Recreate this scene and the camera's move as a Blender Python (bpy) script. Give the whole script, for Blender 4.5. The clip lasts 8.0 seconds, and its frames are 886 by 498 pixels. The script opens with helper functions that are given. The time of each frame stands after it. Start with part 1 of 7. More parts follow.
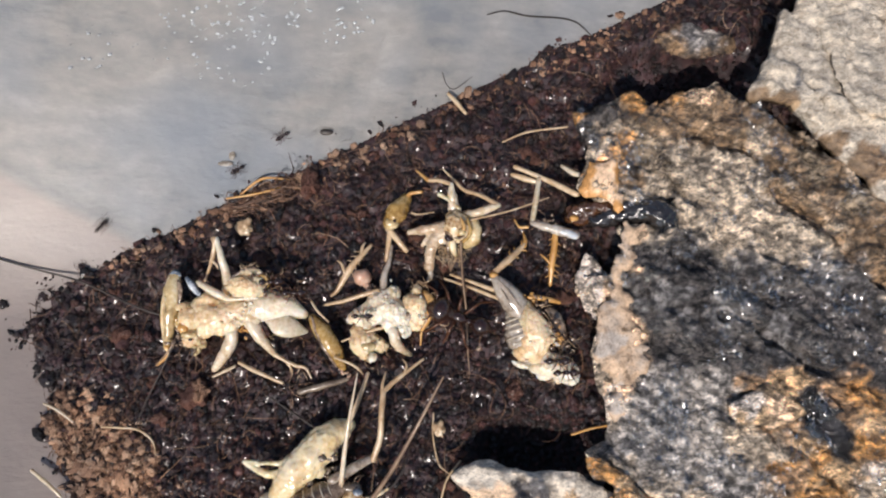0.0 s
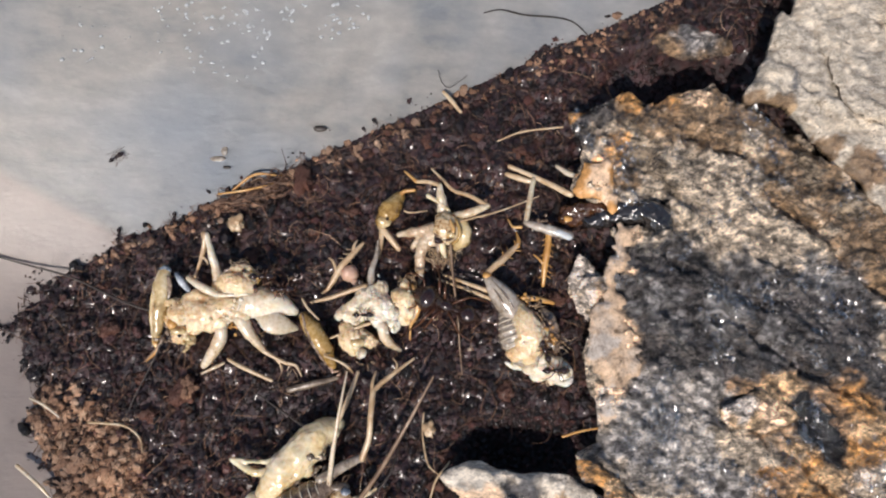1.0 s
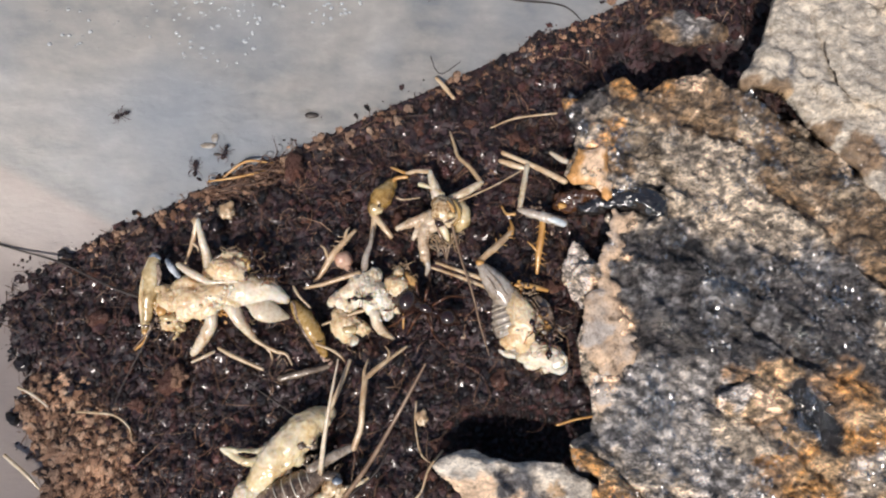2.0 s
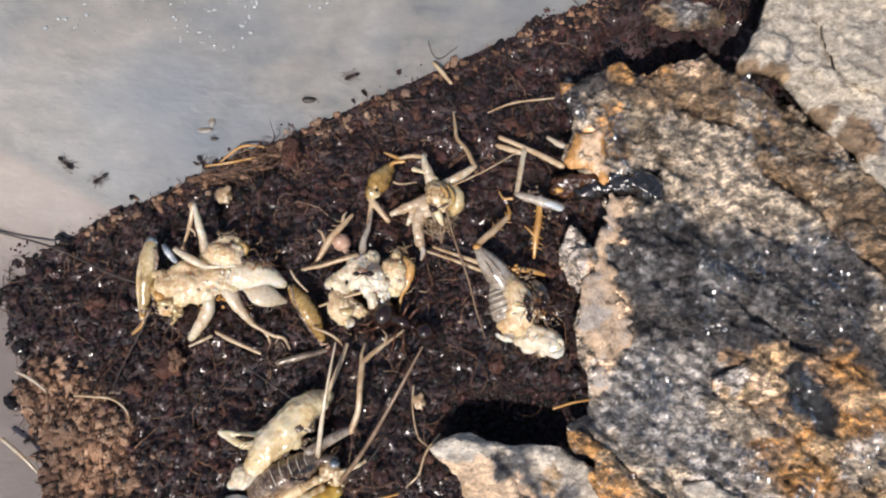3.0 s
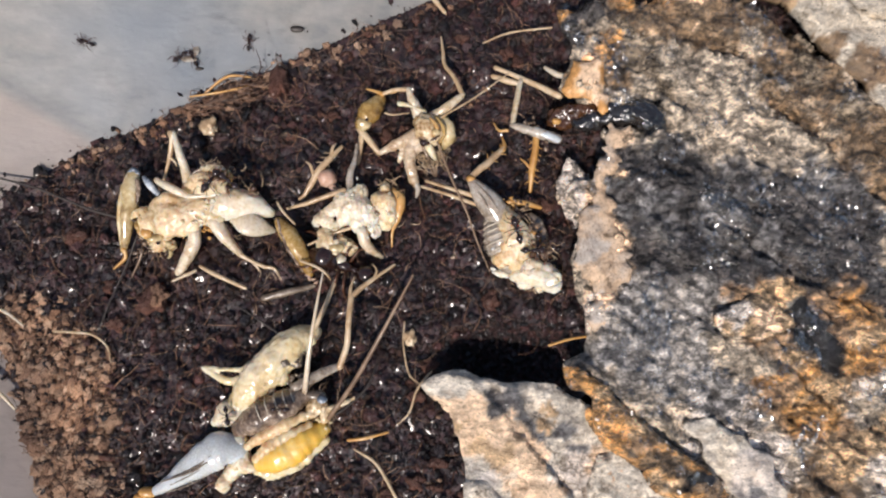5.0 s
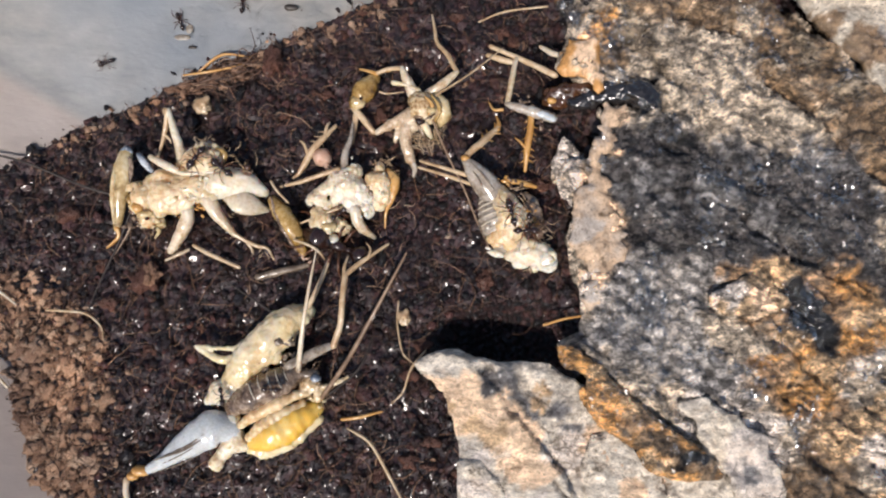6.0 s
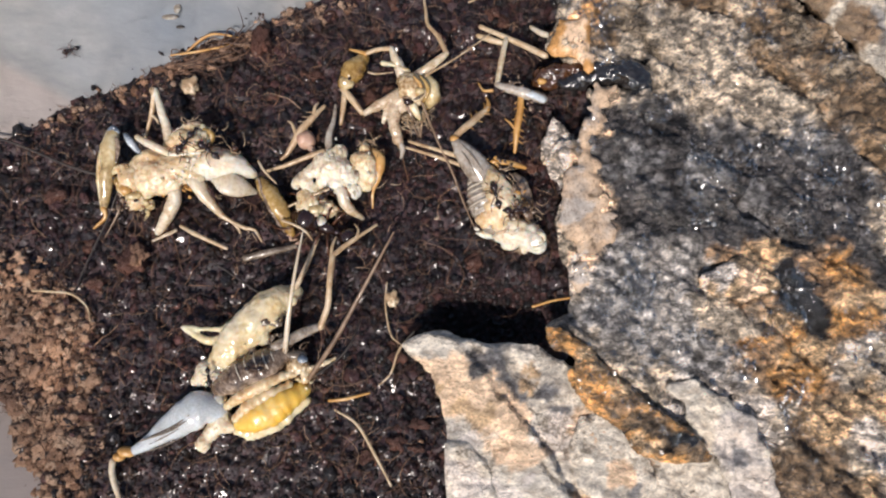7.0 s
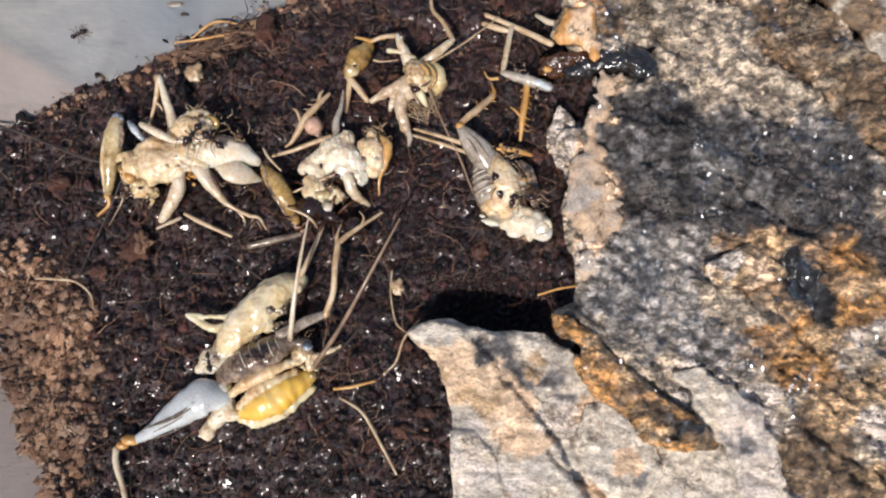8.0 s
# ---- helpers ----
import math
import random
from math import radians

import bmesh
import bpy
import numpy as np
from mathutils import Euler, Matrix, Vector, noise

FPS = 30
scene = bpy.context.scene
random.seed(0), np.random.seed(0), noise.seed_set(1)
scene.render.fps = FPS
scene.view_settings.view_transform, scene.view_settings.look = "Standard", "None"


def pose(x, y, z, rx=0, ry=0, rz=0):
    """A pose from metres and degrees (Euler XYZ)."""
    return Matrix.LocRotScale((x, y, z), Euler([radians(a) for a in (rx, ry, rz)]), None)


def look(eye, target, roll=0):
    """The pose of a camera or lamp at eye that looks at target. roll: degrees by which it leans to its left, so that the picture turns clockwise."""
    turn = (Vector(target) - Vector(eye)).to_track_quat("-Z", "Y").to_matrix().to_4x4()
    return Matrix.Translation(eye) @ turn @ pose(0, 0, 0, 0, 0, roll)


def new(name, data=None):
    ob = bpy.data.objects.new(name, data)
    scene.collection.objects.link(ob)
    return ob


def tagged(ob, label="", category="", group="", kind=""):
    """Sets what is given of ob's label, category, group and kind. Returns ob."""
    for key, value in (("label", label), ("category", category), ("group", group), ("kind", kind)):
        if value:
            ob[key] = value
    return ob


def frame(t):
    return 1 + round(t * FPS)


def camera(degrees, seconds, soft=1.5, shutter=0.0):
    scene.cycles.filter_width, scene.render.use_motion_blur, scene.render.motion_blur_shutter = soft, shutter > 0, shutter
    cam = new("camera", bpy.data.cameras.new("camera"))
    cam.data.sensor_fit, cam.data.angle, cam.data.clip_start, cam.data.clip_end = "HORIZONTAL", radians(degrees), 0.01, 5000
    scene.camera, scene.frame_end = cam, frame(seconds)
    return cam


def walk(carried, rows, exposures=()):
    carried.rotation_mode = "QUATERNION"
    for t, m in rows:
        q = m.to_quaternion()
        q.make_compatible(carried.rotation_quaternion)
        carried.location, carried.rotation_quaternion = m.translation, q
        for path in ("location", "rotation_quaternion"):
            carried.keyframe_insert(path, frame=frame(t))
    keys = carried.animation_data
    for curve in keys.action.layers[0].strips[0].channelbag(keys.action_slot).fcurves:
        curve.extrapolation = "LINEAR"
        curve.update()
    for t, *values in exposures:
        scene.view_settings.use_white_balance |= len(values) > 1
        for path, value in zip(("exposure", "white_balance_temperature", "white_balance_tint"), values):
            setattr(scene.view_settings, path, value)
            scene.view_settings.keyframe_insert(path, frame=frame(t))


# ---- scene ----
# ---- camera ----
cam = camera(65.0, 8.0, soft=2.1, shutter=0.4)
walk(cam, [
    (0.0, look((-0.00195, -0.01812, 0.07961), (-0.00262, 0.00334, 0.00254), -2.50)),
    (0.5, look((-0.00167, -0.01802, 0.07936), (-0.00225, 0.00359, 0.00233), -1.95)),
    (1.0, look((-0.00134, -0.01828, 0.07895), (-0.00178, 0.00338, 0.00194), -1.08)),
    (1.5, look((-0.00073, -0.01872, 0.07809), (-0.00112, 0.00295, 0.00108), -1.01)),
    (3.0, look((-0.00057, -0.02056, 0.07755), (-0.00065, 0.00047, 0.00037), -0.25)),
    (3.5, look((0.00000, -0.02071, 0.07727), (-0.00000, -0.00000, -0.00000), 0.00)),
    (4.0, look((-0.00003, -0.02097, 0.07700), (0.00006, -0.00045, -0.00032), 0.26)),
    (4.5, look((0.00005, -0.02377, 0.07479), (-0.00000, -0.00336, -0.00256), -0.07)),
    (6.0, look((0.00090, -0.02758, 0.07249), (0.00077, -0.00800, -0.00508), -0.14)),
    (6.5, look((0.00143, -0.02834, 0.07220), (0.00135, -0.00889, -0.00540), 0.08)),
    (7.0, look((0.00214, -0.02900, 0.07165), (0.00198, -0.00984, -0.00602), -0.10)),
    (7.5, look((0.00153, -0.02991, 0.07123), (0.00149, -0.01041, -0.00636), 0.28)),
    (8.0, look((0.00132, -0.03032, 0.07107), (0.00144, -0.01100, -0.00656), 0.79)),
])

# ---- light: direct sun and open sky over the tub ----
SUN_ELEVATION, SUN_AZIMUTH = radians(46), radians(194)
world = bpy.data.worlds.new("sky")
scene.world = world
world.use_nodes = True
sky = world.node_tree.nodes.new("ShaderNodeTexSky")
sky.sky_type, sky.sun_disc = "NISHITA", False
sky.sun_elevation, sky.sun_rotation = SUN_ELEVATION, SUN_AZIMUTH
background = world.node_tree.nodes["Background"]
background.inputs["Strength"].default_value = 0.115
world.node_tree.links.new(sky.outputs[0], background.inputs["Color"])
sun = new("sun", bpy.data.lights.new("sun", "SUN"))
sun.data.energy, sun.data.angle, sun.data.color = 4.1, radians(0.6), (1.0, 0.91, 0.835)
sun_from = Vector((math.sin(SUN_AZIMUTH) * math.cos(SUN_ELEVATION), math.cos(SUN_AZIMUTH) * math.cos(SUN_ELEVATION), math.sin(SUN_ELEVATION)))
sun.matrix_world = look(sun_from, (0, 0, 0))

# ---- helpers; lengths below are millimetres ----
MM = 0.001
BACK, BACK_AT = (-0.428, 0.904), 21.0
SIDE, SIDE_AT = (-0.93, -0.36), 50.0


def fbm(x, y, z=0.0, scale=1.0, octaves=4):
    return noise.fractal(Vector((x, y, z)) * scale, 0.9, 2.1, octaves)


def smooth(a, b, v):
    k = min(1.0, max(0.0, (v - a) / (b - a)))
    return k * k * (3 - 2 * k)


def tub_height(x, y):
    """The tub's inner surface above the soil line, two sloping sides with a rounded corner."""
    a = 0.55 * (BACK[0] * x + BACK[1] * y - BACK_AT)
    b = 0.28 * (SIDE[0] * x + SIDE[1] * y - SIDE_AT)
    m = max(a, b)
    return 0.09 * y + max(0.0, m + 1.5 * math.log(math.exp((a - m) / 1.5) + math.exp((b - m) / 1.5)))


def at(p):
    """Metres of a place given as plan x, y and height over the ground there."""
    return Vector((p[0], p[1], tub_height(p[0], p[1]) + p[2])) * MM


def part(name, bm, material, parent, label=""):
    me = bpy.data.meshes.new(name)
    bm.normal_update()
    bm.to_mesh(me)
    bm.free()
    for f in me.polygons:
        f.use_smooth = True
    me.materials.append(material)
    ob = new(name, me)
    ob.parent = parent
    if label:
        ob["label"] = label
    return ob


def thing(name, place, label, category, group=""):
    ob = new(name)
    ob.empty_display_size = 0.002
    ob.location = at(place)
    return tagged(ob, label, category, group)


def spline(pts, n):
    """Points along a smooth curve through pts, with n steps a span; the extra columns are carried along."""
    pts = [np.array(p, float) for p in pts]
    if len(pts) == 2:
        return [pts[0] + (pts[1] - pts[0]) * i / n for i in range(n + 1)]
    ext = [2 * pts[0] - pts[1], *pts, 2 * pts[-1] - pts[-2]]
    out = []
    for i in range(1, len(ext) - 2):
        a, b, c, d = ext[i - 1:i + 3]
        for k in range(n):
            t = k / n
            out.append(0.5 * (2 * b + (c - a) * t + (2 * a - 5 * b + 4 * c - d) * t * t + (3 * b - a - 3 * c + d) * t ** 3))
    return out + [pts[-1]]


def tube(bm, pts, radii, origin=(0, 0, 0), seg=8, n=4, flat=1.0, rough=0.0, freq=1.0, world_pts=False, rounded=True, rings=None, unit=MM):
    """A tapered tube through plan points (mm); flat squeezes it upright, rough makes it lumpy."""
    place = [Vector(p) * MM if world_pts else at(p) for p in pts]
    o = Vector(origin)
    rows = spline([(*(q - o), r * MM) for q, r in zip(place, radii)], n)
    rings_at, rings, last = rings, [], None
    centres = [Vector(r[:3]) for r in rows]
    if rounded:
        for end, inner in ((0, 1), (-1, -2)):
            d = (centres[end] - centres[inner]).normalized() * rows[end][3]
            extra = [(*(centres[end] + d * 0.55), rows[end][3] * 0.8), (*(centres[end] + d * 0.95), rows[end][3] * 0.3)]
            rows = [np.array(e) for e in extra[::-1]] + rows if end == 0 else rows + [np.array(e) for e in extra]
        centres = [Vector(r[:3]) for r in rows]
    for i, c in enumerate(centres):
        d = centres[min(i + 1, len(centres) - 1)] - centres[max(i - 1, 0)]
        d = d.normalized() if d.length > 1e-9 else Vector((0, 0, 1))
        if last is None:
            side = d.cross(Vector((0, 0, 1)))
            side = side.normalized() if side.length > 1e-3 else Vector((1, 0, 0))
        else:
            side = (last - d * last.dot(d)).normalized()
        last = side
        upv = side.cross(d)
        ring = []
        for k in range(seg):
            a = 2 * math.pi * k / seg
            off = side * math.cos(a) + upv * math.sin(a) * flat
            r = max(rows[i][3], 1e-6)
            if rings_at:
                r *= 1 - rings_at[1] * abs(math.cos(math.pi * rings_at[0] * i / len(centres))) ** 5
            if rough:
                q = (c + off * r) * 1000 * freq
                q = q + o * 1000
                r *= 1 + rough * (noise.noise(q) + 0.6 * noise.noise(q * 2.3) + 0.35 * noise.noise(q * 5.1))
            ring.append(bm.verts.new(c + off * r))
        rings.append(ring)
    for a, b in zip(rings, rings[1:]):
        for k in range(seg):
            bm.faces.new((a[k], a[(k + 1) % seg], b[(k + 1) % seg], b[k]))
    bm.faces.new(rings[0][::-1])
    bm.faces.new(rings[-1])
    bmesh.ops.recalc_face_normals(bm, faces=bm.faces)
    return bm


PLACE = {}


def limb(name, parent, material, pts, radii, label="", **kw):
    """A tube as a part, with its pivot at its first point."""
    pivot = at(pts[0])
    above = PLACE.get(parent, parent.location)
    slim = 0.68 if name in ("leg", "tibia", "shank", "shin", "tarsus", "foot", "stem") else 1.0
    radii = [r * slim for r in radii]
    if slim < 1:
        kw = {"rough": 0.16, "freq": 0.9, "n": 6, **kw}
    ob = part(name, tube(bmesh.new(), pts, radii, pivot, **kw), material, parent, label)
    ob.location = pivot - above
    PLACE[ob] = pivot
    return ob


def lump(bm, centre, size, rough=0.2, freq=0.8, sub=2, seed=0.0):
    """An uneven blob round a place in metres; size in mm along x, y, z."""
    made = bmesh.ops.create_icosphere(bm, subdivisions=sub, radius=1.0)["verts"]
    for v in made:
        d = v.co.copy()
        q = Vector((d.x * size[0], d.y * size[1], d.z * size[2]))
        k = 1 + rough * noise.noise(q * freq + Vector((seed, seed * 2, 0))) + 0.5 * rough * noise.noise(q * freq * 2.7 + Vector((0, seed, 9)))
        v.co = Vector(centre) + q * k * MM
    return bm


def fused(name, parent, material, shapes, label="", wrinkle=0.1, freq=0.8, voxel=0.16, rounds=3):
    """Tubes (points, radii) and blobs (place, size) grown together into one soft body, then wrinkled."""
    first = shapes[0][0][0] if isinstance(shapes[0][0], list) else shapes[0][0]
    pivot = at(first)
    bm = bmesh.new()
    for a, b in shapes:
        if isinstance(a, list):
            tube(bm, a, b, pivot, 14, 6, rough=0.15, freq=0.6)
        else:
            lump(bm, at(a) - pivot, b, 0.22, 0.6, 3, a[0])
    for v in bm.verts:
        v.co *= 1000
    me = bpy.data.meshes.new("growing")
    bm.to_mesh(me)
    bm.free()
    raw = new("growing", me)
    grow = raw.modifiers.new("grow", "REMESH")
    grow.mode, grow.voxel_size = "VOXEL", voxel
    done = bpy.data.meshes.new_from_object(raw.evaluated_get(bpy.context.evaluated_depsgraph_get()))
    bpy.data.objects.remove(raw)
    bpy.data.meshes.remove(me)
    bm = bmesh.new()
    bm.from_mesh(done)
    bpy.data.meshes.remove(done)
    for _ in range(rounds):
        bmesh.ops.smooth_vert(bm, verts=bm.verts, factor=0.5, use_axis_x=True, use_axis_y=True, use_axis_z=True)
    bm.normal_update()
    shift = pivot * 1000
    moves = []
    for v in bm.verts:
        q = (v.co + shift) * freq
        n = 0.9 * noise.noise(q) + 0.6 * noise.noise(q * 2.1) - 0.9 * max(0.0, 0.25 - abs(noise.noise(q * 1.3 + Vector((7, 3, 1))))) * 2 + 0.25 * noise.noise(q * 5.0)
        moves.append(v.normal * n * wrinkle)
    for v, d in zip(bm.verts, moves):
        v.co = (v.co + d) * MM
    ob = part(name, bm, material, parent, label)
    ob.location = pivot - PLACE.get(parent, parent.location)
    PLACE[ob] = pivot
    return ob


def hairs(parent, places, count, length, material, seed=1):
    """Short fine bristles standing off round the given places."""
    rng = random.Random(seed)
    bm = bmesh.new()
    above = PLACE.get(parent, parent.location)
    for _ in range(count):
        q = rng.choice(places)
        a = at(q) + Vector((rng.uniform(-1, 1), rng.uniform(-1, 1), rng.uniform(-0.3, 0.3))) * MM
        d = Vector((rng.gauss(0, 1), rng.gauss(0, 1), rng.uniform(0, 1.2))).normalized() * length * rng.uniform(0.5, 1.2) * MM
        bend = Vector((rng.gauss(0, 1), rng.gauss(0, 1), 0)) * 0.15 * length * MM
        tube(bm, [a / MM, (a + d * 0.55 + bend) / MM, (a + d) / MM], (0.05, 0.04, 0.02), above, 4, 3, world_pts=True)
    return part("bristles", bm, material, parent)


def blob(name, parent, material, place, size, label="", **kw):
    kw = {"rough": 0.3, "freq": 0.6, "sub": 3, **kw}
    pivot = at(place)
    ob = part(name, lump(bmesh.new(), (0, 0, 0), size, **kw), material, parent, label)
    ob.location = pivot - PLACE.get(parent, parent.location)
    PLACE[ob] = pivot
    return ob


# ---- materials ----
def material(name):
    m = bpy.data.materials.new(name)
    m.use_nodes = True
    nt = m.node_tree
    return m, nt, nt.nodes["Principled BSDF"]


def node(nt, kind, **inputs):
    n = nt.nodes.new(kind)
    for key, value in inputs.items():
        n.inputs[key].default_value = value
    return n


def noise_at(nt, coords, per_mm, detail=4.0, rough=0.6):
    n = node(nt, "ShaderNodeTexNoise", Scale=per_mm * 1000, Detail=detail, Roughness=rough)
    nt.links.new(coords, n.inputs["Vector"])
    return n.outputs["Fac"]


def ramp(nt, fac, stops):
    r = nt.nodes.new("ShaderNodeValToRGB")
    el = r.color_ramp.elements
    while len(el) < len(stops):
        el.new(0.5)
    for e, (p, c) in zip(el, stops):
        e.position, e.color = p, (*c, 1)
    nt.links.new(fac, r.inputs["Fac"])
    return r.outputs["Color"]


def mix(nt, fac, a, b, kind="MIX"):
    n = nt.nodes.new("ShaderNodeMix")
    n.data_type, n.blend_type = "RGBA", kind
    for value, socket in ((fac, n.inputs["Factor"]), (a, n.inputs["A"]), (b, n.inputs["B"])):
        if isinstance(value, bpy.types.NodeSocket):
            nt.links.new(value, socket)
        elif isinstance(value, tuple):
            socket.default_value = (*value, 1)
        else:
            socket.default_value = value
    return n.outputs["Result"]


def relief(nt, bsdf, height, mm, strength=1.0):
    b = node(nt, "ShaderNodeBump", Strength=strength, Distance=mm * MM)
    nt.links.new(height, b.inputs["Height"])
    nt.links.new(b.outputs["Normal"], bsdf.inputs["Normal"])


def organic(name, stops, per_mm=0.8, gloss=0.35, bump=0.05, wet=0.0, sss=0.0, fine=6.0):
    """Mottled surface: colour from coarse and fine grain, low relief, wet gloss where given."""
    m, nt, b = material(name)
    co = nt.nodes.new("ShaderNodeTexCoord").outputs["Object"]
    big, small = noise_at(nt, co, per_mm, 3), noise_at(nt, co, fine, 3)
    both = mix(nt, 0.35, big, small)
    nt.links.new(ramp(nt, both, stops), b.inputs["Base Color"])
    relief(nt, b, mix(nt, 0.4, both, noise_at(nt, co, fine * 0.4, 5, 0.7)), bump)
    rr = ramp(nt, small, [(0.3, (gloss * 0.7,) * 3), (0.7, (min(1, gloss * 1.4),) * 3)])
    nt.links.new(rr, b.inputs["Roughness"])
    if wet:
        b.inputs["Coat Weight"].default_value, b.inputs["Coat Roughness"].default_value = wet, 0.16
    if sss:
        b.inputs["Subsurface Weight"].default_value = sss
        b.inputs["Subsurface Radius"].default_value = (0.0020, 0.0013, 0.0008)
        b.inputs["Subsurface Scale"].default_value = 1.0
    return m


def granular(name, stops, gloss, wet, bump=0.08, film=0.2):
    """Soil grains: every crumb has its own tone."""
    m, nt, b = material(name)
    co = nt.nodes.new("ShaderNodeTexCoord").outputs["Object"]
    island = nt.nodes.new("ShaderNodeNewGeometry").outputs["Random Per Island"]
    small = noise_at(nt, co, 3.0, 4)
    both = mix(nt, 0.4, island, small)
    damp = ramp(nt, noise_at(nt, co, 0.11, 4, 0.65), [(0.38, (0.5, 0.48, 0.5)), (0.5, (0.85, 0.85, 0.85)), (0.64, (1.3, 1.25, 1.2))])
    nt.links.new(mix(nt, 1.0, ramp(nt, both, stops), damp, "MULTIPLY"), b.inputs["Base Color"])
    first = node(nt, "ShaderNodeBump", Strength=1.0, Distance=bump * 1.6 * MM)
    nt.links.new(noise_at(nt, co, 3.5, 5, 0.7), first.inputs["Height"])
    second = node(nt, "ShaderNodeBump", Strength=1.0, Distance=bump * 0.6 * MM)
    nt.links.new(noise_at(nt, co, 11.0, 3, 0.7), second.inputs["Height"])
    nt.links.new(first.outputs["Normal"], second.inputs["Normal"])
    nt.links.new(second.outputs["Normal"], b.inputs["Normal"])
    b.inputs["Roughness"].default_value = gloss
    b.inputs["Coat Weight"].default_value, b.inputs["Coat Roughness"].default_value = wet, film
    return m


def node_colour(nt, coords, per_mm):
    n = node(nt, "ShaderNodeTexNoise", Scale=per_mm * 1000, Detail=4.0, Roughness=0.6)
    nt.links.new(coords, n.inputs["Vector"])
    return n.outputs["Color"]


def tinted(name, contrast=1.0, dry=False):
    """Bark: patches of colour and wetness laid on the mesh, broken up by fibrous crust, grain and cracks."""
    m, nt, b = material(name)
    co = nt.nodes.new("ShaderNodeTexCoord").outputs["Object"]
    warp = mix(nt, 0.0016, co, node_colour(nt, co, 0.35))

    def along(stretch):
        turn = node(nt, "ShaderNodeMapping", Rotation=(0, 0, radians(37)), Scale=(stretch, 1.0, 1.0))
        nt.links.new(warp, turn.inputs["Vector"])
        return turn.outputs[0]

    att = nt.nodes.new("ShaderNodeAttribute")
    att.attribute_name = "tint"
    crust, grain = noise_at(nt, along(0.6), 1.25, 8, 0.72), noise_at(nt, along(0.16), 1.5, 6, 0.7)
    fine, mid = noise_at(nt, along(0.6), 4.5, 4, 0.7), noise_at(nt, co, 0.22, 4, 0.6)
    low = 1 - 0.9 * contrast
    tone = ramp(nt, crust, [(0.40, (low, low * 0.95, low * 0.92)), (0.475, (1 - 0.5 * contrast,) * 3), (0.525, (1 + 0.5 * contrast,) * 3), (0.64, (1 + 1.15 * contrast,) * 3)])
    lines = ramp(nt, grain, [(0.38, (0.28, 0.27, 0.26)), (0.51, (0.92, 0.92, 0.92)), (0.66, (1.3, 1.28, 1.25))])
    fleck = ramp(nt, fine, [(0.36, (0.5, 0.5, 0.5)), (0.5, (1.0, 1.0, 1.0)), (0.66, (1.4, 1.37, 1.33))])
    cloud = ramp(nt, mid, [(0.35, (0.72, 0.73, 0.76)), (0.5, (1.0, 1.0, 1.0)), (0.65, (1.22, 1.17, 1.1))])
    body = mix(nt, 0.85, att.outputs["Color"], tone, "MULTIPLY")
    body = mix(nt, 0.85 * (contrast + 0.15), body, lines, "MULTIPLY")
    body = mix(nt, 0.75 * (contrast + 0.2), body, fleck, "MULTIPLY")
    body = mix(nt, 0.8, body, cloud, "MULTIPLY")
    if dry:
        cell = node(nt, "ShaderNodeTexVoronoi", Scale=95.0)
        cell.feature = "DISTANCE_TO_EDGE"
        nt.links.new(mix(nt, 0.006, along(0.55), node_colour(nt, co, 0.3)), cell.inputs["Vector"])
        split = ramp(nt, cell.outputs["Distance"], [(0.0, (0.2, 0.17, 0.15)), (0.012, (0.62, 0.59, 0.56)), (0.03, (1.0, 1.0, 1.0))])
        broken = ramp(nt, mid, [(0.48, (0, 0, 0)), (0.58, (0.85, 0.85, 0.85))])
        body = mix(nt, broken, body, mix(nt, 1.0, body, split, "MULTIPLY"))
        specks = ramp(nt, noise_at(nt, co, 2.6, 3, 0.6), [(0.3, (0.3, 0.28, 0.27)), (0.38, (1, 1, 1))])
        body = mix(nt, 0.8, body, specks, "MULTIPLY")
    nt.links.new(body, b.inputs["Base Color"])
    first = node(nt, "ShaderNodeBump", Strength=1.0, Distance=(0.5 if dry else 0.75) * MM)
    nt.links.new(mix(nt, 0.45, noise_at(nt, along(0.6), 1.25, 6, 0.68), noise_at(nt, along(0.16), 1.5, 5, 0.65)), first.inputs["Height"])
    second = node(nt, "ShaderNodeBump", Strength=1.0, Distance=(0.2 if dry else 0.4) * MM)
    nt.links.new(fine, second.inputs["Height"])
    nt.links.new(first.outputs["Normal"], second.inputs["Normal"])
    nt.links.new(second.outputs["Normal"], b.inputs["Normal"])
    wet = nt.nodes.new("ShaderNodeMapRange")
    wet.inputs["To Min"].default_value, wet.inputs["To Max"].default_value = 0.9, 0.26
    nt.links.new(att.outputs["Alpha"], wet.inputs["Value"])
    nt.links.new(wet.outputs["Result"], b.inputs["Roughness"])
    beads = node(nt, "ShaderNodeBump", Strength=1.0, Distance=0.75 * MM)
    nt.links.new(noise_at(nt, along(1.4), 1.1, 2, 0.5), beads.inputs["Height"])
    nt.links.new(beads.outputs["Normal"], b.inputs["Coat Normal"])
    b.inputs["Coat Roughness"].default_value = 0.13
    film = ramp(nt, mid, [(0.42, (0.2, 0.2, 0.2)), (0.54, (1, 1, 1))])
    square = nt.nodes.new("ShaderNodeMath")
    square.operation = "POWER"
    square.inputs[1].default_value = 1.2
    nt.links.new(att.outputs["Alpha"], square.inputs[0])
    both = nt.nodes.new("ShaderNodeMath")
    both.operation = "MULTIPLY"
    nt.links.new(square.outputs[0], both.inputs[0])
    nt.links.new(film, both.inputs[1])
    nt.links.new(both.outputs[0], b.inputs["Coat Weight"])
    return m


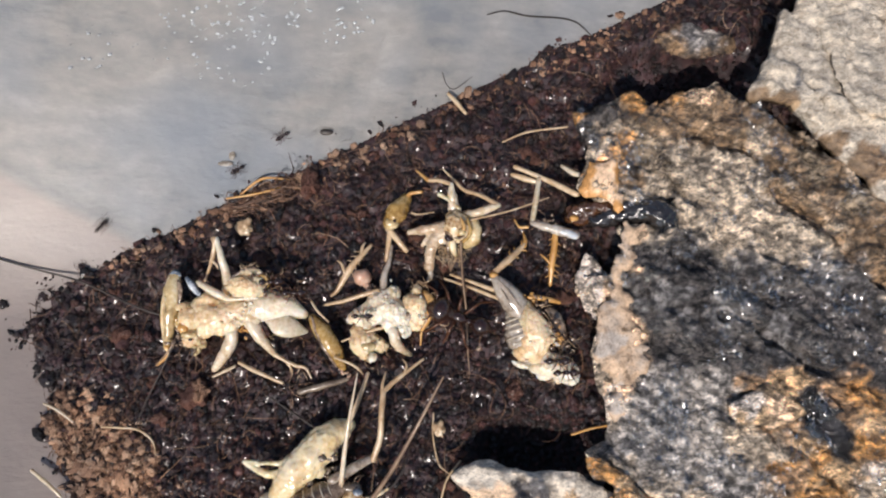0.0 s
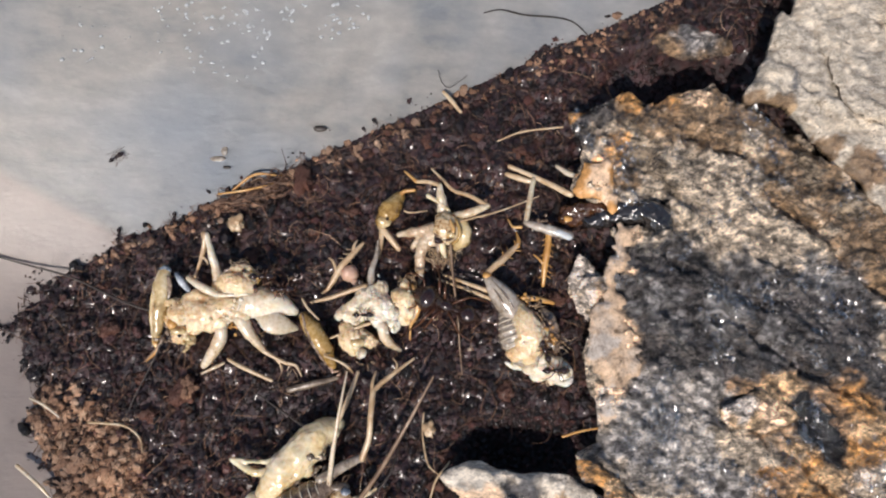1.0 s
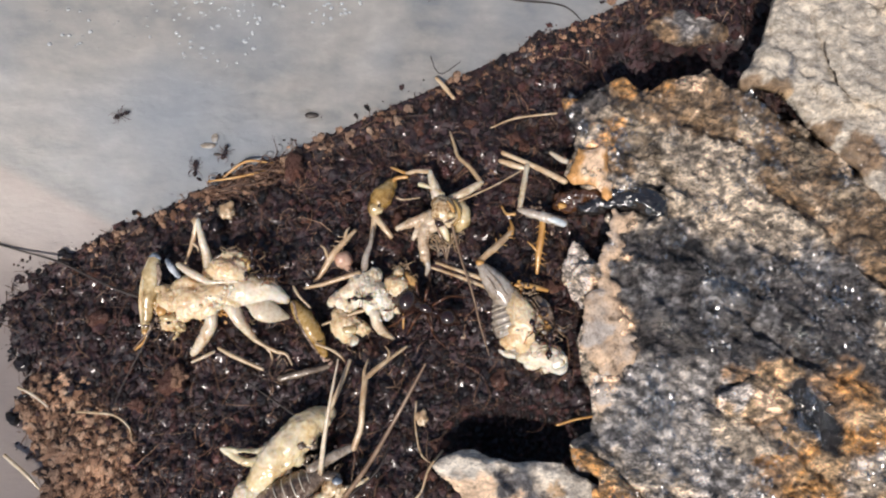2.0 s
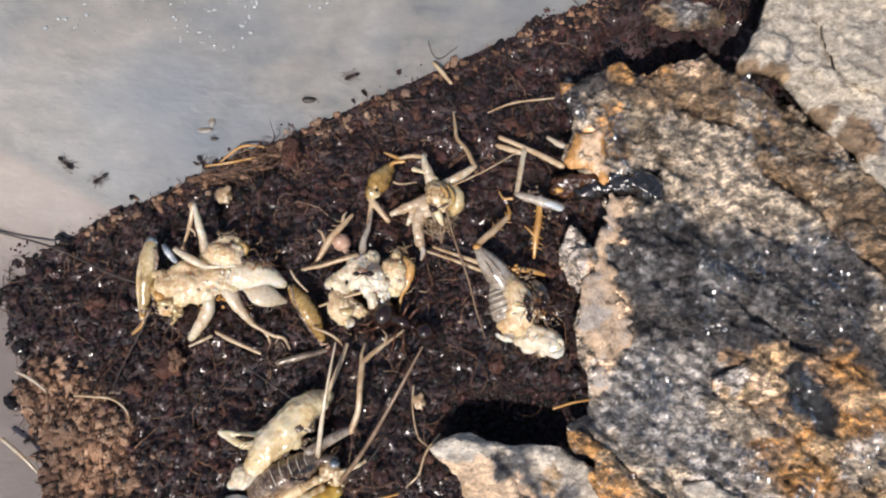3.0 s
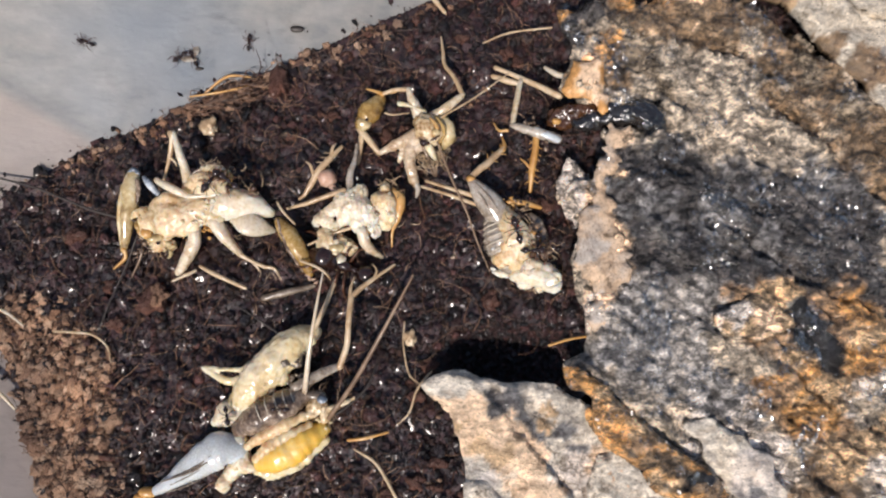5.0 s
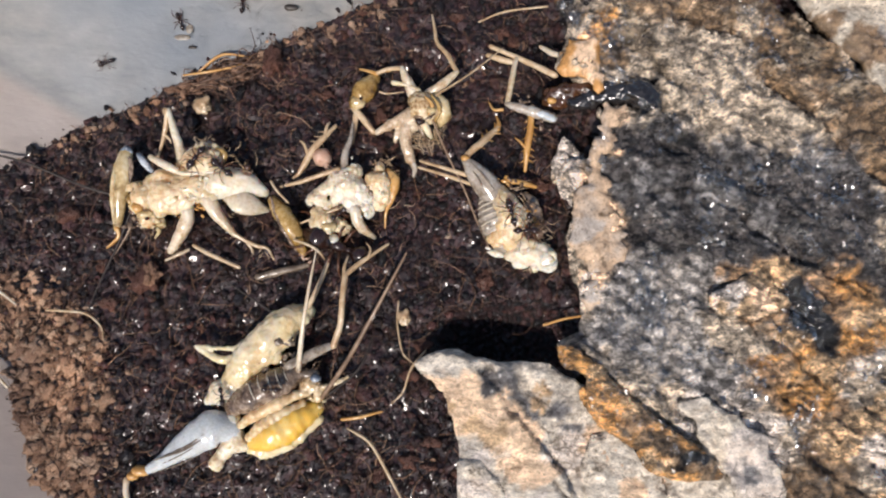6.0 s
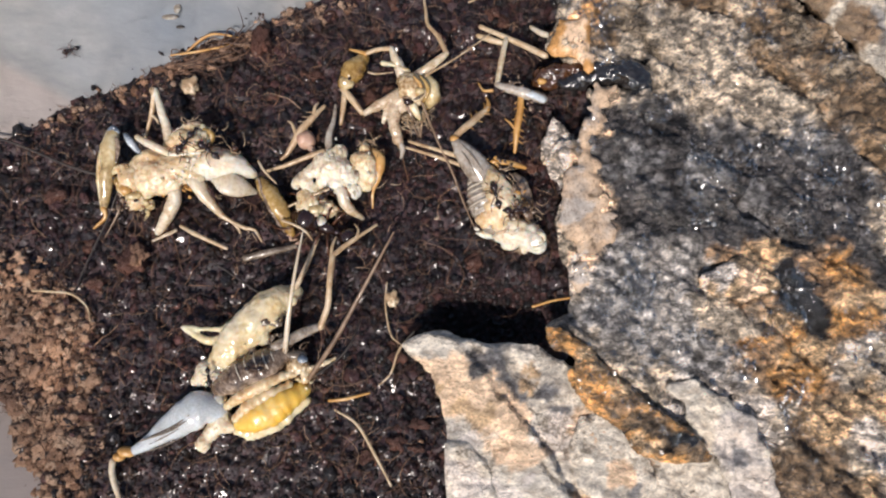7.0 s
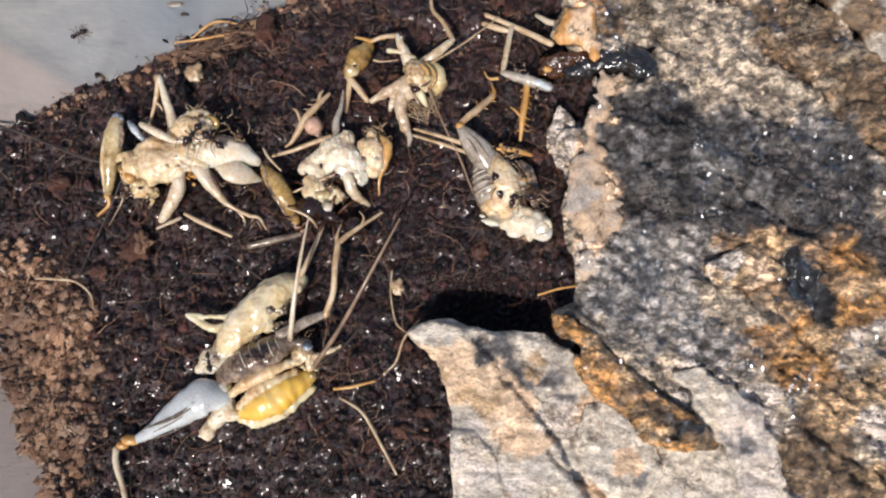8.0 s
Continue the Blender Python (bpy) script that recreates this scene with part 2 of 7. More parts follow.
def plastic():
    """Milky plastic, wet and streaked, stained pinkish beyond the corner, whose shade is painted in as a dark band."""
    m, nt, b = material("wet_plastic")
    co = nt.nodes.new("ShaderNodeTexCoord").outputs["Object"]
    turn = node(nt, "ShaderNodeMapping", Rotation=(0, 0, radians(-12)), Scale=(0.5, 1.2, 1.0))
    nt.links.new(co, turn.inputs["Vector"])
    streak, cloud, fine = noise_at(nt, turn.outputs[0], 0.45, 5), noise_at(nt, co, 0.09, 5, 0.65), noise_at(nt, turn.outputs[0], 1.5, 3)
    tone = ramp(nt, mix(nt, 0.6, streak, cloud), [(0.36, (0.285, 0.297, 0.302)), (0.47, (0.41, 0.398, 0.378)), (0.56, (0.49, 0.467, 0.435)), (0.66, (0.62, 0.59, 0.545))])
    tone = mix(nt, ramp(nt, noise_at(nt, co, 0.028, 3), [(0.5, (0, 0, 0)), (0.66, (0.8, 0.8, 0.8))]), tone, (0.3, 0.345, 0.4))
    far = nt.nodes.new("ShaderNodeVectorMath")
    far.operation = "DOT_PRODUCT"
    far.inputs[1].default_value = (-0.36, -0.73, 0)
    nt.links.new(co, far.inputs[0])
    gate = nt.nodes.new("ShaderNodeMapRange")
    gate.inputs["From Min"].default_value, gate.inputs["From Max"].default_value = 0.0098, 0.0108
    nt.links.new(far.outputs["Value"], gate.inputs["Value"])
    nt.links.new(mix(nt, gate.outputs[0], tone, mix(nt, 0.75, tone, (0.47, 0.385, 0.345))), b.inputs["Base Color"])
    # Shading of the rounded corner, put into the colour as a dark band.
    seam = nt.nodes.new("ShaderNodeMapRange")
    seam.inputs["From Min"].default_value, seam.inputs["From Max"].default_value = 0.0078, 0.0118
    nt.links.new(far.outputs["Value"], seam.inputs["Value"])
    corner_shade = ramp(nt, seam.outputs[0], [(0.1, (1, 1, 1)), (0.45, (0.68, 0.7, 0.72)), (0.8, (1, 1, 1))])
    nt.links.new(mix(nt, 0.8, b.inputs["Base Color"].links[0].from_socket, corner_shade, "MULTIPLY"), b.inputs["Base Color"])
    relief(nt, b, mix(nt, 0.4, streak, fine), 0.2, 0.5)
    b.inputs["Roughness"].default_value = 0.5
    b.inputs["Coat Weight"].default_value, b.inputs["Coat Roughness"].default_value = 0.2, 0.25
    return m


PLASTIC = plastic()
def smooth_tinted(name, bump, ash=0.55, lift=1.0):
    """Clean inner wood: the laid-on colour with faint grain."""
    m, nt, b = material(name)
    co = nt.nodes.new("ShaderNodeTexCoord").outputs["Object"]
    att = nt.nodes.new("ShaderNodeAttribute")
    att.attribute_name = "tint"
    grain = noise_at(nt, co, 0.8, 6, 0.65)
    tone = ramp(nt, grain, [(0.32, (0.44 * lift, 0.41 * lift, 0.39 * lift)), (0.43, (0.64 * lift, 0.62 * lift, 0.6 * lift)), (0.65, (0.76 * lift, 0.75 * lift, 0.74 * lift))])
    speck = ramp(nt, noise_at(nt, co, 3.2, 4, 0.7), [(0.34, (0.55, 0.53, 0.52)), (0.46, (1, 1, 1)), (0.66, (1.12, 1.11, 1.1))])
    ashen = ramp(nt, noise_at(nt, co, 0.3, 5, 0.7), [(0.46, (0, 0, 0)), (0.62, (ash,) * 3)])
    body = mix(nt, ashen, att.outputs["Color"], (0.6, 0.55, 0.5))
    body = mix(nt, 0.9, mix(nt, 1.0, body, tone, "MULTIPLY"), speck, "MULTIPLY")
    nt.links.new(body, b.inputs["Base Color"])
    relief(nt, b, mix(nt, 0.4, grain, noise_at(nt, co, 2.4, 5, 0.7)), bump * 2)
    b.inputs["Roughness"].default_value = 0.55
    return m


CUT_WOOD, PALE_CRUST = smooth_tinted("cut_wood", 0.05, 0.0, 1.28), smooth_tinted("cream_inner_bark", 0.12, 0.55, 0.86)
SOIL = organic("damp_soil", [(0.36, (0.005, 0.0021, 0.0026)), (0.5, (0.022, 0.0088, 0.0102)), (0.68, (0.08, 0.033, 0.032))], 0.5, 0.5, 0.6, 0.4, fine=3.0)
CRUMB = granular("soil_crumb", [(0.28, (0.0054, 0.002, 0.0025)), (0.54, (0.0255, 0.0088, 0.0099)), (0.73, (0.098, 0.0345, 0.033)), (0.95, (0.34, 0.135, 0.10))], 0.5, 0.5, 0.5, 0.15)
FIBRE = granular("root_fibre", [(0.2, (0.03, 0.015, 0.011)), (0.45, (0.105, 0.05, 0.031)), (0.7, (0.26, 0.143, 0.082)), (0.9, (0.46, 0.33, 0.22))], 0.55, 0.1, 0.01)
FLECK = granular("tan_fleck", [(0.2, (0.14, 0.07, 0.04)), (0.5, (0.3, 0.18, 0.11)), (0.8, (0.5, 0.38, 0.27)), (0.95, (0.65, 0.6, 0.52))], 0.5, 0.2, 0.1)
COIR = granular("coir_chip", [(0.2, (0.2, 0.1, 0.055)), (0.42, (0.47, 0.265, 0.16)), (0.66, (0.65, 0.41, 0.265)), (0.95, (0.72, 0.54, 0.39))], 0.7, 0.0, 0.25)
FLESH = organic("pale_flesh", [(0.30, (0.32, 0.16, 0.06)), (0.40, (0.56, 0.36, 0.18)), (0.50, (0.69, 0.51, 0.31)), (0.64, (0.77, 0.63, 0.44))], 0.3, 0.36, 0.12, 0.3, 0.6, fine=2.6)
WHITE = organic("white_tissue", [(0.30, (0.44, 0.28, 0.14)), (0.40, (0.62, 0.48, 0.31)), (0.51, (0.73, 0.62, 0.47)), (0.64, (0.80, 0.73, 0.61))], 0.32, 0.34, 0.12, 0.3, 0.6, fine=2.6)
CREAMY = organic("yellow_cream_skin", [(0.28, (0.46, 0.27, 0.09)), (0.39, (0.66, 0.48, 0.24)), (0.50, (0.72, 0.58, 0.35)), (0.63, (0.78, 0.68, 0.50))], 0.26, 0.2, 0.08, 0.6, 0.4, fine=2.2)
PINK = organic("pink_gland", [(0.3, (0.34, 0.17, 0.11)), (0.5, (0.5, 0.31, 0.22)), (0.7, (0.6, 0.42, 0.32))], 0.6, 0.35, 0.1, 0.3, 0.3)
YELLOW = organic("yellow_belly", [(0.36, (0.78, 0.58, 0.26)), (0.47, (0.78, 0.48, 0.09)), (0.62, (0.78, 0.40, 0.03))], 0.22, 0.3, 0.08, 0.4, 0.3)
BLUE_WHITE = organic("bluish_white_skin", [(0.33, (0.40, 0.40, 0.39)), (0.46, (0.50, 0.52, 0.52)), (0.62, (0.63, 0.65, 0.65))], 0.25, 0.25, 0.04, 0.5, 0.3)
LEG = organic("straw_leg", [(0.32, (0.24, 0.13, 0.06)), (0.5, (0.48, 0.33, 0.19)), (0.68, (0.66, 0.53, 0.37))], 0.5, 0.35, 0.05, 0.3, 0.15)
PALE_LEG = organic("pale_leg", [(0.34, (0.28, 0.17, 0.09)), (0.47, (0.53, 0.40, 0.27)), (0.62, (0.67, 0.56, 0.43))], 0.4, 0.3, 0.05, 0.4, 0.3)
GLASSY = organic("grey_translucent_skin", [(0.34, (0.13, 0.09, 0.06)), (0.45, (0.27, 0.22, 0.17)), (0.56, (0.40, 0.34, 0.28)), (0.68, (0.51, 0.47, 0.40))], 0.5, 0.22, 0.06, 0.5, 0.25, fine=2.5)
RUST_LEG = organic("orange_leg", [(0.3, (0.28, 0.12, 0.03)), (0.5, (0.5, 0.26, 0.07)), (0.75, (0.66, 0.46, 0.22))], 0.7, 0.35, 0.05, 0.3)
OLIVE = organic("olive_shell", [(0.33, (0.07, 0.032, 0.01)), (0.43, (0.24, 0.135, 0.035)), (0.55, (0.38, 0.235, 0.07)), (0.72, (0.55, 0.4, 0.19))], 0.35, 0.25, 0.07, 0.5, fine=2.2)
AMBER = organic("pale_amber_shell", [(0.34, (0.13, 0.08, 0.035)), (0.43, (0.36, 0.25, 0.11)), (0.54, (0.55, 0.42, 0.22)), (0.68, (0.70, 0.61, 0.42))], 0.3, 0.22, 0.05, 0.6, 0.15, fine=1.8)
DARK_SKIN = organic("dark_membrane", [(0.34, (0.06, 0.04, 0.027)), (0.5, (0.16, 0.12, 0.085)), (0.68, (0.3, 0.24, 0.18))], 0.6, 0.25, 0.04, 0.5)
CLEAR_LEG = organic("milky_leg", [(0.30, (0.34, 0.21, 0.10)), (0.40, (0.48, 0.36, 0.23)), (0.52, (0.60, 0.49, 0.36)), (0.66, (0.69, 0.61, 0.49))], 0.4, 0.28, 0.06, 0.4, 0.5, fine=2.4)
BROWN_SKIN = organic("brown_membrane", [(0.34, (0.04, 0.023, 0.015)), (0.48, (0.13, 0.085, 0.055)), (0.64, (0.33, 0.24, 0.17))], 0.6, 0.22, 0.08, 0.5, fine=2.4)
BRISTLE = organic("brown_bristle", [(0.3, (0.08, 0.045, 0.026)), (0.5, (0.2, 0.125, 0.075)), (0.72, (0.34, 0.25, 0.17))], 0.5, 0.4, 0.03, 0.2)
STEEL = organic("blue_grey_shin", [(0.36, (0.015, 0.02, 0.035)), (0.5, (0.13, 0.16, 0.2)), (0.62, (0.6, 0.63, 0.66))], 0.35, 0.2, 0.04, 0.6)
CLOD = granular("red_brown_clod", [(0.2, (0.06, 0.022, 0.016)), (0.5, (0.15, 0.06, 0.04)), (0.8, (0.28, 0.12, 0.075))], 0.7, 0.1, 0.5)
HEAD = organic("mottled_head_shell", [(0.36, (0.12, 0.06, 0.022)), (0.43, (0.36, 0.22, 0.10)), (0.50, (0.58, 0.43, 0.25)), (0.62, (0.68, 0.56, 0.39))], 0.5, 0.25, 0.06, 0.4, 0.15, fine=2.4)
RIB = organic("pale_rib", [(0.3, (0.4, 0.33, 0.24)), (0.7, (0.62, 0.55, 0.44))], 0.8, 0.4, 0.02, 0.2)
ANT_SHELL = organic("dark_ant_shell", [(0.3, (0.012, 0.006, 0.005)), (0.6, (0.028, 0.012, 0.009)), (0.8, (0.06, 0.022, 0.012))], 0.8, 0.22, 0.01, 0.35)
ANT_LEG = organic("brown_ant_leg", [(0.3, (0.035, 0.016, 0.01)), (0.7, (0.13, 0.05, 0.022))], 0.8, 0.3, 0.01, 0.3)
BLACK_WET = organic("wet_black_wood", [(0.3, (0.006, 0.006, 0.007)), (0.7, (0.03, 0.026, 0.025))], 0.5, 0.15, 0.15, 0.7, fine=2.0)
RESIN = organic("dark_amber_resin", [(0.3, (0.02, 0.009, 0.005)), (0.6, (0.075, 0.032, 0.014)), (0.75, (0.2, 0.09, 0.03))], 0.6, 0.15, 0.05, 0.6)
HAIR = organic("dark_hair", [(0.3, (0.02, 0.016, 0.014)), (0.7, (0.07, 0.055, 0.045))], 0.3, 0.4, 0.01)
BARK = tinted("crusty_bark", 0.9)
DRY_BARK = tinted("dry_bark", 0.32, True)
def clear_water():
    """A thin clear film of water: what lies below shows through, the surface mirrors sun and sky."""
    m, nt, b = material("clear_water_film")
    shine = node(nt, "ShaderNodeBsdfGlossy", Roughness=0.2)
    through_it = nt.nodes.new("ShaderNodeBsdfTransparent")
    both = node(nt, "ShaderNodeMixShader", Fac=0.07)
    nt.links.new(through_it.outputs[0], both.inputs[1])
    nt.links.new(shine.outputs[0], both.inputs[2])
    nt.links.new(both.outputs[0], nt.nodes["Material Output"].inputs["Surface"])
    nt.nodes.remove(b)
    return m


FILM = clear_water()
WATER = organic("milky_water_bead", [(0.3, (0.4, 0.42, 0.43)), (0.7, (0.5, 0.51, 0.51))], 0.2, 0.08, 0.02, 1.0)


# ---- setting ----
def tub_sides():
    bm = bmesh.new()
    step, w, h = 1.5, 100, 96

    def height(x, y):
        a = 0.55 * (BACK[0] * x + BACK[1] * y - BACK_AT)
        b = 0.28 * (SIDE[0] * x + SIDE[1] * y - SIDE_AT)
        m = max(a, b)
        z = 0.09 * y + m + 1.5 * math.log(math.exp((a - m) / 1.5) + math.exp((b - m) / 1.5))
        return max(-9.0, z)

    verts = [[bm.verts.new(Vector((-90 + i * step, -75 + j * step, height(-90 + i * step, -75 + j * step))) * MM) for j in range(h)] for i in range(w)]
    for i in range(w - 1):
        for j in range(h - 1):
            bm.faces.new((verts[i][j], verts[i + 1][j], verts[i + 1][j + 1], verts[i][j + 1]))
    bmesh.ops.solidify(bm, geom=list(bm.faces), thickness=0.0015)
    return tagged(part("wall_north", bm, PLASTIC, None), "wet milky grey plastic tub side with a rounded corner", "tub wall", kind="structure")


def hollow(x, y, cx, cy, rx, ry, deep):
    d = ((x - cx) / rx) ** 2 + ((y - cy) / ry) ** 2
    return -deep * math.exp(-d * d)


def rim(x, y):
    return max(BACK[0] * x + BACK[1] * y - BACK_AT, SIDE[0] * x + SIDE[1] * y - SIDE_AT)


def soil_height(x, y):
    wx, wy = x + 0.7 * fbm(x, y, 3.0, 0.5, 2), y + 0.7 * fbm(x, y, 7.0, 0.5, 2)
    clods = 0.8 * (0.5 - noise.voronoi(Vector((wx, wy, 2.0)) * 0.42)[0][0]) + 0.4 * (0.5 - noise.voronoi(Vector((wx, wy, 6.0)) * 0.95)[0][0])
    z = 0.09 * y + 0.1 + 0.8 * fbm(x, y, 1.0, 0.09, 3) + 0.5 * abs(fbm(x, y, 5.0, 0.3, 4)) + 0.5 * abs(fbm(x, y, 9.0, 0.9, 5)) - 0.25 + clods
    edge = rim(x, y)
    z -= 1.0 * smooth(-1.5, 2.5, edge + 3.0 * fbm(x, y, 2.0, 0.3, 5)) + 6 * smooth(1.0, 4, edge)
    z += hollow(x, y, 8.0, -18.6, 7.2, 3.3, 5.0) + hollow(x, y, 27.0, 25.0, 9, 3.6, 6.5)
    under = 0.09 * y + (0.55 * (BACK[0] * x + BACK[1] * y - BACK_AT) if edge < 0 else -50)
    return max(z, -8.6, min(under + 0.8, 0.09 * y))


def soil():
    step, w, h = 0.3, 370, 270
    bm = bmesh.new()
    x0, y0 = -60.0, -44.0
    xs = [x0 + step * i for i in range(w)]
    verts = []
    for i in range(w):
        verts.append([bm.verts.new(Vector((xs[i], y0 + step * j, soil_height(xs[i], y0 + step * j))) * MM) for j in range(h)])
    for i in range(w - 1):
        for j in range(h - 1):
            bm.faces.new((verts[i][j], verts[i + 1][j], verts[i + 1][j + 1], verts[i][j + 1]))
    return tagged(part("ground", bm, SOIL, None), "damp dark brown crumbly soil with roots and fibres", "soil", kind="structure")


def joined(name, verts, faces, mat, label, category):
    me = bpy.data.meshes.new(name)
    me.from_pydata(verts, [], faces)
    me.materials.append(mat)
    return tagged(new(name, me), label, category, kind="stuff")


def ball(sub):
    bm = bmesh.new()
    bmesh.ops.create_icosphere(bm, subdivisions=sub, radius=1.0)
    bm.verts.ensure_lookup_table()
    out = np.array([v.co[:] for v in bm.verts]), [[v.index for v in f.verts] for f in bm.faces]
    bm.free()
    return out


def crumbs(name, count, sizes, sub, where, mat, label, category, squash=0.75, area=(-58, 46, -46, 37), jag=0.2):
    """Loose grains strewn over the soil, each a small uneven clod."""
    rng = np.random.default_rng(len(name) * 7 + count)
    unit, tris = ball(sub)
    verts, faces, placed = [], [], 0
    while placed < count:
        x, y = rng.uniform(area[0], area[1]), rng.uniform(area[2], area[3])
        if not where(x, y, rng.random()):
            continue
        r = sizes[0] * (sizes[1] / sizes[0]) ** (rng.random() ** 1.8)
        q, _ = np.linalg.qr(rng.normal(size=(3, 3)))
        body = (unit * (1 + jag * rng.normal(size=(len(unit), 1)).clip(-2, 2))) * rng.uniform(0.5, 1.25, 3) @ q
        body[:, 2] *= squash
        ground = max(soil_height(x, y), tub_height(x, y) if rim(x, y) > 0.4 else -99)
        base_index = len(verts)
        verts.extend(((body * r + (x, y, ground + r * 0.4)) * MM).tolist())
        faces.extend([[i + base_index for i in f] for f in tris])
        placed += 1
    ob = joined(name, verts, faces, mat, label, category)
    ob.data.shade_smooth()
    return ob


def strands(name, count, length, radius, where, mat, label, category, lift=0.25, bend=0.5):
    """Fine fibres lying on the soil, each curved in its own way."""
    rng = np.random.default_rng(count + 5)
    verts, faces, placed = [], [], 0
    while placed < count:
        x, y = rng.uniform(-56, 46), rng.uniform(-46, 36)
        if not where(x, y, rng.random()):
            continue
        a, size = rng.uniform(0, 2 * math.pi), length[0] * (length[1] / length[0]) ** rng.random()
        turn, r, n = rng.normal() * bend, radius[0] * (radius[1] / radius[0]) ** rng.random(), 7
        arch, px, py = rng.uniform(0, 0.12) * size, x, y
        base_index = len(verts)
        for k in range(n):
            s = k / (n - 1)
            a += turn * 2 / n + rng.normal() * 0.12
            if k:
                px, py = px + math.cos(a) * size / n, py + math.sin(a) * size / n
            z = max(soil_height(px, py), 0.09 * py - 1.5) + lift + arch * 4 * s * (1 - s)
            w = r * (1.0 - 0.6 * s)
            sx, sy = -math.sin(a) * w, math.cos(a) * w
            for c, d in ((1, 0), (0, 1), (-1, 0), (0, -1)):
                verts.append(((px + sx * c) * MM, (py + sy * c) * MM, (z + w * d) * MM))
        for k in range(n - 1):
            for c in range(4):
                i, j = base_index + 4 * k + c, base_index + 4 * k + (c + 1) % 4
                faces.append([i, j, j + 4, i + 4])
        placed += 1
    return joined(name, verts, faces, mat, label, category)


EDGES = {}


def inside(poly, x, y):
    """Whether a plan point lies within a closed outline."""
    if id(poly) not in EDGES:
        p = np.array(poly)
        q = np.roll(p, 1, axis=0)
        EDGES[id(poly)] = p[:, 0], p[:, 1], q[:, 1], (q[:, 0] - p[:, 0]) / (q[:, 1] - p[:, 1] + 1e-12), p.min(0), p.max(0), poly
    x1, y1, y2, slope, low, high, _ = EDGES[id(poly)]
    if not (low[0] < x < high[0] and low[1] < y < high[1]):
        return False
    return bool(np.count_nonzero(((y1 > y) != (y2 > y)) & (x < slope * (y - y1) + x1)) % 2)


def ragged(points, n=6, amount=0.5, freq=0.45):
    """A closed outline through plan points, torn at two scales."""
    pts = [p[:2] for p in points]
    loop = spline(pts + [pts[0]], n)[:-1]
    return [(x + amount * fbm(x, y, 4.0, freq, 3), y + amount * fbm(x, y, 8.0, freq, 3)) for x, y in loop]


PAINT = {
    "damp": (0.26, 0.2, 0.135, 1.0), "tan": (0.57, 0.465, 0.35, 0.75), "brown": (0.25, 0.165, 0.095, 0.8), "dark": (0.072, 0.062, 0.057, 1.0), "black": (0.008, 0.007, 0.008, 1.0),
    "orange": (0.60, 0.31, 0.105, 0.85), "rust": (0.41, 0.25, 0.135, 0.75), "cream": (0.88, 0.63, 0.42, 0.1), "grey": (0.76, 0.665, 0.58, 0.3),
    "pale": (0.745, 0.66, 0.545, 0.08), "beige": (0.60, 0.525, 0.425, 0.1), "ash": (0.42, 0.385, 0.355, 0.7), "slate": (0.205, 0.193, 0.188, 0.9), "honey": (0.68, 0.46, 0.26, 0.5)}


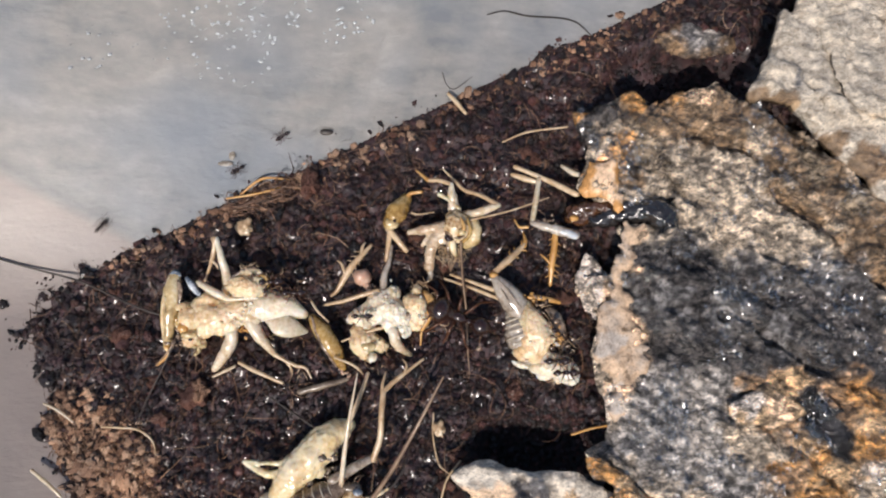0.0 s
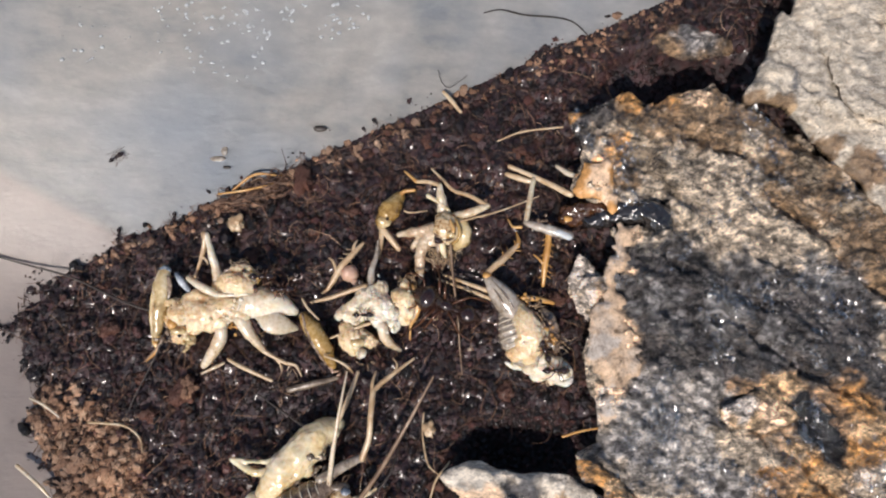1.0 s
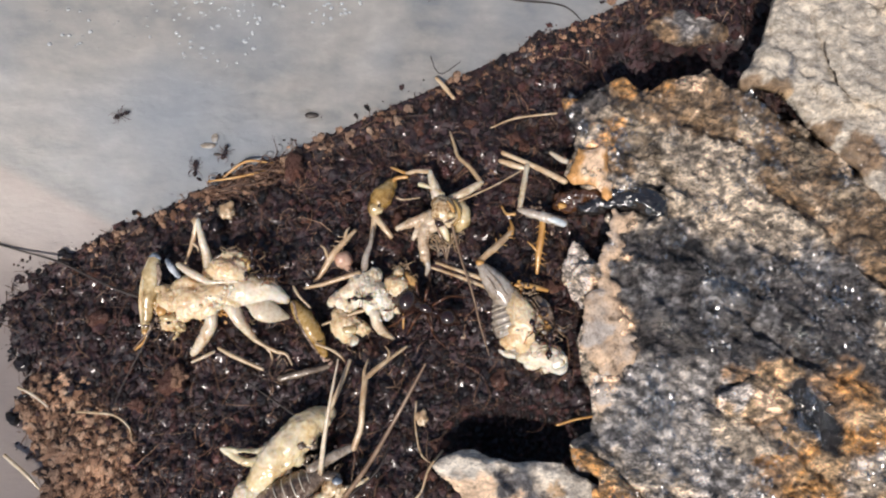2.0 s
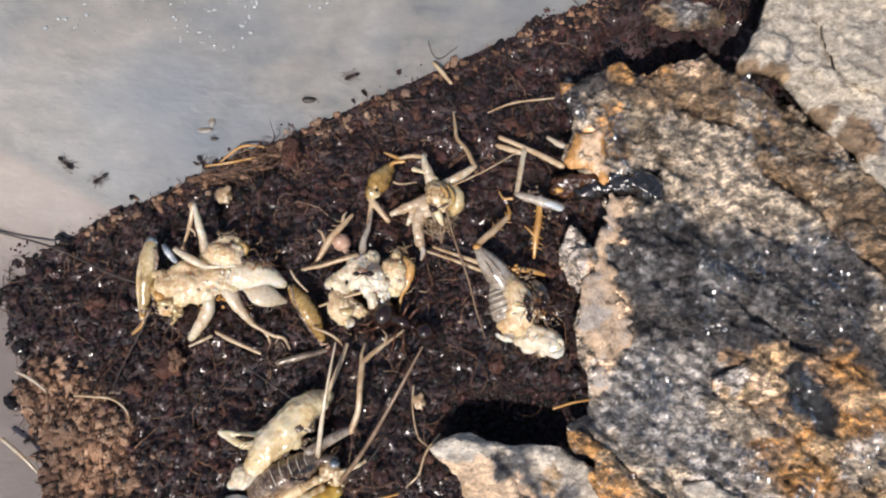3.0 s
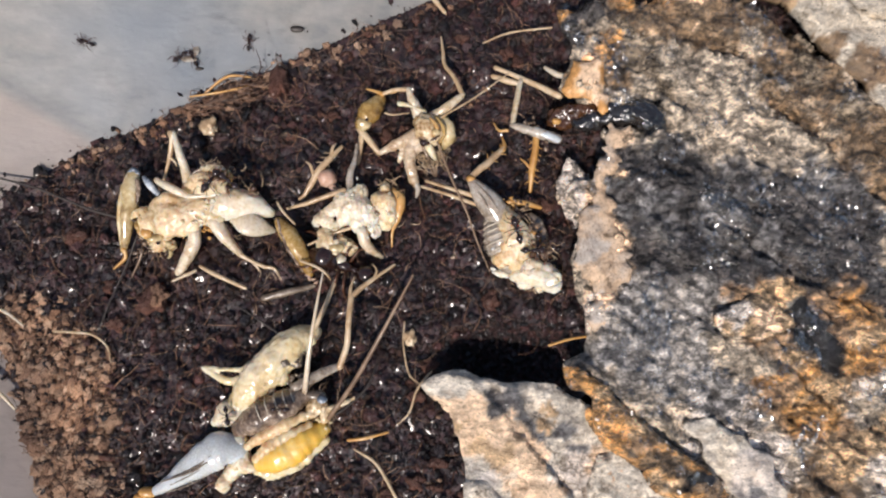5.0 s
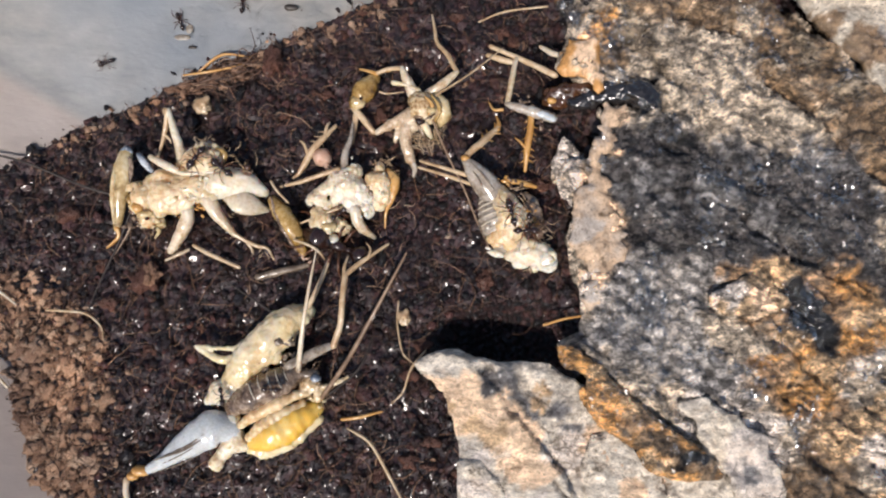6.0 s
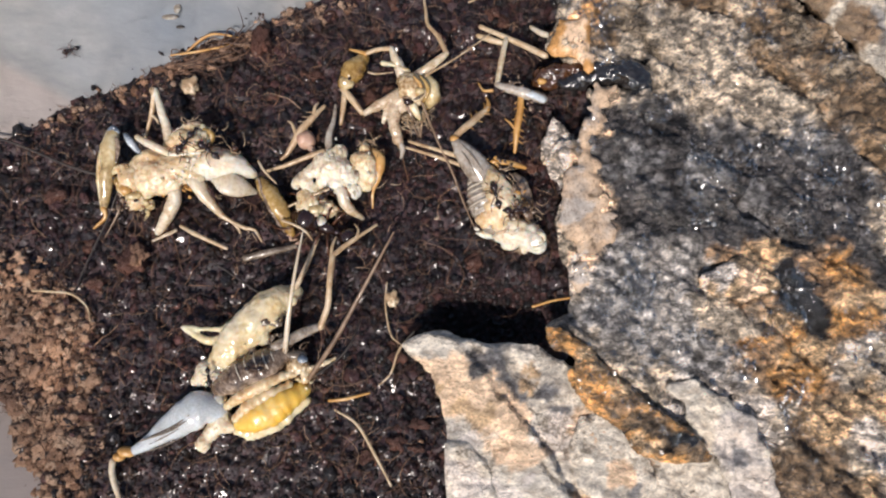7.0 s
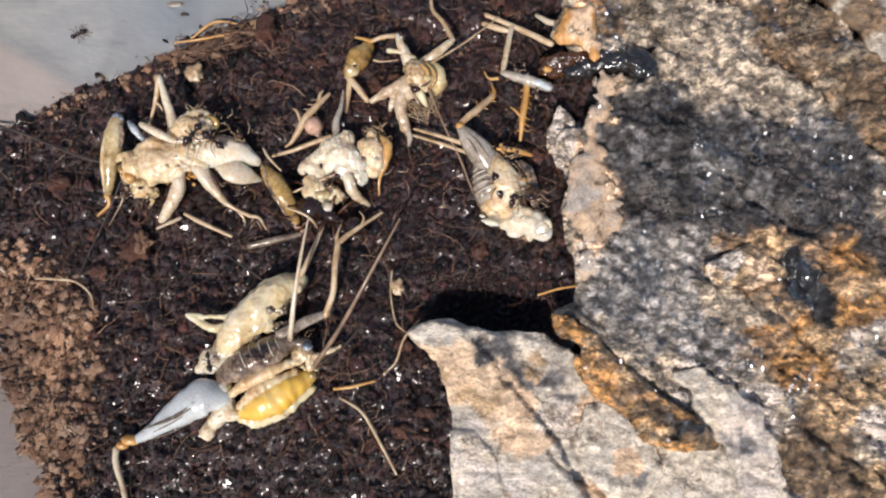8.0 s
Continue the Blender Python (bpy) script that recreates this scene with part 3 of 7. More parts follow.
def slab(name, outline, top, ground_colour, patches, thick=2.5, step=0.3, edge=1.0, parent=None, mat=None):
    """A flake of bark: the top follows a height function, falls at the torn rim and is closed below.
    patches: colour and its places with radii, laid one over the other."""
    bm = bmesh.new()
    layer = bm.verts.layers.float_color.new("tint")
    poly = np.array(outline)
    nxt = np.roll(poly, -1, axis=0)
    seg = nxt - poly
    xs, ys = poly[:, 0], poly[:, 1]
    w, h = int((xs.max() - xs.min()) / step) + 3, int((ys.max() - ys.min()) / step) + 3
    x0, y0 = xs.min() - step, ys.min() - step
    ins = [[inside(outline, x0 + i * step, y0 + j * step) for j in range(h)] for i in range(w)]
    grid = {}

    def rim_at(x, y):
        k = (((x, y) - poly) * seg).sum(1) / ((seg ** 2).sum(1) + 1e-9)
        q = poly + seg * np.clip(k, 0, 1)[:, None]
        d = np.hypot(q[:, 0] - x, q[:, 1] - y)
        i = int(d.argmin())
        return float(d[i]), float(q[i, 0]), float(q[i, 1])

    def tint(x, y):
        c = np.array(PAINT[ground_colour])
        wx, wy = x + 2.0 * fbm(x, y, 2.0, 0.3, 6), y + 2.0 * fbm(x, y, 6.0, 0.3, 6)
        torn = 0.28 * fbm(x, y, 12.0, 1.1, 4)
        for colour, places in patches:
            k = 0.0
            for p in places:
                k = max(k, 1 - smooth(0.75, 1.1, math.hypot(wx - p[0], wy - p[1]) / p[2] + torn))
            if k:
                c = c + (np.array(PAINT[colour]) - c) * k
        pit = fbm(x, y, 31.0, 0.9, 5)
        c[:3] = c[:3] * ((0.7 + 0.75 * smooth(-0.5, 0.4, pit)) if mat is None else (0.88 + 0.25 * smooth(-0.5, 0.4, pit)))
        return c

    def vert(i, j):
        if (i, j) not in grid:
            x, y = x0 + i * step, y0 + j * step
            d, px, py = rim_at(x, y)
            if not ins[i][j]:
                x, y, d = px, py, 0.0
            drop = edge * (1 - smooth(0, edge * 1.6, d)) ** 2
            z = 0.09 * y + top(x, y) - drop
            a = bm.verts.new(Vector((x, y, z)) * MM)
            b = bm.verts.new(Vector((x, y, z - thick * (0.35 + 0.65 * smooth(0, 3, d)) + drop * 0.6)) * MM)
            a[layer] = b[layer] = tint(x, y)
            grid[i, j] = (a, b)
        return grid[i, j]

    for i in range(w - 1):
        for j in range(h - 1):
            if ins[i][j] + ins[i + 1][j] + ins[i + 1][j + 1] + ins[i][j + 1] >= 2:
                c = [vert(i, j), vert(i + 1, j), vert(i + 1, j + 1), vert(i, j + 1)]
                bm.faces.new([v[0] for v in c])
                bm.faces.new([v[1] for v in c][::-1])
    tops = {v[0]: v[1] for v in grid.values()}
    for e in [e for e in bm.edges if len(e.link_faces) == 1 and e.verts[0] in tops and e.verts[1] in tops]:
        a, b = e.verts
        bm.faces.new((a, tops[a], tops[b], b))
    bmesh.ops.recalc_face_normals(bm, faces=bm.faces)
    return part(name, bm, mat or BARK, parent)


def crusty(x, y, seed, coarse=1.0, fine=0.5):
    u, v = 0.8 * x - 0.6 * y, 0.6 * x + 0.8 * y
    w = Vector((x + 0.5 * fbm(x, y, seed, 0.8, 2), y + 0.5 * fbm(x, y, seed + 1, 0.8, 2), seed)) * 0.95
    clods = 0.5 * fine * (0.7 - noise.voronoi(w)[0][0]) * smooth(-0.2, 0.35, fbm(x, y, seed + 9, 0.12, 3) + 0.15)
    return clods + coarse * fbm(u * 0.35, v, seed, 0.12, 3) + fine * fbm(u * 0.6, v, seed + 3, 0.5, 5) + 0.55 * fine * abs(fbm(u * 0.22, v, seed + 5, 0.9, 4)) + 0.8 * fine * abs(fbm(x, y, seed + 7, 1.0, 5))


def flaky(x, y, seed, coarse=0.7, fine=0.3):
    """Dry bark: thin layers broken off in steps that run with the grain, and fine crumbling."""
    u, v = 0.8 * x - 0.6 * y, 0.6 * x + 0.8 * y
    k = 3.2 * fbm(u * 0.4, v, seed, 0.11, 4) + 1.1 * fbm(x, y, seed + 2, 0.4, 4)
    step = math.floor(k)
    layers = 0.45 * (step + smooth(0.0, 0.22, k - step))
    return coarse * (fbm(x, y, seed + 4, 0.07, 2) + layers) + fine * (fbm(u * 0.5, v, seed + 6, 0.7, 5) + 0.7 * abs(fbm(x, y, seed + 8, 1.6, 4)))


tub_sides()
soil()

# ---- bark ----
main_outline = ragged([(12.1, 18.8), (16.1, 19.8), (19.5, 21.6), (22.8, 20.1), (29.5, 22.2), (33.3, 19.7), (41.3, 14.8), (52.1, 3.4), (53.0, -16.8), (50.3, -35.8)] + [(40.5, -42.8), (29.2, -32.4), (19.4, -25.4), (13.0, -20.1), (14.8, -18.1)] + [(15.1, -15.4), (13.8, -9.4), (14.4, -4.5), (12.4, -0.7), (15.9, -0.1), (17.9, 3.1), (17.5, 5.4), (23.2, 5.7), (23.6, 7.3), (17.5, 7.6), (13.1, 10.1), (14.3, 14.4)])


CLEFTS = [[p[:2] for p in line] for line in (
    [(35.2, 9.2), (38.8, 6.5), (43.4, 2.0), (48.2, -2.4), (52.3, -5.9)], [(26.7, 16.5), (32.3, 14.2), (35.9, 11.2)], [(28.5, -4.7), (33.8, -7.4), (38.9, -11.3), (44.2, -13.1)], [(45.4, 11.2), (47.6, 7.9), (50.8, 2.8)])]


def cleft(x, y):
    """How deep a place lies in one of the long clefts of the bark, 0 to 1."""
    x, y = x + 0.7 * fbm(x, y, 5.0, 0.35, 3), y + 0.7 * fbm(x, y, 7.0, 0.35, 3)
    best = 9.0
    for line in CLEFTS:
        for (x1, y1), (x2, y2) in zip(line, line[1:]):
            dx, dy = x2 - x1, y2 - y1
            k = min(1, max(0, ((x - x1) * dx + (y - y1) * dy) / (dx * dx + dy * dy)))
            best = min(best, math.hypot(x - x1 - k * dx, y - y1 - k * dy))
    return 1 - smooth(0.1, 1.1, best)


def main_top(x, y):
    crack = abs((0.6 * x + 0.8 * y) - 36.5 - 1.2 * fbm(x, y, 1.0, 0.15, 3))
    furrow = 1.5 * abs(fbm((0.8 * x - 0.6 * y) * 0.3, 0.6 * x + 0.8 * y, 15.0, 0.2, 4)) - 0.5
    return 3.4 + 0.05 * y + furrow + crusty(x, y, 11.0, 0.9, 0.95) - 1.5 * (1 - smooth(0, 1.3, crack)) * smooth(24, 34, x) - 1.3 * cleft(x, y)


bark = slab("bark", main_outline, main_top, "tan", [
    ("brown", [(20.6, 17.0, 4), (25.3, 18.0, 4.5), (30.4, 16.6, 5), (35.4, 13.8, 5), (40.2, 10.1, 5), (43.6, 6.1, 4), (46.9, 2.2, 5), (19.1, 13.0, 3)]),
    ("tan", [(27.9, 10.2, 6), (32.9, 8.2, 5), (38.3, 4.2, 4), (25.6, 12.9, 2.5), (33.6, 15.5, 2)]),
    ("damp", [(20.5, 15.0, 2.6), (22.3, 12.3, 2.4), (24.1, 10.2, 1.8), (19.2, 16.4, 1.8), (39.1, 12.1, 2), (43.8, 8.1, 2), (48.1, 12.0, 3)]),
    ("brown", [(35.2, 9.2, 1.2), (37.0, 7.9, 1.2), (38.8, 6.5, 1.3), (41.1, 4.2, 1.3), (43.4, 2.0, 1.5), (45.8, -0.2, 1.6), (48.2, -2.4, 2), (29.8, 15.2, 1.2), (32.3, 14.2, 1.2), (34.7, 12.4, 1.4)]),
    ("slate", [(22.6, -2.1, 7), (31.7, -5.9, 8), (39.9, -4.7, 7)]),
    ("dark", [(21.5, 0.5, 4), (25.7, -2.7, 6), (25.3, -7.7, 6.5), (30.7, -9.5, 6), (36.1, -4.7, 5), (36.8, -10.2, 6), (42.1, -7.2, 6), (21.1, -7.0, 3.5), (44.5, -12.6, 5)]),
    ("slate", [(29.3, -4.6, 2.2), (34.7, -7.1, 2), (22.5, -3.3, 2), (24.2, -5.8, 1.5)]),
    ("ash", [(21.1, -15.5, 5), (27.3, -14.3, 4), (23.3, -19.0, 4), (18.0, -17.8, 4)]),
    ("slate", [(21.5, -15.8, 2.4), (17.4, -18.4, 2), (25.3, -20.9, 2.2), (30.2, -23.7, 2.2)]),
    ("tan", [(28.3, -16.9, 2.2), (31.7, -19.1, 2), (24.8, -18.1, 1.2)]),
    ("rust", [(33.7, -14.0, 4), (41.0, -16.8, 6), (44.6, -21.3, 6), (36.5, -23.6, 4.5), (41.9, -26.3, 5)]),
    ("honey", [(34.4, -12.8, 2.5), (45.0, -17.3, 3), (39.4, -22.5, 3), (36.8, -19.1, 2.5)]),
    ("orange", [(39.8, -24.7, 2.6), (43.5, -13.9, 2.4), (37.8, -20.8, 1.8), (44.8, -19.1, 1.8), (33.8, -21.4, 1.4), (35.8, -24.7, 1.6), (42.5, -19.1, 1.6)]),
    ("ash", [(24.2, -19.2, 3), (27.5, -22.0, 3)]),
    ("grey", [(28.4, -27.0, 4), (32.1, -30.2, 5), (44.5, -22.4, 2.4), (44.7, -32.3, 4)]),
    ("brown", [(39.7, -32.3, 3.5), (42.2, -36.0, 5), (36.8, -35.0, 2.5)]),
    ("honey", [(41.7, -29.1, 2.4), (45.2, -26.9, 2.5), (41.2, -21.3, 2.2), (44.5, -35.5, 2)]),
    ("tan", [(45.6, -23.6, 2.2), (36.2, -28.0, 1.8), (43.1, -32.3, 1.6)]),
    ("black", [(38.2, -15.7, 2), (39.7, -18.2, 2.2), (37.1, -14.5, 1.2), (40.8, -19.1, 1)]),
    ("cream", [(19.0, 4.4, 1.6), (18.1, 1.2, 1.2), (16.3, -3.2, 2), (17.1, -6.3, 2.4), (17.9, -9.4, 2.4), (16.8, -12.4, 1.9)]),
    ("grey", [(13.6, -0.0, 2.2), (14.7, 1.9, 1.6), (14.6, -7.6, 1.4), (15.0, -14.2, 1.6), (14.4, -3.2, 1.2)]),
    ("orange", [(15.7, 11.0, 2.4), (20.1, 20.5, 1.8), (25.5, 21.0, 2.2), (17.5, 14.3, 1.5), (12.8, 18.8, 1.5)]),
    ("cream", [(15.6, 10.8, 1.9), (16.7, 8.4, 1), (28.1, 20.8, 2.4)]),
    ("dark", [(15.0, 17.4, 2.2), (17.4, 18.8, 1.4), (22.0, 19.1, 1.2)]),
    ("black", [(22.6, 6.5, 1.6), (20.0, 6.5, 1.2)]),
])
tagged(bark, "wet crusty bark with dark, tan and orange patches", "bark")

ridge_outline = ragged([(12.3, -20.0), (13.7, -19.8), (17.0, -21.9), (20.0, -24.6), (24.3, -28.4), (28.8, -32.4), (24.4, -32.8), (21.7, -31.9), (18.8, -29.0), (15.8, -27.1), (14.5, -24.4), (15.3, -23.0), (12.8, -21.7)], 5, 0.35, 0.8)


def ridge_top(x, y):
    return 3.9 + crusty(x, y, 51.0, 0.9, 0.8)


slab("resin_ridge", ridge_outline,
     ridge_top, "orange",
     [("rust", [(20.3, -26.0, 2.2), (18.1, -24.4, 1.2)]), ("honey", [(15.5, -21.9, 1.2), (19.0, -25.6, 1.2)]), ("brown", [(22.6, -29.0, 1.8), (25.0, -31.0, 2.2), (19.1, -28.4, 1.0), (26.9, -31.5, 2.0)]), ("honey", [(17.0, -23.8, 1), (22.8, -32.1, 1.3)]), ("black", [(17.3, -22.3, 0.7), (25.9, -30.9, 1.6), (21.2, -30.3, 0.6)])], 2.0, 0.3, 0.8, bark)["label"] = "wet orange-brown resinous ridge"
slab("grey_flake", ragged([(24.2, -24.9), (27.0, -24.6), (30.8, -27.0), (33.9, -30.2), (35.2, -35.0), (34.8, -40.6), (31.2, -37.6), (29.3, -32.9), (26.8, -29.2)], 5, 0.9, 0.8),
     lambda x, y: main_top(x, y) * 0.6 + 1.7 + 0.4 * flaky(x, y, 61.0, 0.5, 0.4), "pale", [("grey", [(31.6, -30.8, 3.5), (33.6, -35.0, 3)]), ("slate", [(32.4, -32.3, 0.9)])], 1.2, 0.3, 0.25, bark, DRY_BARK)["label"] = "pale grey lifted bark flake"
slab("curled_flake", ragged([(30.5, -13.0), (33.4, -12.5), (36.3, -15.3), (35.4, -15.9), (33.1, -17.0), (29.7, -16.5), (28.1, -14.8)], 5, 0.4, 0.7),
     lambda x, y: 3.6 + crusty(x, y, 71.0, 0.5, 0.4), "honey", [("cream", [(33.8, -15.0, 1.6)]), ("grey", [(29.8, -14.8, 2.4)])], 1.0, 0.3, 0.5, bark)["label"] = "tan peeling bark flake"
slab("cut_chip", ragged([(14.3, 12.9), (15.7, 12.5), (17.2, 13.0), (17.5, 10.9), (17.2, 9.3), (17.9, 8.5), (17.6, 7.0), (16.6, 6.9), (16.3, 8.1), (14.8, 8.5), (13.5, 8.4), (12.9, 9.6), (14.0, 11.3)], 4, 0.3, 0.9),
     lambda x, y: 4.9 + 0.15 * fbm(x, y, 2.0, 0.7, 3), "orange", [("cream", [(15.9, 11.4, 1.8), (15.7, 10.3, 2.0), (15.3, 9.4, 1.8), (16.6, 9.3, 1.5), (17.0, 7.7, 0.9)]), ("honey", [(17.2, 8.6, 0.4), (13.8, 9.0, 0.7)])], 1.5, 0.2, 0.5, bark, CUT_WOOD)["label"] = "cream cut wood chip with orange rim"
slab("paper_flake", ragged([(12.4, -0.6), (13.8, 2.6), (16.0, 0.6), (16.8, -1.9), (15.7, -4.4), (14.4, -5.0), (13.2, -3.1)], 5, 0.4, 0.8),
     lambda x, y: 2.4 + crusty(x, y, 81.0, 0.6, 0.5), "grey", [("dark", [(15.0, -0.1, 0.9)]), ("pale", [(16.1, -3.2, 1.2)])], 0.8, 0.25, 0.4, bark)["label"] = "grey papery bark flake"

slab("cream_edge", ragged([(17.5, 5.4), (19.8, 5.3), (19.2, 3.0), (18.0, 0.8), (17.0, -0.8), (18.1, -3.6), (18.9, -6.4), (19.9, -9.5), (18.9, -11.9), (17.5, -14.3), (16.5, -15.7), (15.1, -15.7), (15.8, -12.5), (14.1, -9.4), (14.1, -6.4), (14.9, -4.5), (16.2, -2.0), (15.9, -0.1), (17.8, 2.4)], 6, 1.2, 0.9),
     lambda x, y: 0.22 * main_top(x, y) + 0.78 * (4.3 + 0.05 * y + 0.5 * fbm(x, y, 85.0, 0.2, 3)) + 0.1 * fbm(x, y, 86.0, 0.9, 3), "cream", [("grey", [(15.9, -3.6, 1.2), (14.8, -8.2, 1.4), (16.3, -14.2, 1.2)]), ("brown", [(16.4, -6.1, 0.5), (17.3, -12.5, 0.6)])], 1.0, 0.25, 0.4, bark, PALE_CRUST)["label"] = "smooth cream inner bark along the broken edge"
low_outline = ragged([(-2.0, -21.4), (1.0, -20.2), (5.9, -21.2), (11.7, -21.5), (15.7, -23.7), (22.4, -28.1), (30.1, -32.4), (41.1, -43.0), (40.2, -53.1), (2.6, -53.3), (2.4, -36.9), (1.9, -27.1), (-0.1, -23.8)])
CREASE = [(-1.4, -19.8), (2.9, -20.8), (5.6, -23.7), (8.9, -27.6), (10.7, -29.6), (13.1, -32.6), (14.9, -36.3), (17.4, -41.5)]
FISSURES = [
    [(3.0, -34.1), (4.6, -34.9), (5.4, -36.1), (6.6, -37.9)], [(12.1, -32.9), (13.4, -34.5), (14.8, -36.0), (16.0, -36.0)], [(26.3, -27.1), (28.2, -29.7), (29.4, -31.9)], [(17.7, -30.4), (19.3, -31.0), (19.6, -31.9)]]


def off_line(line, x, y):
    """Distance from a plan polyline, and on which side: above zero to the left of its course."""
    best, hand = 1e9, 1
    for (x1, y1), (x2, y2) in zip(line, line[1:]):
        dx, dy = x2 - x1, y2 - y1
        k = min(1, max(0, ((x - x1) * dx + (y - y1) * dy) / (dx * dx + dy * dy)))
        d = math.hypot(x - x1 - k * dx, y - y1 - k * dy)
        if d < best:
            best, hand = d, 1 if dx * (y - y1) - dy * (x - x1) > 0 else -1
    return best, hand


def low_top(x, y):
    """Flaking top with a smooth raised facet along its free side, broken off at a crease, and a few open fissures."""
    wx, wy = x + 0.4 * fbm(x, y, 26.0, 0.6, 3), y + 0.4 * fbm(x, y, 27.0, 0.6, 3)
    d, hand = off_line(CREASE, wx, wy)
    facet = smooth(-0.06, 0.18, -d * hand)
    crack = min(off_line(line, wx, wy)[0] for line in FISSURES)
    z = 1.9 + (1 - 0.75 * facet) * flaky(x, y, 23.0, 0.8, 0.34) + facet * (1.4 - 0.12 * min(d, 5.0) + 0.3 * fbm(x, y, 28.0, 0.25, 3) + 0.07 * fbm(x, y, 29.0, 1.6, 4))
    return z - 0.9 * (1 - smooth(0.05, 0.4, crack))


low_bark = slab("bark", low_outline, low_top, "pale", mat=DRY_BARK, edge=0.5, patches=[
    ("grey", [(4.2, -32.6, 2.5), (8.1, -36.9, 2.5), (15.5, -30.4, 3), (19.1, -26.5, 2), (11.6, -31.5, 1.5), (16.4, -31.0, 2.5), (12.5, -31.0, 1.5)]),
    ("cream", [(1.0, -23.7, 2.1), (3.0, -25.0, 3.1), (4.9, -26.6, 3.2), (6.9, -28.2, 3.1), (8.9, -29.8, 2.5), (10.5, -32.0, 2.1), (19.2, -33.8, 4.2), (17.1, -28.8, 2.0)]),
    ("honey", [(2.3, -25.3, 0.6), (5.3, -28.0, 1.2), (5.4, -29.5, 0.8), (1.6, -25.4, 0.4)]),
    ("slate", [(6.3, -23.2, 1.2), (7.6, -23.7, 1.1), (8.1, -25.3, 1.2), (9.6, -26.6, 1.4), (12.5, -26.1, 1.4), (14.5, -28.2, 0.8), (32.2, -33.1, 0.9)]),
    ("dark", [(5.6, -22.7, 0.8), (6.9, -24.5, 0.9), (8.2, -26.3, 0.8), (11.5, -26.3, 0.7)]),
    ("honey", [(9.9, -25.1, 1.0), (10.6, -25.9, 0.6), (10.9, -24.5, 0.5)]),
    ("brown", [(20.1, -36.0, 1.6), (6.6, -36.7, 1.0), (2.4, -23.1, 0.3), (5.1, -29.8, 0.35), (23.7, -34.1, 0.5)])])
slab("grey_scale", ragged([(2.5, -31.0), (4.5, -30.7), (6.4, -32.6), (7.5, -35.2), (6.9, -38.4), (3.6, -38.6), (2.5, -35.8)], 5, 0.4, 0.7),
     lambda x, y: 2.5 + flaky(x, y, 97.0, 0.5, 0.3), "pale", [("grey", [(4.7, -34.7, 2.2)])], 0.8, 0.25, 0.5, low_bark, DRY_BARK)["label"] = "lifted grey bark scale"
slab("grey_scale", ragged([(15.9, -28.7), (18.8, -28.1), (22.0, -31.4), (23.5, -35.1), (20.7, -37.8), (16.8, -36.7), (14.7, -32.5)], 5, 0.4, 0.7),
     lambda x, y: 2.5 + flaky(x, y, 99.0, 0.5, 0.3), "pale", [("cream", [(19.7, -33.5, 1.8)]), ("slate", [(20.7, -35.9, 1.2)])], 0.8, 0.25, 0.5, low_bark, DRY_BARK)["label"] = "lifted grey bark scale"
tagged(low_bark, "dry pale grey flaking bark lying on the soil", "bark")

high_outline = ragged([(41.3, 43.7), (39.3, 30.8), (37.5, 30.1), (35.4, 24.4), (32.7, 19.6), (37.1, 18.6), (41.1, 14.1), (45.1, 10.1), (54.9, 3.6), (64.0, 43.8)])
high_bark = slab("bark", high_outline, lambda x, y: 5.2 + flaky(x, y, 37.0, 0.9, 0.42), "beige", mat=DRY_BARK, thick=3.5, edge=0.6, patches=[
    ("slate", [(38.4, 22.0, 0.9), (47.2, 12.1, 2.2)]),
    ("brown", [(35.8, 18.9, 1.8), (33.9, 19.6, 1.2), (41.2, 14.8, 1.6), (45.9, 11.4, 2.2)]), ("honey", [(36.4, 18.2, 0.8)])])
slab("beige_scale", ragged([(40.9, 28.7), (44.9, 30.1), (51.3, 29.3), (52.9, 21.6), (47.2, 17.0), (43.7, 19.0), (42.2, 23.1)], 5, 0.5, 0.6),
     lambda x, y: 6.0 + flaky(x, y, 101.0, 0.7, 0.4), "beige", [], 0.9, 0.3, 0.5, high_bark, DRY_BARK)["label"] = "lifted beige bark scale"
tagged(high_bark, "dry pale beige bark flake over darker bark", "bark")

fragment = slab("bark_fragment", ragged([(23.5, 30.9), (27.0, 32.4), (31.8, 31.6), (34.5, 29.7), (32.9, 27.8), (28.8, 27.5), (25.4, 28.3)], 5, 0.6, 0.5), lambda x, y: 0.75 + crusty(x, y, 91.0, 0.6, 0.5), "brown", [("slate", [(29.6, 30.1, 2.6)]), ("ash", [(30.3, 29.9, 1.4), (26.9, 30.5, 0.9)])], 1.6, 0.4)
tagged(fragment, "grey weathered bark fragment half buried in soil", "bark")

twig = thing("twig", (20.4, 7.3, 1), "wet black twig stub wedged in the bark notch", "twig")
fused("stem", twig, BLACK_WET, [([(14.5, 6.5, 2.4), (16.7, 6.9, 2.9), (19.0, 6.9, 3.4), (20.9, 7.0, 3.8), (22.5, 6.2, 3.8), (23.5, 5.2, 3.4)], (0.45, 0.78, 1.1, 1.4, 1.6, 0.91)), ((18.7, 7.5, 3.4), (1.8, 0.78, 0.91)), ((20.7, 7.3, 4), (1.6, 1, 1)), ((16.1, 6.2, 2.6), (1.7, 0.65, 0.65)), ((22.6, 5.7, 4), (1.2, 1.4, 1.2))], "wet black lumpy wood", wrinkle=0.22, freq=0.9, voxel=0.16)
resin = thing("resin_drop", (14.5, 8.4, 1), "dark amber resin smeared below the bark edge", "resin")
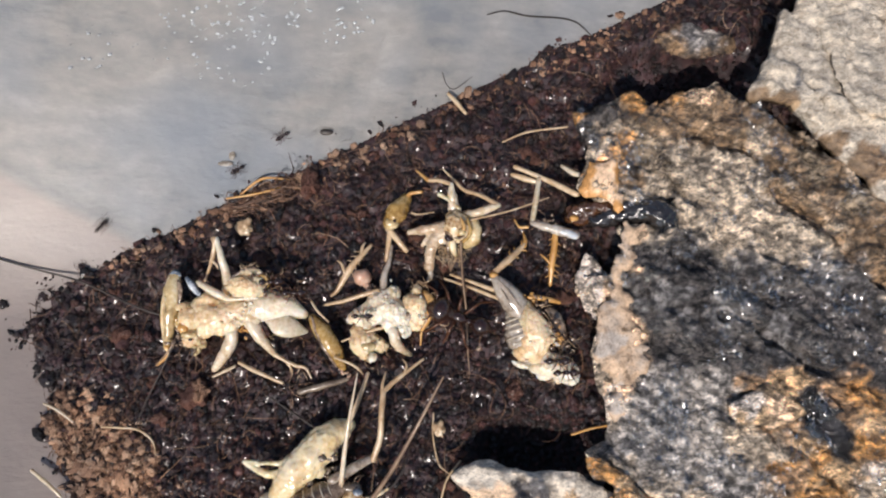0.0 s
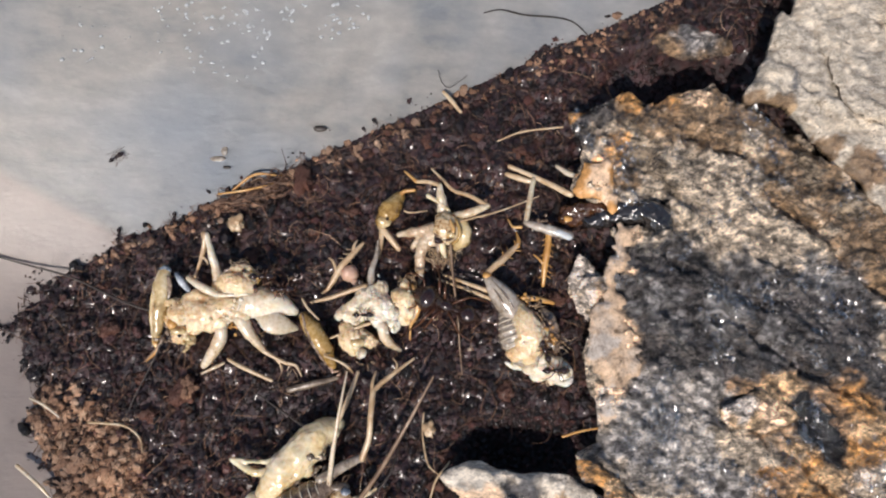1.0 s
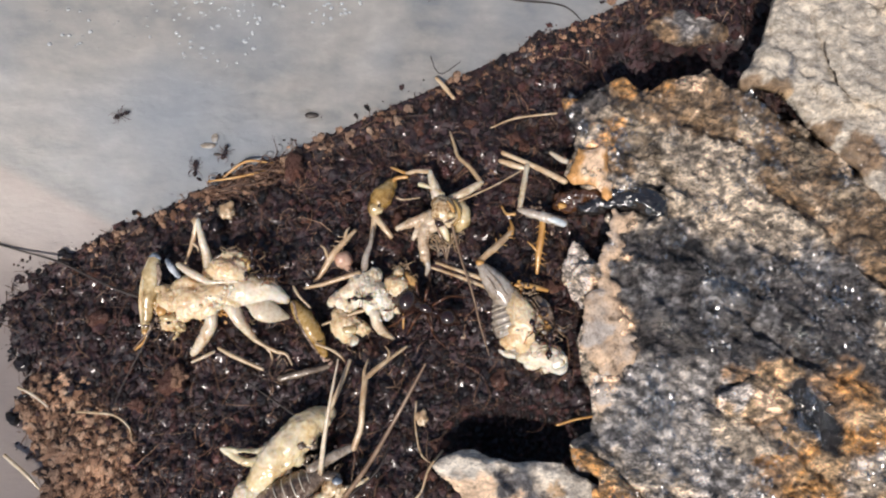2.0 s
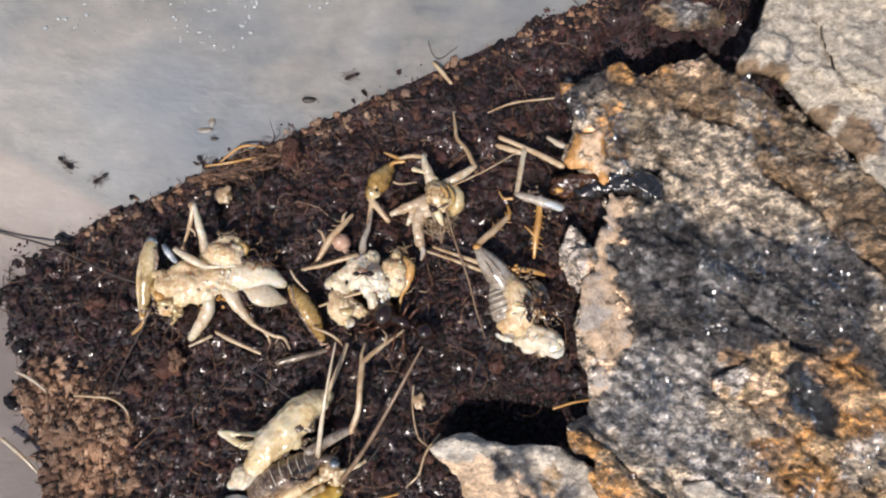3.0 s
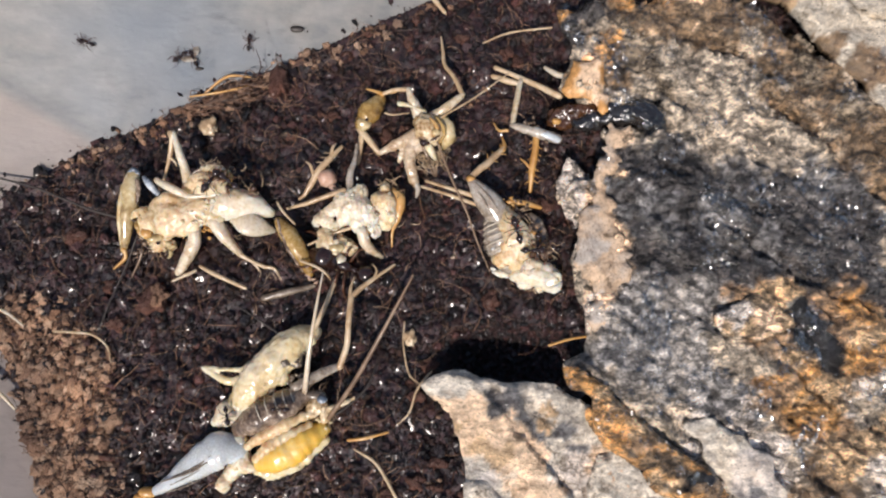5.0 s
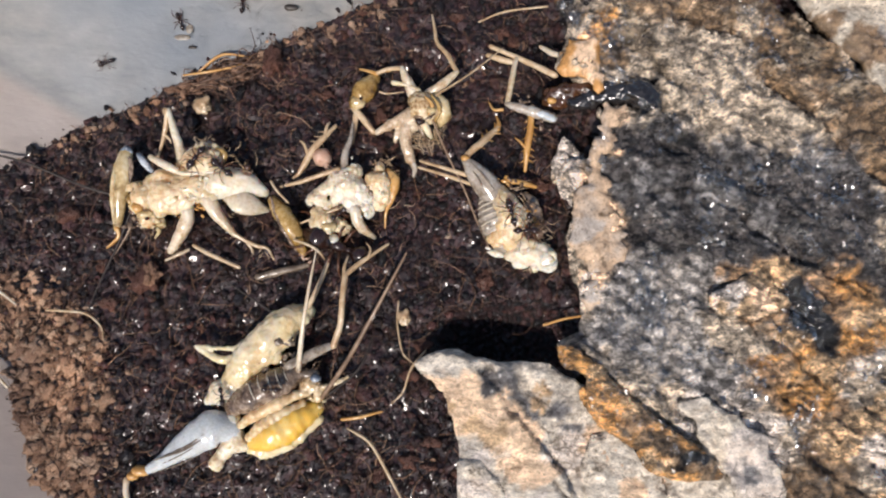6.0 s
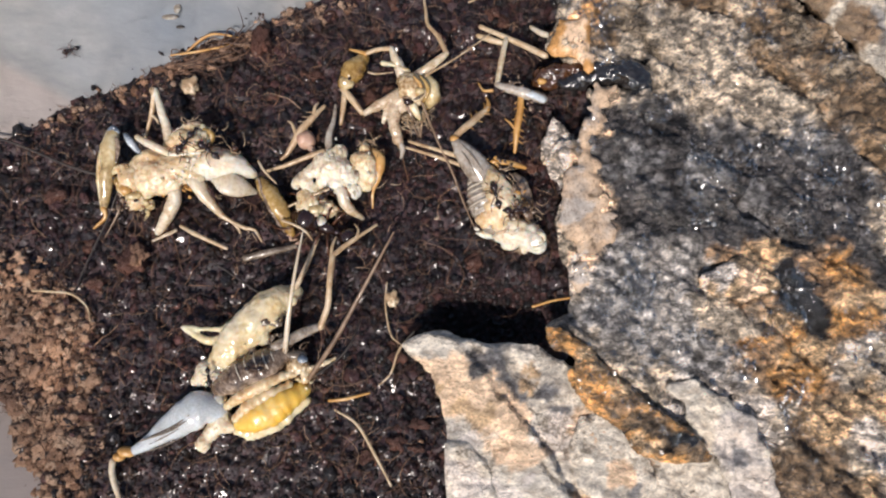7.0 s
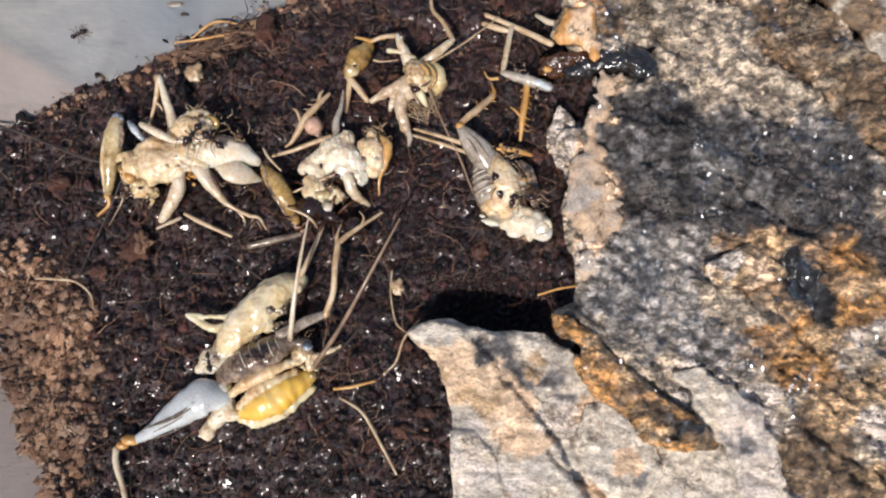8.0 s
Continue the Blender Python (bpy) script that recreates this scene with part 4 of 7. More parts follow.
fused("smear", resin, RESIN, [([(12.1, 6.9, 1.6), (13.2, 7.8, 2.2), (15.2, 7.9, 2.8), (17.2, 7.6, 3.2)], (0.6, 0.75, 0.7, 0.6)), ((12.5, 7.8, 1.8), (0.8, 0.7, 0.5)), ((14.8, 7.1, 2.2), (1.4, 0.8, 0.5)), ((13.4, 6.5, 1.8), (1.1, 0.6, 0.5))], "glossy brown resin", wrinkle=0.22, freq=1.1, voxel=0.14)
blob("drop", resin, RUST_LEG, (12.4, 6.7, 2.4), (0.5, 0.4, 0.35), rough=0.5, freq=1.0)


# ---- crickets ----
def spines(parent, pts, count, length, mat):
    """Small stiff spines along a leg."""
    bm = bmesh.new()
    line = spline([at(p) for p in pts], 8)
    above = PLACE.get(parent, parent.location)
    rng = random.Random(count)
    for k in range(count):
        a = Vector(line[int((k + 0.5) / count * (len(line) - 1))])
        d = (Vector(line[-1]) - Vector(line[0])).normalized()
        side = Vector((-d.y, d.x, rng.uniform(-0.3, 0.8))) * (1 if k % 2 else -1) + d * 0.7
        tip = a + side.normalized() * length * MM
        tube(bm, [a / MM, tip / MM], (0.1, 0.03), above, 5, 2, world_pts=True)
    return part("spine", bm, mat, parent)


def ribs(parent, pts, radii, count, mat, spread=1.0, thick=0.13):
    """Curved pale bands across a dark membrane, each a part."""
    rows = spline([(*p, r) for p, r in zip(pts, radii)], 12)
    for k in range(count):
        i = int((k + 0.5) / count * (len(rows) - 2))
        x, y, hgt, r = rows[i]
        dx, dy = rows[i + 1][0] - x, rows[i + 1][1] - y
        n = math.hypot(dx, dy)
        sx, sy = -dy / n, dx / n
        arc = []
        for a in (-1.25, -0.6, 0.0, 0.6, 1.25):
            arc.append((x + sx * math.sin(a) * r * spread, y + sy * math.sin(a) * r * spread, hgt + math.cos(a) * (r + 0.02)))
        limb("rib", parent, mat, arc, (thick * 0.7, thick, thick, thick, thick * 0.7), seg=6, n=3)


def tatters(parent, places, count, size, mat, name="dirt", seed=1, spread=0.9):
    """Torn bits and crumbs clinging round the given places, each a small uneven flake."""
    rng = random.Random(seed)
    bm = bmesh.new()
    above = PLACE.get(parent, parent.location)
    for k in range(count):
        q = rng.choice(places)
        c = at(q) + Vector((rng.gauss(0, spread), rng.gauss(0, spread), rng.uniform(-0.2, 0.2))) * MM - above
        s = size * rng.uniform(0.45, 1.3)
        before = len(bm.verts)
        lump(bm, (0, 0, 0), (s, s * rng.uniform(0.35, 0.8), s * 0.35), 0.8, 1.6, 2, k * 3.1 + seed)
        bm.verts.ensure_lookup_table()
        turn = Euler((rng.uniform(-0.9, 0.9), rng.uniform(-0.9, 0.9), rng.uniform(0, 6.3))).to_matrix()
        for v in bm.verts[before:]:
            v.co = turn @ v.co + c
    return part(name, bm, mat, parent)


def cricket_one():
    c = thing("cricket", (-26.7, -3.8, 0), "pale dead cricket lying on its back on soil", "cricket", "crickets")
    h = fused("head", c, FLESH, [([(-30.4, -3.6, 2.4), (-31.4, -4.3, 2.5), (-32.3, -5.0, 2.2)], (1.2, 1.35, 0.8)), ((-31.2, -6.4, 2), (1.1, 1.1, 0.9)), ((-31.7, -3.1, 2.6), (0.9, 0.7, 0.7)), ((-30.3, -7.0, 1.7), (0.8, 0.6, 0.6)), ([(-32.4, -3.0, 2.8), (-33.3, -3.3, 2.4)], (0.32, 0.22))], "cream and amber chewed head", wrinkle=0.16, freq=1.3, voxel=0.12, rounds=2)
    blob("jaw", h, RUST_LEG, (-31.9, -5.4, 3.1), (0.55, 0.8, 0.5), rough=0.6)
    blob("jaw", h, OLIVE, (-32.6, -4.4, 2.8), (0.4, 0.7, 0.5), rough=0.6)
    blob("mouth", h, AMBER, (-31.5, -6.2, 2.9), (0.8, 0.45, 0.45), rough=0.6)
    blob("eye", h, ANT_SHELL, (-32.2, -6.8, 2.6), (0.26, 0.24, 0.24))
    blob("eye", h, ANT_SHELL, (-31.0, -6.7, 2.9), (0.24, 0.22, 0.22))
    limb("palp", h, AMBER, [(-31.1, -7.1, 2), (-30.4, -7.7, 1.6), (-31.1, -8.2, 0.9)], (0.3, 0.26, 0.14), rough=0.3)
    limb("palp", h, BRISTLE, [(-33.0, -6.4, 2), (-33.7, -7.5, 1.6), (-35.6, -9.3, 0.8)], (0.14, 0.12, 0.06))
    tatters(h, [(-32.3, -5.6, 2.9), (-31.9, -6.8, 2.6), (-31.4, -7.4, 2.2), (-32.7, -6.4, 2.4)], 22, 0.3, BROWN_SKIN, seed=3, spread=0.5)
    tatters(h, [(-31.1, -4.3, 3.3), (-31.8, -3.7, 3.1), (-30.5, -6.9, 2.4)], 16, 0.34, AMBER, "torn_skin", 5, 0.5)
    fused("thorax", c, FLESH, [([(-30.5, -3.3, 2.2), (-28.8, -4.3, 2.5), (-26.8, -3.9, 2.6), (-25.0, -3.4, 2.5), (-23.7, -3.3, 2.2)], (1.3, 1.9, 1.6, 1.5, 1.2)), ((-28.9, -5.1, 2.9), (1.5, 1.3, 1.1)), ((-27.7, -5.4, 2.7), (1.2, 1.0, 1.0)), ([(-30.3, -2.5, 2.6), (-29.0, -2.3, 2.9), (-27.6, -2.8, 2.8)], (0.7, 0.85, 0.7)),
        ((-29.3, -3.5, 3.2), (1.0, 0.8, 0.7)), ((-26.4, -5.1, 2.9), (0.8, 0.9, 0.8)), ((-25.2, -4.1, 3.3), (1.0, 0.9, 0.7)), ((-24.2, -4.5, 2.9), (0.9, 0.9, 0.8)), ((-25.8, -2.8, 3.1), (1.3, 0.8, 0.7)), ((-29.7, -6.0, 2.1), (0.9, 0.6, 0.7))], "cream lumpy thorax", wrinkle=0.17, freq=1.05, voxel=0.14, rounds=2)
    p = fused("breast_plate", c, FLESH, [([(-26.7, -1.2, 3.4), (-25.2, -1.0, 3.8), (-23.6, -1.3, 3.7), (-22.8, -0.4, 3.2)], (0.8, 1.3, 1.15, 0.6)), ([(-26.3, 0.1, 3.4), (-24.4, 0.5, 3.6), (-22.7, -0.0, 3.2)], (0.35, 0.7, 0.55)), ((-23.5, -0.4, 3.9), (0.9, 0.7, 0.6)), ([(-26.0, -2.1, 3.9), (-24.3, -2.3, 4), (-23.1, -1.9, 3.6)], (0.34, 0.4, 0.3))], "glossy cream breast plate", wrinkle=0.17, freq=1.3, voxel=0.12, rounds=2)
    limb("plate_rim", p, BROWN_SKIN, [(-26.3, 0.1, 3.9), (-25.0, 0.7, 4), (-23.9, 1.0, 3.9), (-22.8, 0.5, 3.4)], (0.1, 0.14, 0.2, 0.12), n=8, rough=0.4)
    limb("plate_rim", p, OLIVE, [(-23.1, 0.2, 4), (-22.3, -0.3, 3.8), (-22.7, -1.5, 3.4)], (0.14, 0.26, 0.2), n=6, rough=0.5)
    blob("spot", p, RESIN, (-23.8, 0.1, 4.3), (0.26, 0.24, 0.2), rough=0.4)
    blob("spot", p, ANT_SHELL, (-22.7, -1.5, 3.9), (0.4, 0.4, 0.3), rough=0.5)
    blob("spot", p, RESIN, (-23.4, -3.2, 3.8), (0.34, 0.28, 0.26), rough=0.5)
    limb("leg_stump", c, CLEAR_LEG, [(-26.5, -5.5, 2.5), (-26.6, -6.9, 2.3), (-27.6, -8.4, 1.6), (-28.8, -9.7, 0.8)], (0.72, 0.74, 0.68, 0.42), "pale blunt leg stump", seg=16, n=8, rough=0.16)
    f = limb("thigh", c, CLEAR_LEG, [(-24.4, -4.6, 2.7), (-23.6, -6.1, 2.4), (-22.7, -7.3, 1.9), (-21.8, -8.3, 1.4)], (0.85, 0.68, 0.5, 0.3), seg=16, n=8, rough=0.16)
    limb("tibia", f, LEG, [(-21.9, -8.2, 1.5), (-20.8, -8.9, 1.2), (-19.3, -9.6, 0.9)], (0.4, 0.34, 0.3))
    limb("tarsus", f, LEG, [(-19.4, -9.5, 0.9), (-18.4, -9.8, 0.8), (-17.8, -10.9, 0.5)], (0.32, 0.26, 0.14))
    limb("tarsus", f, LEG, [(-20.8, -8.9, 1), (-20.2, -9.6, 0.8), (-20.1, -10.3, 0.5)], (0.26, 0.2, 0.1))
    limb("tarsus", f, BRISTLE, [(-18.9, -9.5, 0.9), (-19.4, -10.3, 0.7)], (0.2, 0.1))
    f = limb("thigh", c, CLEAR_LEG, [(-26.8, -0.7, 3.3), (-27.1, 0.8, 3.9), (-27.5, 2.4, 4.6), (-27.9, 4.1, 5)], (0.66, 0.48, 0.38, 0.26), seg=14, n=8, rough=0.14)
    limb("tibia", f, LEG, [(-28.0, 4.1, 5), (-28.6, 2.1, 4), (-29.7, -0.1, 2.8)], (0.42, 0.36, 0.2))
    limb("claw", f, LEG, [(-28.2, 3.7, 4.9), (-28.4, 4.2, 5), (-27.9, 4.4, 4.8)], (0.2, 0.14, 0.08))
    limb("claw", f, LEG, [(-28.6, 1.9, 4), (-28.1, 1.4, 3.9), (-28.0, 1.0, 3.7)], (0.16, 0.12, 0.05))
    limb("crossed_leg", c, CLEAR_LEG, [(-29.9, -0.6, 4.2), (-28.5, -1.5, 4.7), (-27.2, -2.2, 4.6), (-26.2, -2.5, 4.2), (-23.3, -2.4, 4.2)], (0.32, 0.44, 0.4, 0.26, 0.14), "milky leg folded over the breast", seg=12, n=8, rough=0.12)
    limb("shin", c, STEEL, [(-31.6, 0.1, 3.2), (-30.9, -0.8, 3.4), (-30.3, -1.6, 3)], (0.4, 0.6, 0.45), "steel-blue glossy shin")
    a = fused("abdomen", c, WHITE, [([(-23.6, -3.1, 2.5), (-21.9, -3.0, 2.4), (-20.4, -3.1, 2), (-18.7, -3.7, 1.2)], (1.6, 1.7, 1.4, 0.57)), ((-22.8, -2.2, 2.8), (1, 0.8, 0.8)), ((-20.7, -2.7, 2.6), (1.4, 0.8, 0.69))], "translucent white abdomen", wrinkle=0.07, freq=1.1, voxel=0.14, rounds=2)
    limb("wing_pad", a, CLEAR_LEG, [(-22.3, -4.5, 2.4), (-21.0, -5.1, 2.7), (-19.7, -5.5, 2.2), (-18.4, -5.7, 1.2)], (0.6, 1.3, 1.1, 0.3), "milky finely striped wing pad", flat=0.4, seg=18, rings=(12, 0.08), n=10)
    tatters(c, [(-22.6, -1.6, 3.6), (-21.7, -1.7, 3.4), (-20.6, -1.9, 3.1), (-20.0, -1.8, 2.8)], 18, 0.28, BROWN_SKIN, seed=9, spread=0.55)
    tatters(c, [(-27.4, -6.2, 2.6), (-25.5, -5.8, 2.6), (-25.1, -5.5, 2.5)], 22, 0.3, RUST_LEG, "torn_skin", 11, 0.55)
    tatters(c, [(-28.3, -3.7, 4), (-26.2, -3.5, 4), (-24.3, -3.5, 4), (-25.2, -4.9, 3.9)], 26, 0.26, WHITE, "torn_skin", 13, 0.8)
    blob("drop", c, RESIN, (-20.0, -1.7, 3.4), (0.4, 0.35, 0.35), "wet dark drop", rough=0.2)
    blob("drop", c, RESIN, (-22.3, 0.7, 3.2), (0.35, 0.3, 0.3), rough=0.2)
    limb("antenna", c, HAIR, [(-32.6, -4.4, 2.5), (-37.5, -2.9, 2.0), (-44.6, 0.3, 1.2), (-49.8, 1.7, 0.5), (-55.4, 3.2, 0.3)], (0.12, 0.13, 0.12, 0.12, 0.1), "long dark antenna")
    limb("antenna", c, HAIR, [(-32.8, -5.8, 2.0), (-34.2, -8.9, 1.4), (-36.3, -13.2, 1.0), (-37.5, -16.3, 0.8)], (0.1, 0.09, 0.07, 0.05))
    hairs(c, [(-21.8, -0.5, 3.5), (-20.0, -1.7, 3.0), (-20.1, -3.4, 2.2), (-22.7, -5.7, 1.5), (-30.8, -7.6, 1.5), (-19.5, -10.0, 1.0), (-24.2, 0.6, 4.0)], 46, 1.2, LEG, 4)
    return c, h


def olive_leg_one():
    c = thing("insect_remains", (-34.9, -2.8, 0), "olive detached cricket leg standing beside a dead cricket", "insect remains")
    f = limb("femur", c, AMBER, [(-33.3, 0.7, 2.6), (-33.4, -1.2, 2.7), (-33.7, -3.6, 2.4), (-34.0, -5.8, 1.7), (-34.4, -7.3, 1)], (0.7, 1.08, 0.95, 0.66, 0.35), flat=0.75, seg=18, n=10, rough=0.14, freq=0.6)
    limb("ridge", f, FLESH, [(-33.7, 0.4, 3), (-34.1, -2.1, 3.1), (-34.3, -4.4, 2.7), (-34.5, -6.8, 1.5)], (0.14, 0.3, 0.28, 0.14), "cream translucent ridge", n=8, rough=0.2)
    limb("streak", f, BROWN_SKIN, [(-32.6, -0.2, 3.2), (-32.3, -1.4, 3.3), (-32.5, -2.8, 3)], (0.16, 0.3, 0.1), flat=0.3, n=6, rough=0.4)
    limb("rim", f, STEEL, [(-33.7, 0.7, 2.8), (-33.0, 0.9, 3.1), (-32.6, 0.6, 2.8)], (0.2, 0.3, 0.2), n=6)
    limb("foot", c, RUST_LEG, [(-34.3, -7.2, 1.2), (-34.2, -8.1, 0.9), (-35.5, -9.2, 0.5)], (0.4, 0.32, 0.2))
    return c


def cricket_two():
    c = thing("cricket", (-9.2, -3.2, 0), "torn pale dead cricket in pieces on soil", "cricket", "crickets")
    fused("thorax", c, WHITE, [([(-10.6, -2.4, 2.2), (-9.2, -3.2, 2.6), (-7.7, -4.2, 2.5)], (1.3, 1.6, 1.2)), ((-8.8, -1.5, 2.6), (0.85, 0.85, 0.85)), ((-9.6, -2.0, 2.9), (0.98, 0.85, 0.73)), ((-7.3, -5.4, 2.2), (0.85, 0.98, 0.98)), ((-9.1, -4.8, 2.9), (0.98, 1.1, 0.85)),
        ([(-10.6, -2.7, 2.3), (-12.1, -3.4, 2.3), (-13.6, -4.3, 1.9)], (0.92, 0.76, 0.61)), ((-11.7, -5.0, 2), (1.1, 0.73, 0.73)), ((-12.7, -4.3, 2.4), (0.98, 0.67, 0.61)), ((-10.3, -4.2, 2.2), (1.0, 0.9, 0.8)), ((-8.3, -5.0, 2.4), (0.8, 0.8, 0.7))], "torn white thorax", wrinkle=0.19, freq=1.25, voxel=0.12, rounds=2)
    fused("breast", c, FLESH, [([(-6.9, -2.2, 2.6), (-6.1, -2.8, 2.8), (-5.7, -4.1, 2.4)], (0.92, 1.3, 1)), ((-6.1, -1.1, 2.6), (0.57, 0.8, 0.69)), ((-6.2, -4.7, 2.3), (0.92, 0.92, 0.8)), ((-5.3, -2.2, 2.5), (0.69, 0.8, 0.69))], "cream torn breast", wrinkle=0.17, freq=1.3, voxel=0.12, rounds=2)
    limb("shell", c, RUST_LEG, [(-5.3, -1.2, 2.6), (-4.5, -2.3, 2.9), (-4.7, -3.8, 2.6), (-5.3, -5.3, 2)], (0.25, 0.5, 0.45, 0.2), "orange broken shell", flat=0.7, rough=0.35, n=8)
    limb("leg", c, RUST_LEG, [(-4.4, -2.6, 2.4), (-5.0, -4.3, 1.8), (-5.5, -5.5, 1.2), (-5.6, -6.9, 0.6)], (0.3, 0.34, 0.26, 0.14))
    blob("hole", c, BROWN_SKIN, (-6.9, -3.9, 3.2), (0.35, 0.4, 0.3), "dark bite hole", rough=0.6)
    limb("lower_leg", c, CLEAR_LEG, [(-9.2, -4.6, 3), (-8.6, -5.9, 2.9), (-8.1, -7.2, 2.2), (-6.7, -8.1, 1)], (0.5, 0.6, 0.56, 0.24), "pale leg bent over the soil", seg=14, n=8, rough=0.16)
    limb("leg", c, LEG, [(-10.5, -1.2, 2.6), (-12.3, -1.7, 2.5), (-14.6, -2.4, 2.2), (-16.7, -2.8, 1.8)], (0.46, 0.42, 0.36, 0.26))
    limb("leg", c, GLASSY, [(-9.9, -1.1, 2.4), (-9.9, 0.4, 2.6), (-9.4, 2.2, 2.3), (-9.2, 4.1, 2)], (0.62, 0.6, 0.42, 0.25))
    limb("leg", c, LEG, [(-9.8, -5.4, 3), (-11.6, -5.9, 2.7), (-14.4, -6.9, 2.2)], (0.28, 0.26, 0.18))
    b = fused("abdomen", c, FLESH, [([(-12.7, -5.7, 1.8), (-12.1, -6.9, 2), (-11.8, -8.0, 1.5)], (0.94, 1.5, 0.94)), ((-11.1, -6.4, 2), (0.94, 0.83, 0.71)), ((-10.2, -7.2, 1.6), (1.1, 0.71, 0.71)), ((-12.6, -7.4, 1.9), (0.83, 0.83, 0.71)), ([(-10.3, -6.6, 2), (-10.0, -7.8, 1.4)], (0.41, 0.29))], "tan chewed abdomen", wrinkle=0.18, freq=1.3, voxel=0.12, rounds=2)
    blob("plate", b, AMBER, (-11.6, -7.5, 3), (0.8, 0.6, 0.35), rough=0.6)
    blob("plate", b, WHITE, (-11.1, -8.6, 2.2), (0.6, 0.7, 0.4), rough=0.6)
    blob("gland", c, PINK, (-12.5, 0.5, 1.7), (1.05, 0.95, 0.9), "pink round gland", rough=0.25, freq=0.9)
    limb("stalk", c, PINK, [(-12.0, -0.3, 1.6), (-11.3, -1.4, 1.8), (-10.8, -2.2, 2)], (0.35, 0.3, 0.4), rough=0.4)
    tatters(c, [(-10.2, -3.3, 3.4), (-11.6, -4.8, 2.6), (-7.9, -4.9, 3.2), (-6.0, -3.3, 3.6), (-9.1, -2.2, 3.5)], 44, 0.3, WHITE, "torn_skin", 4, 0.6)
    tatters(c, [(-6.9, -4.3, 3.1), (-10.5, -5.5, 2.4), (-5.2, -4.2, 2.7), (-11.3, -6.1, 2.4), (-10.3, -1.3, 2.6)], 16, 0.25, BROWN_SKIN, seed=6, spread=0.6)
    hairs(c, [(-5.2, -0.9, 2.5), (-5.9, -0.6, 2.5), (-4.3, -4.5, 1.6), (-9.0, -7.0, 1.8), (-10.9, -8.8, 1.0)], 26, 1.4, LEG, 9)
    return c


def femur_two():
    c = thing("insect_remains", (-16.4, -6.4, 0), "amber detached cricket thigh lying on soil", "insect remains")
    limb("edge", c, BROWN_SKIN, [(-17.5, -4.3, 2.6), (-16.9, -6.0, 2.9), (-15.8, -8.1, 2.6), (-14.8, -9.7, 1.4)], (0.12, 0.26, 0.26, 0.12), "dark torn shell edge", rough=0.5, n=8)
    limb("femur", c, OLIVE, [(-17.4, -4.5, 2), (-16.2, -6.1, 2.3), (-15.1, -7.8, 2), (-14.1, -9.8, 1.1)], (0.66, 1.02, 0.98, 0.4), seg=18, n=8, rough=0.16, rings=(5, 0.05))
    limb("tendon", c, LEG, [(-17.5, -2.6, 3), (-16.8, -3.7, 3.2), (-15.6, -4.9, 2.8)], (0.12, 0.14, 0.1))
    limb("tendon", c, LEG, [(-14.8, -8.9, 3), (-13.0, -9.6, 3.2), (-12.1, -10.2, 2.8), (-11.8, -10.6, 1.6)], (0.12, 0.15, 0.14, 0.1))
    tatters(c, [(-14.1, -10.1, 1.2), (-13.7, -10.4, 1)], 8, 0.35, PINK, "torn_skin", 8, 0.4)
    return c


def spiked_leg():
    c = thing("insect_remains", (-13.7, 1.8, 0), "straw-coloured spiny detached cricket leg", "insect remains")
    f = limb("tibia", c, LEG, [(-11.0, 4.0, 1.8), (-12.2, 2.6, 2), (-13.5, 1.1, 1.8), (-14.8, -0.9, 1.2), (-15.6, -1.6, 0.9)], (0.3, 0.5, 0.62, 0.42, 0.24))
    spines(f, [(-11.9, 3.2, 2), (-13.5, 1.1, 1.8)], 8, 1.0, LEG)
    limb("spur", f, LEG, [(-12.1, 2.6, 2), (-11.9, 3.7, 2.2), (-11.6, 4.3, 2)], (0.22, 0.18, 0.08))
    limb("spur", f, LEG, [(-13.9, 0.7, 1.9), (-14.3, 1.8, 2.2), (-14.8, 2.2, 2)], (0.2, 0.16, 0.08))
    return c


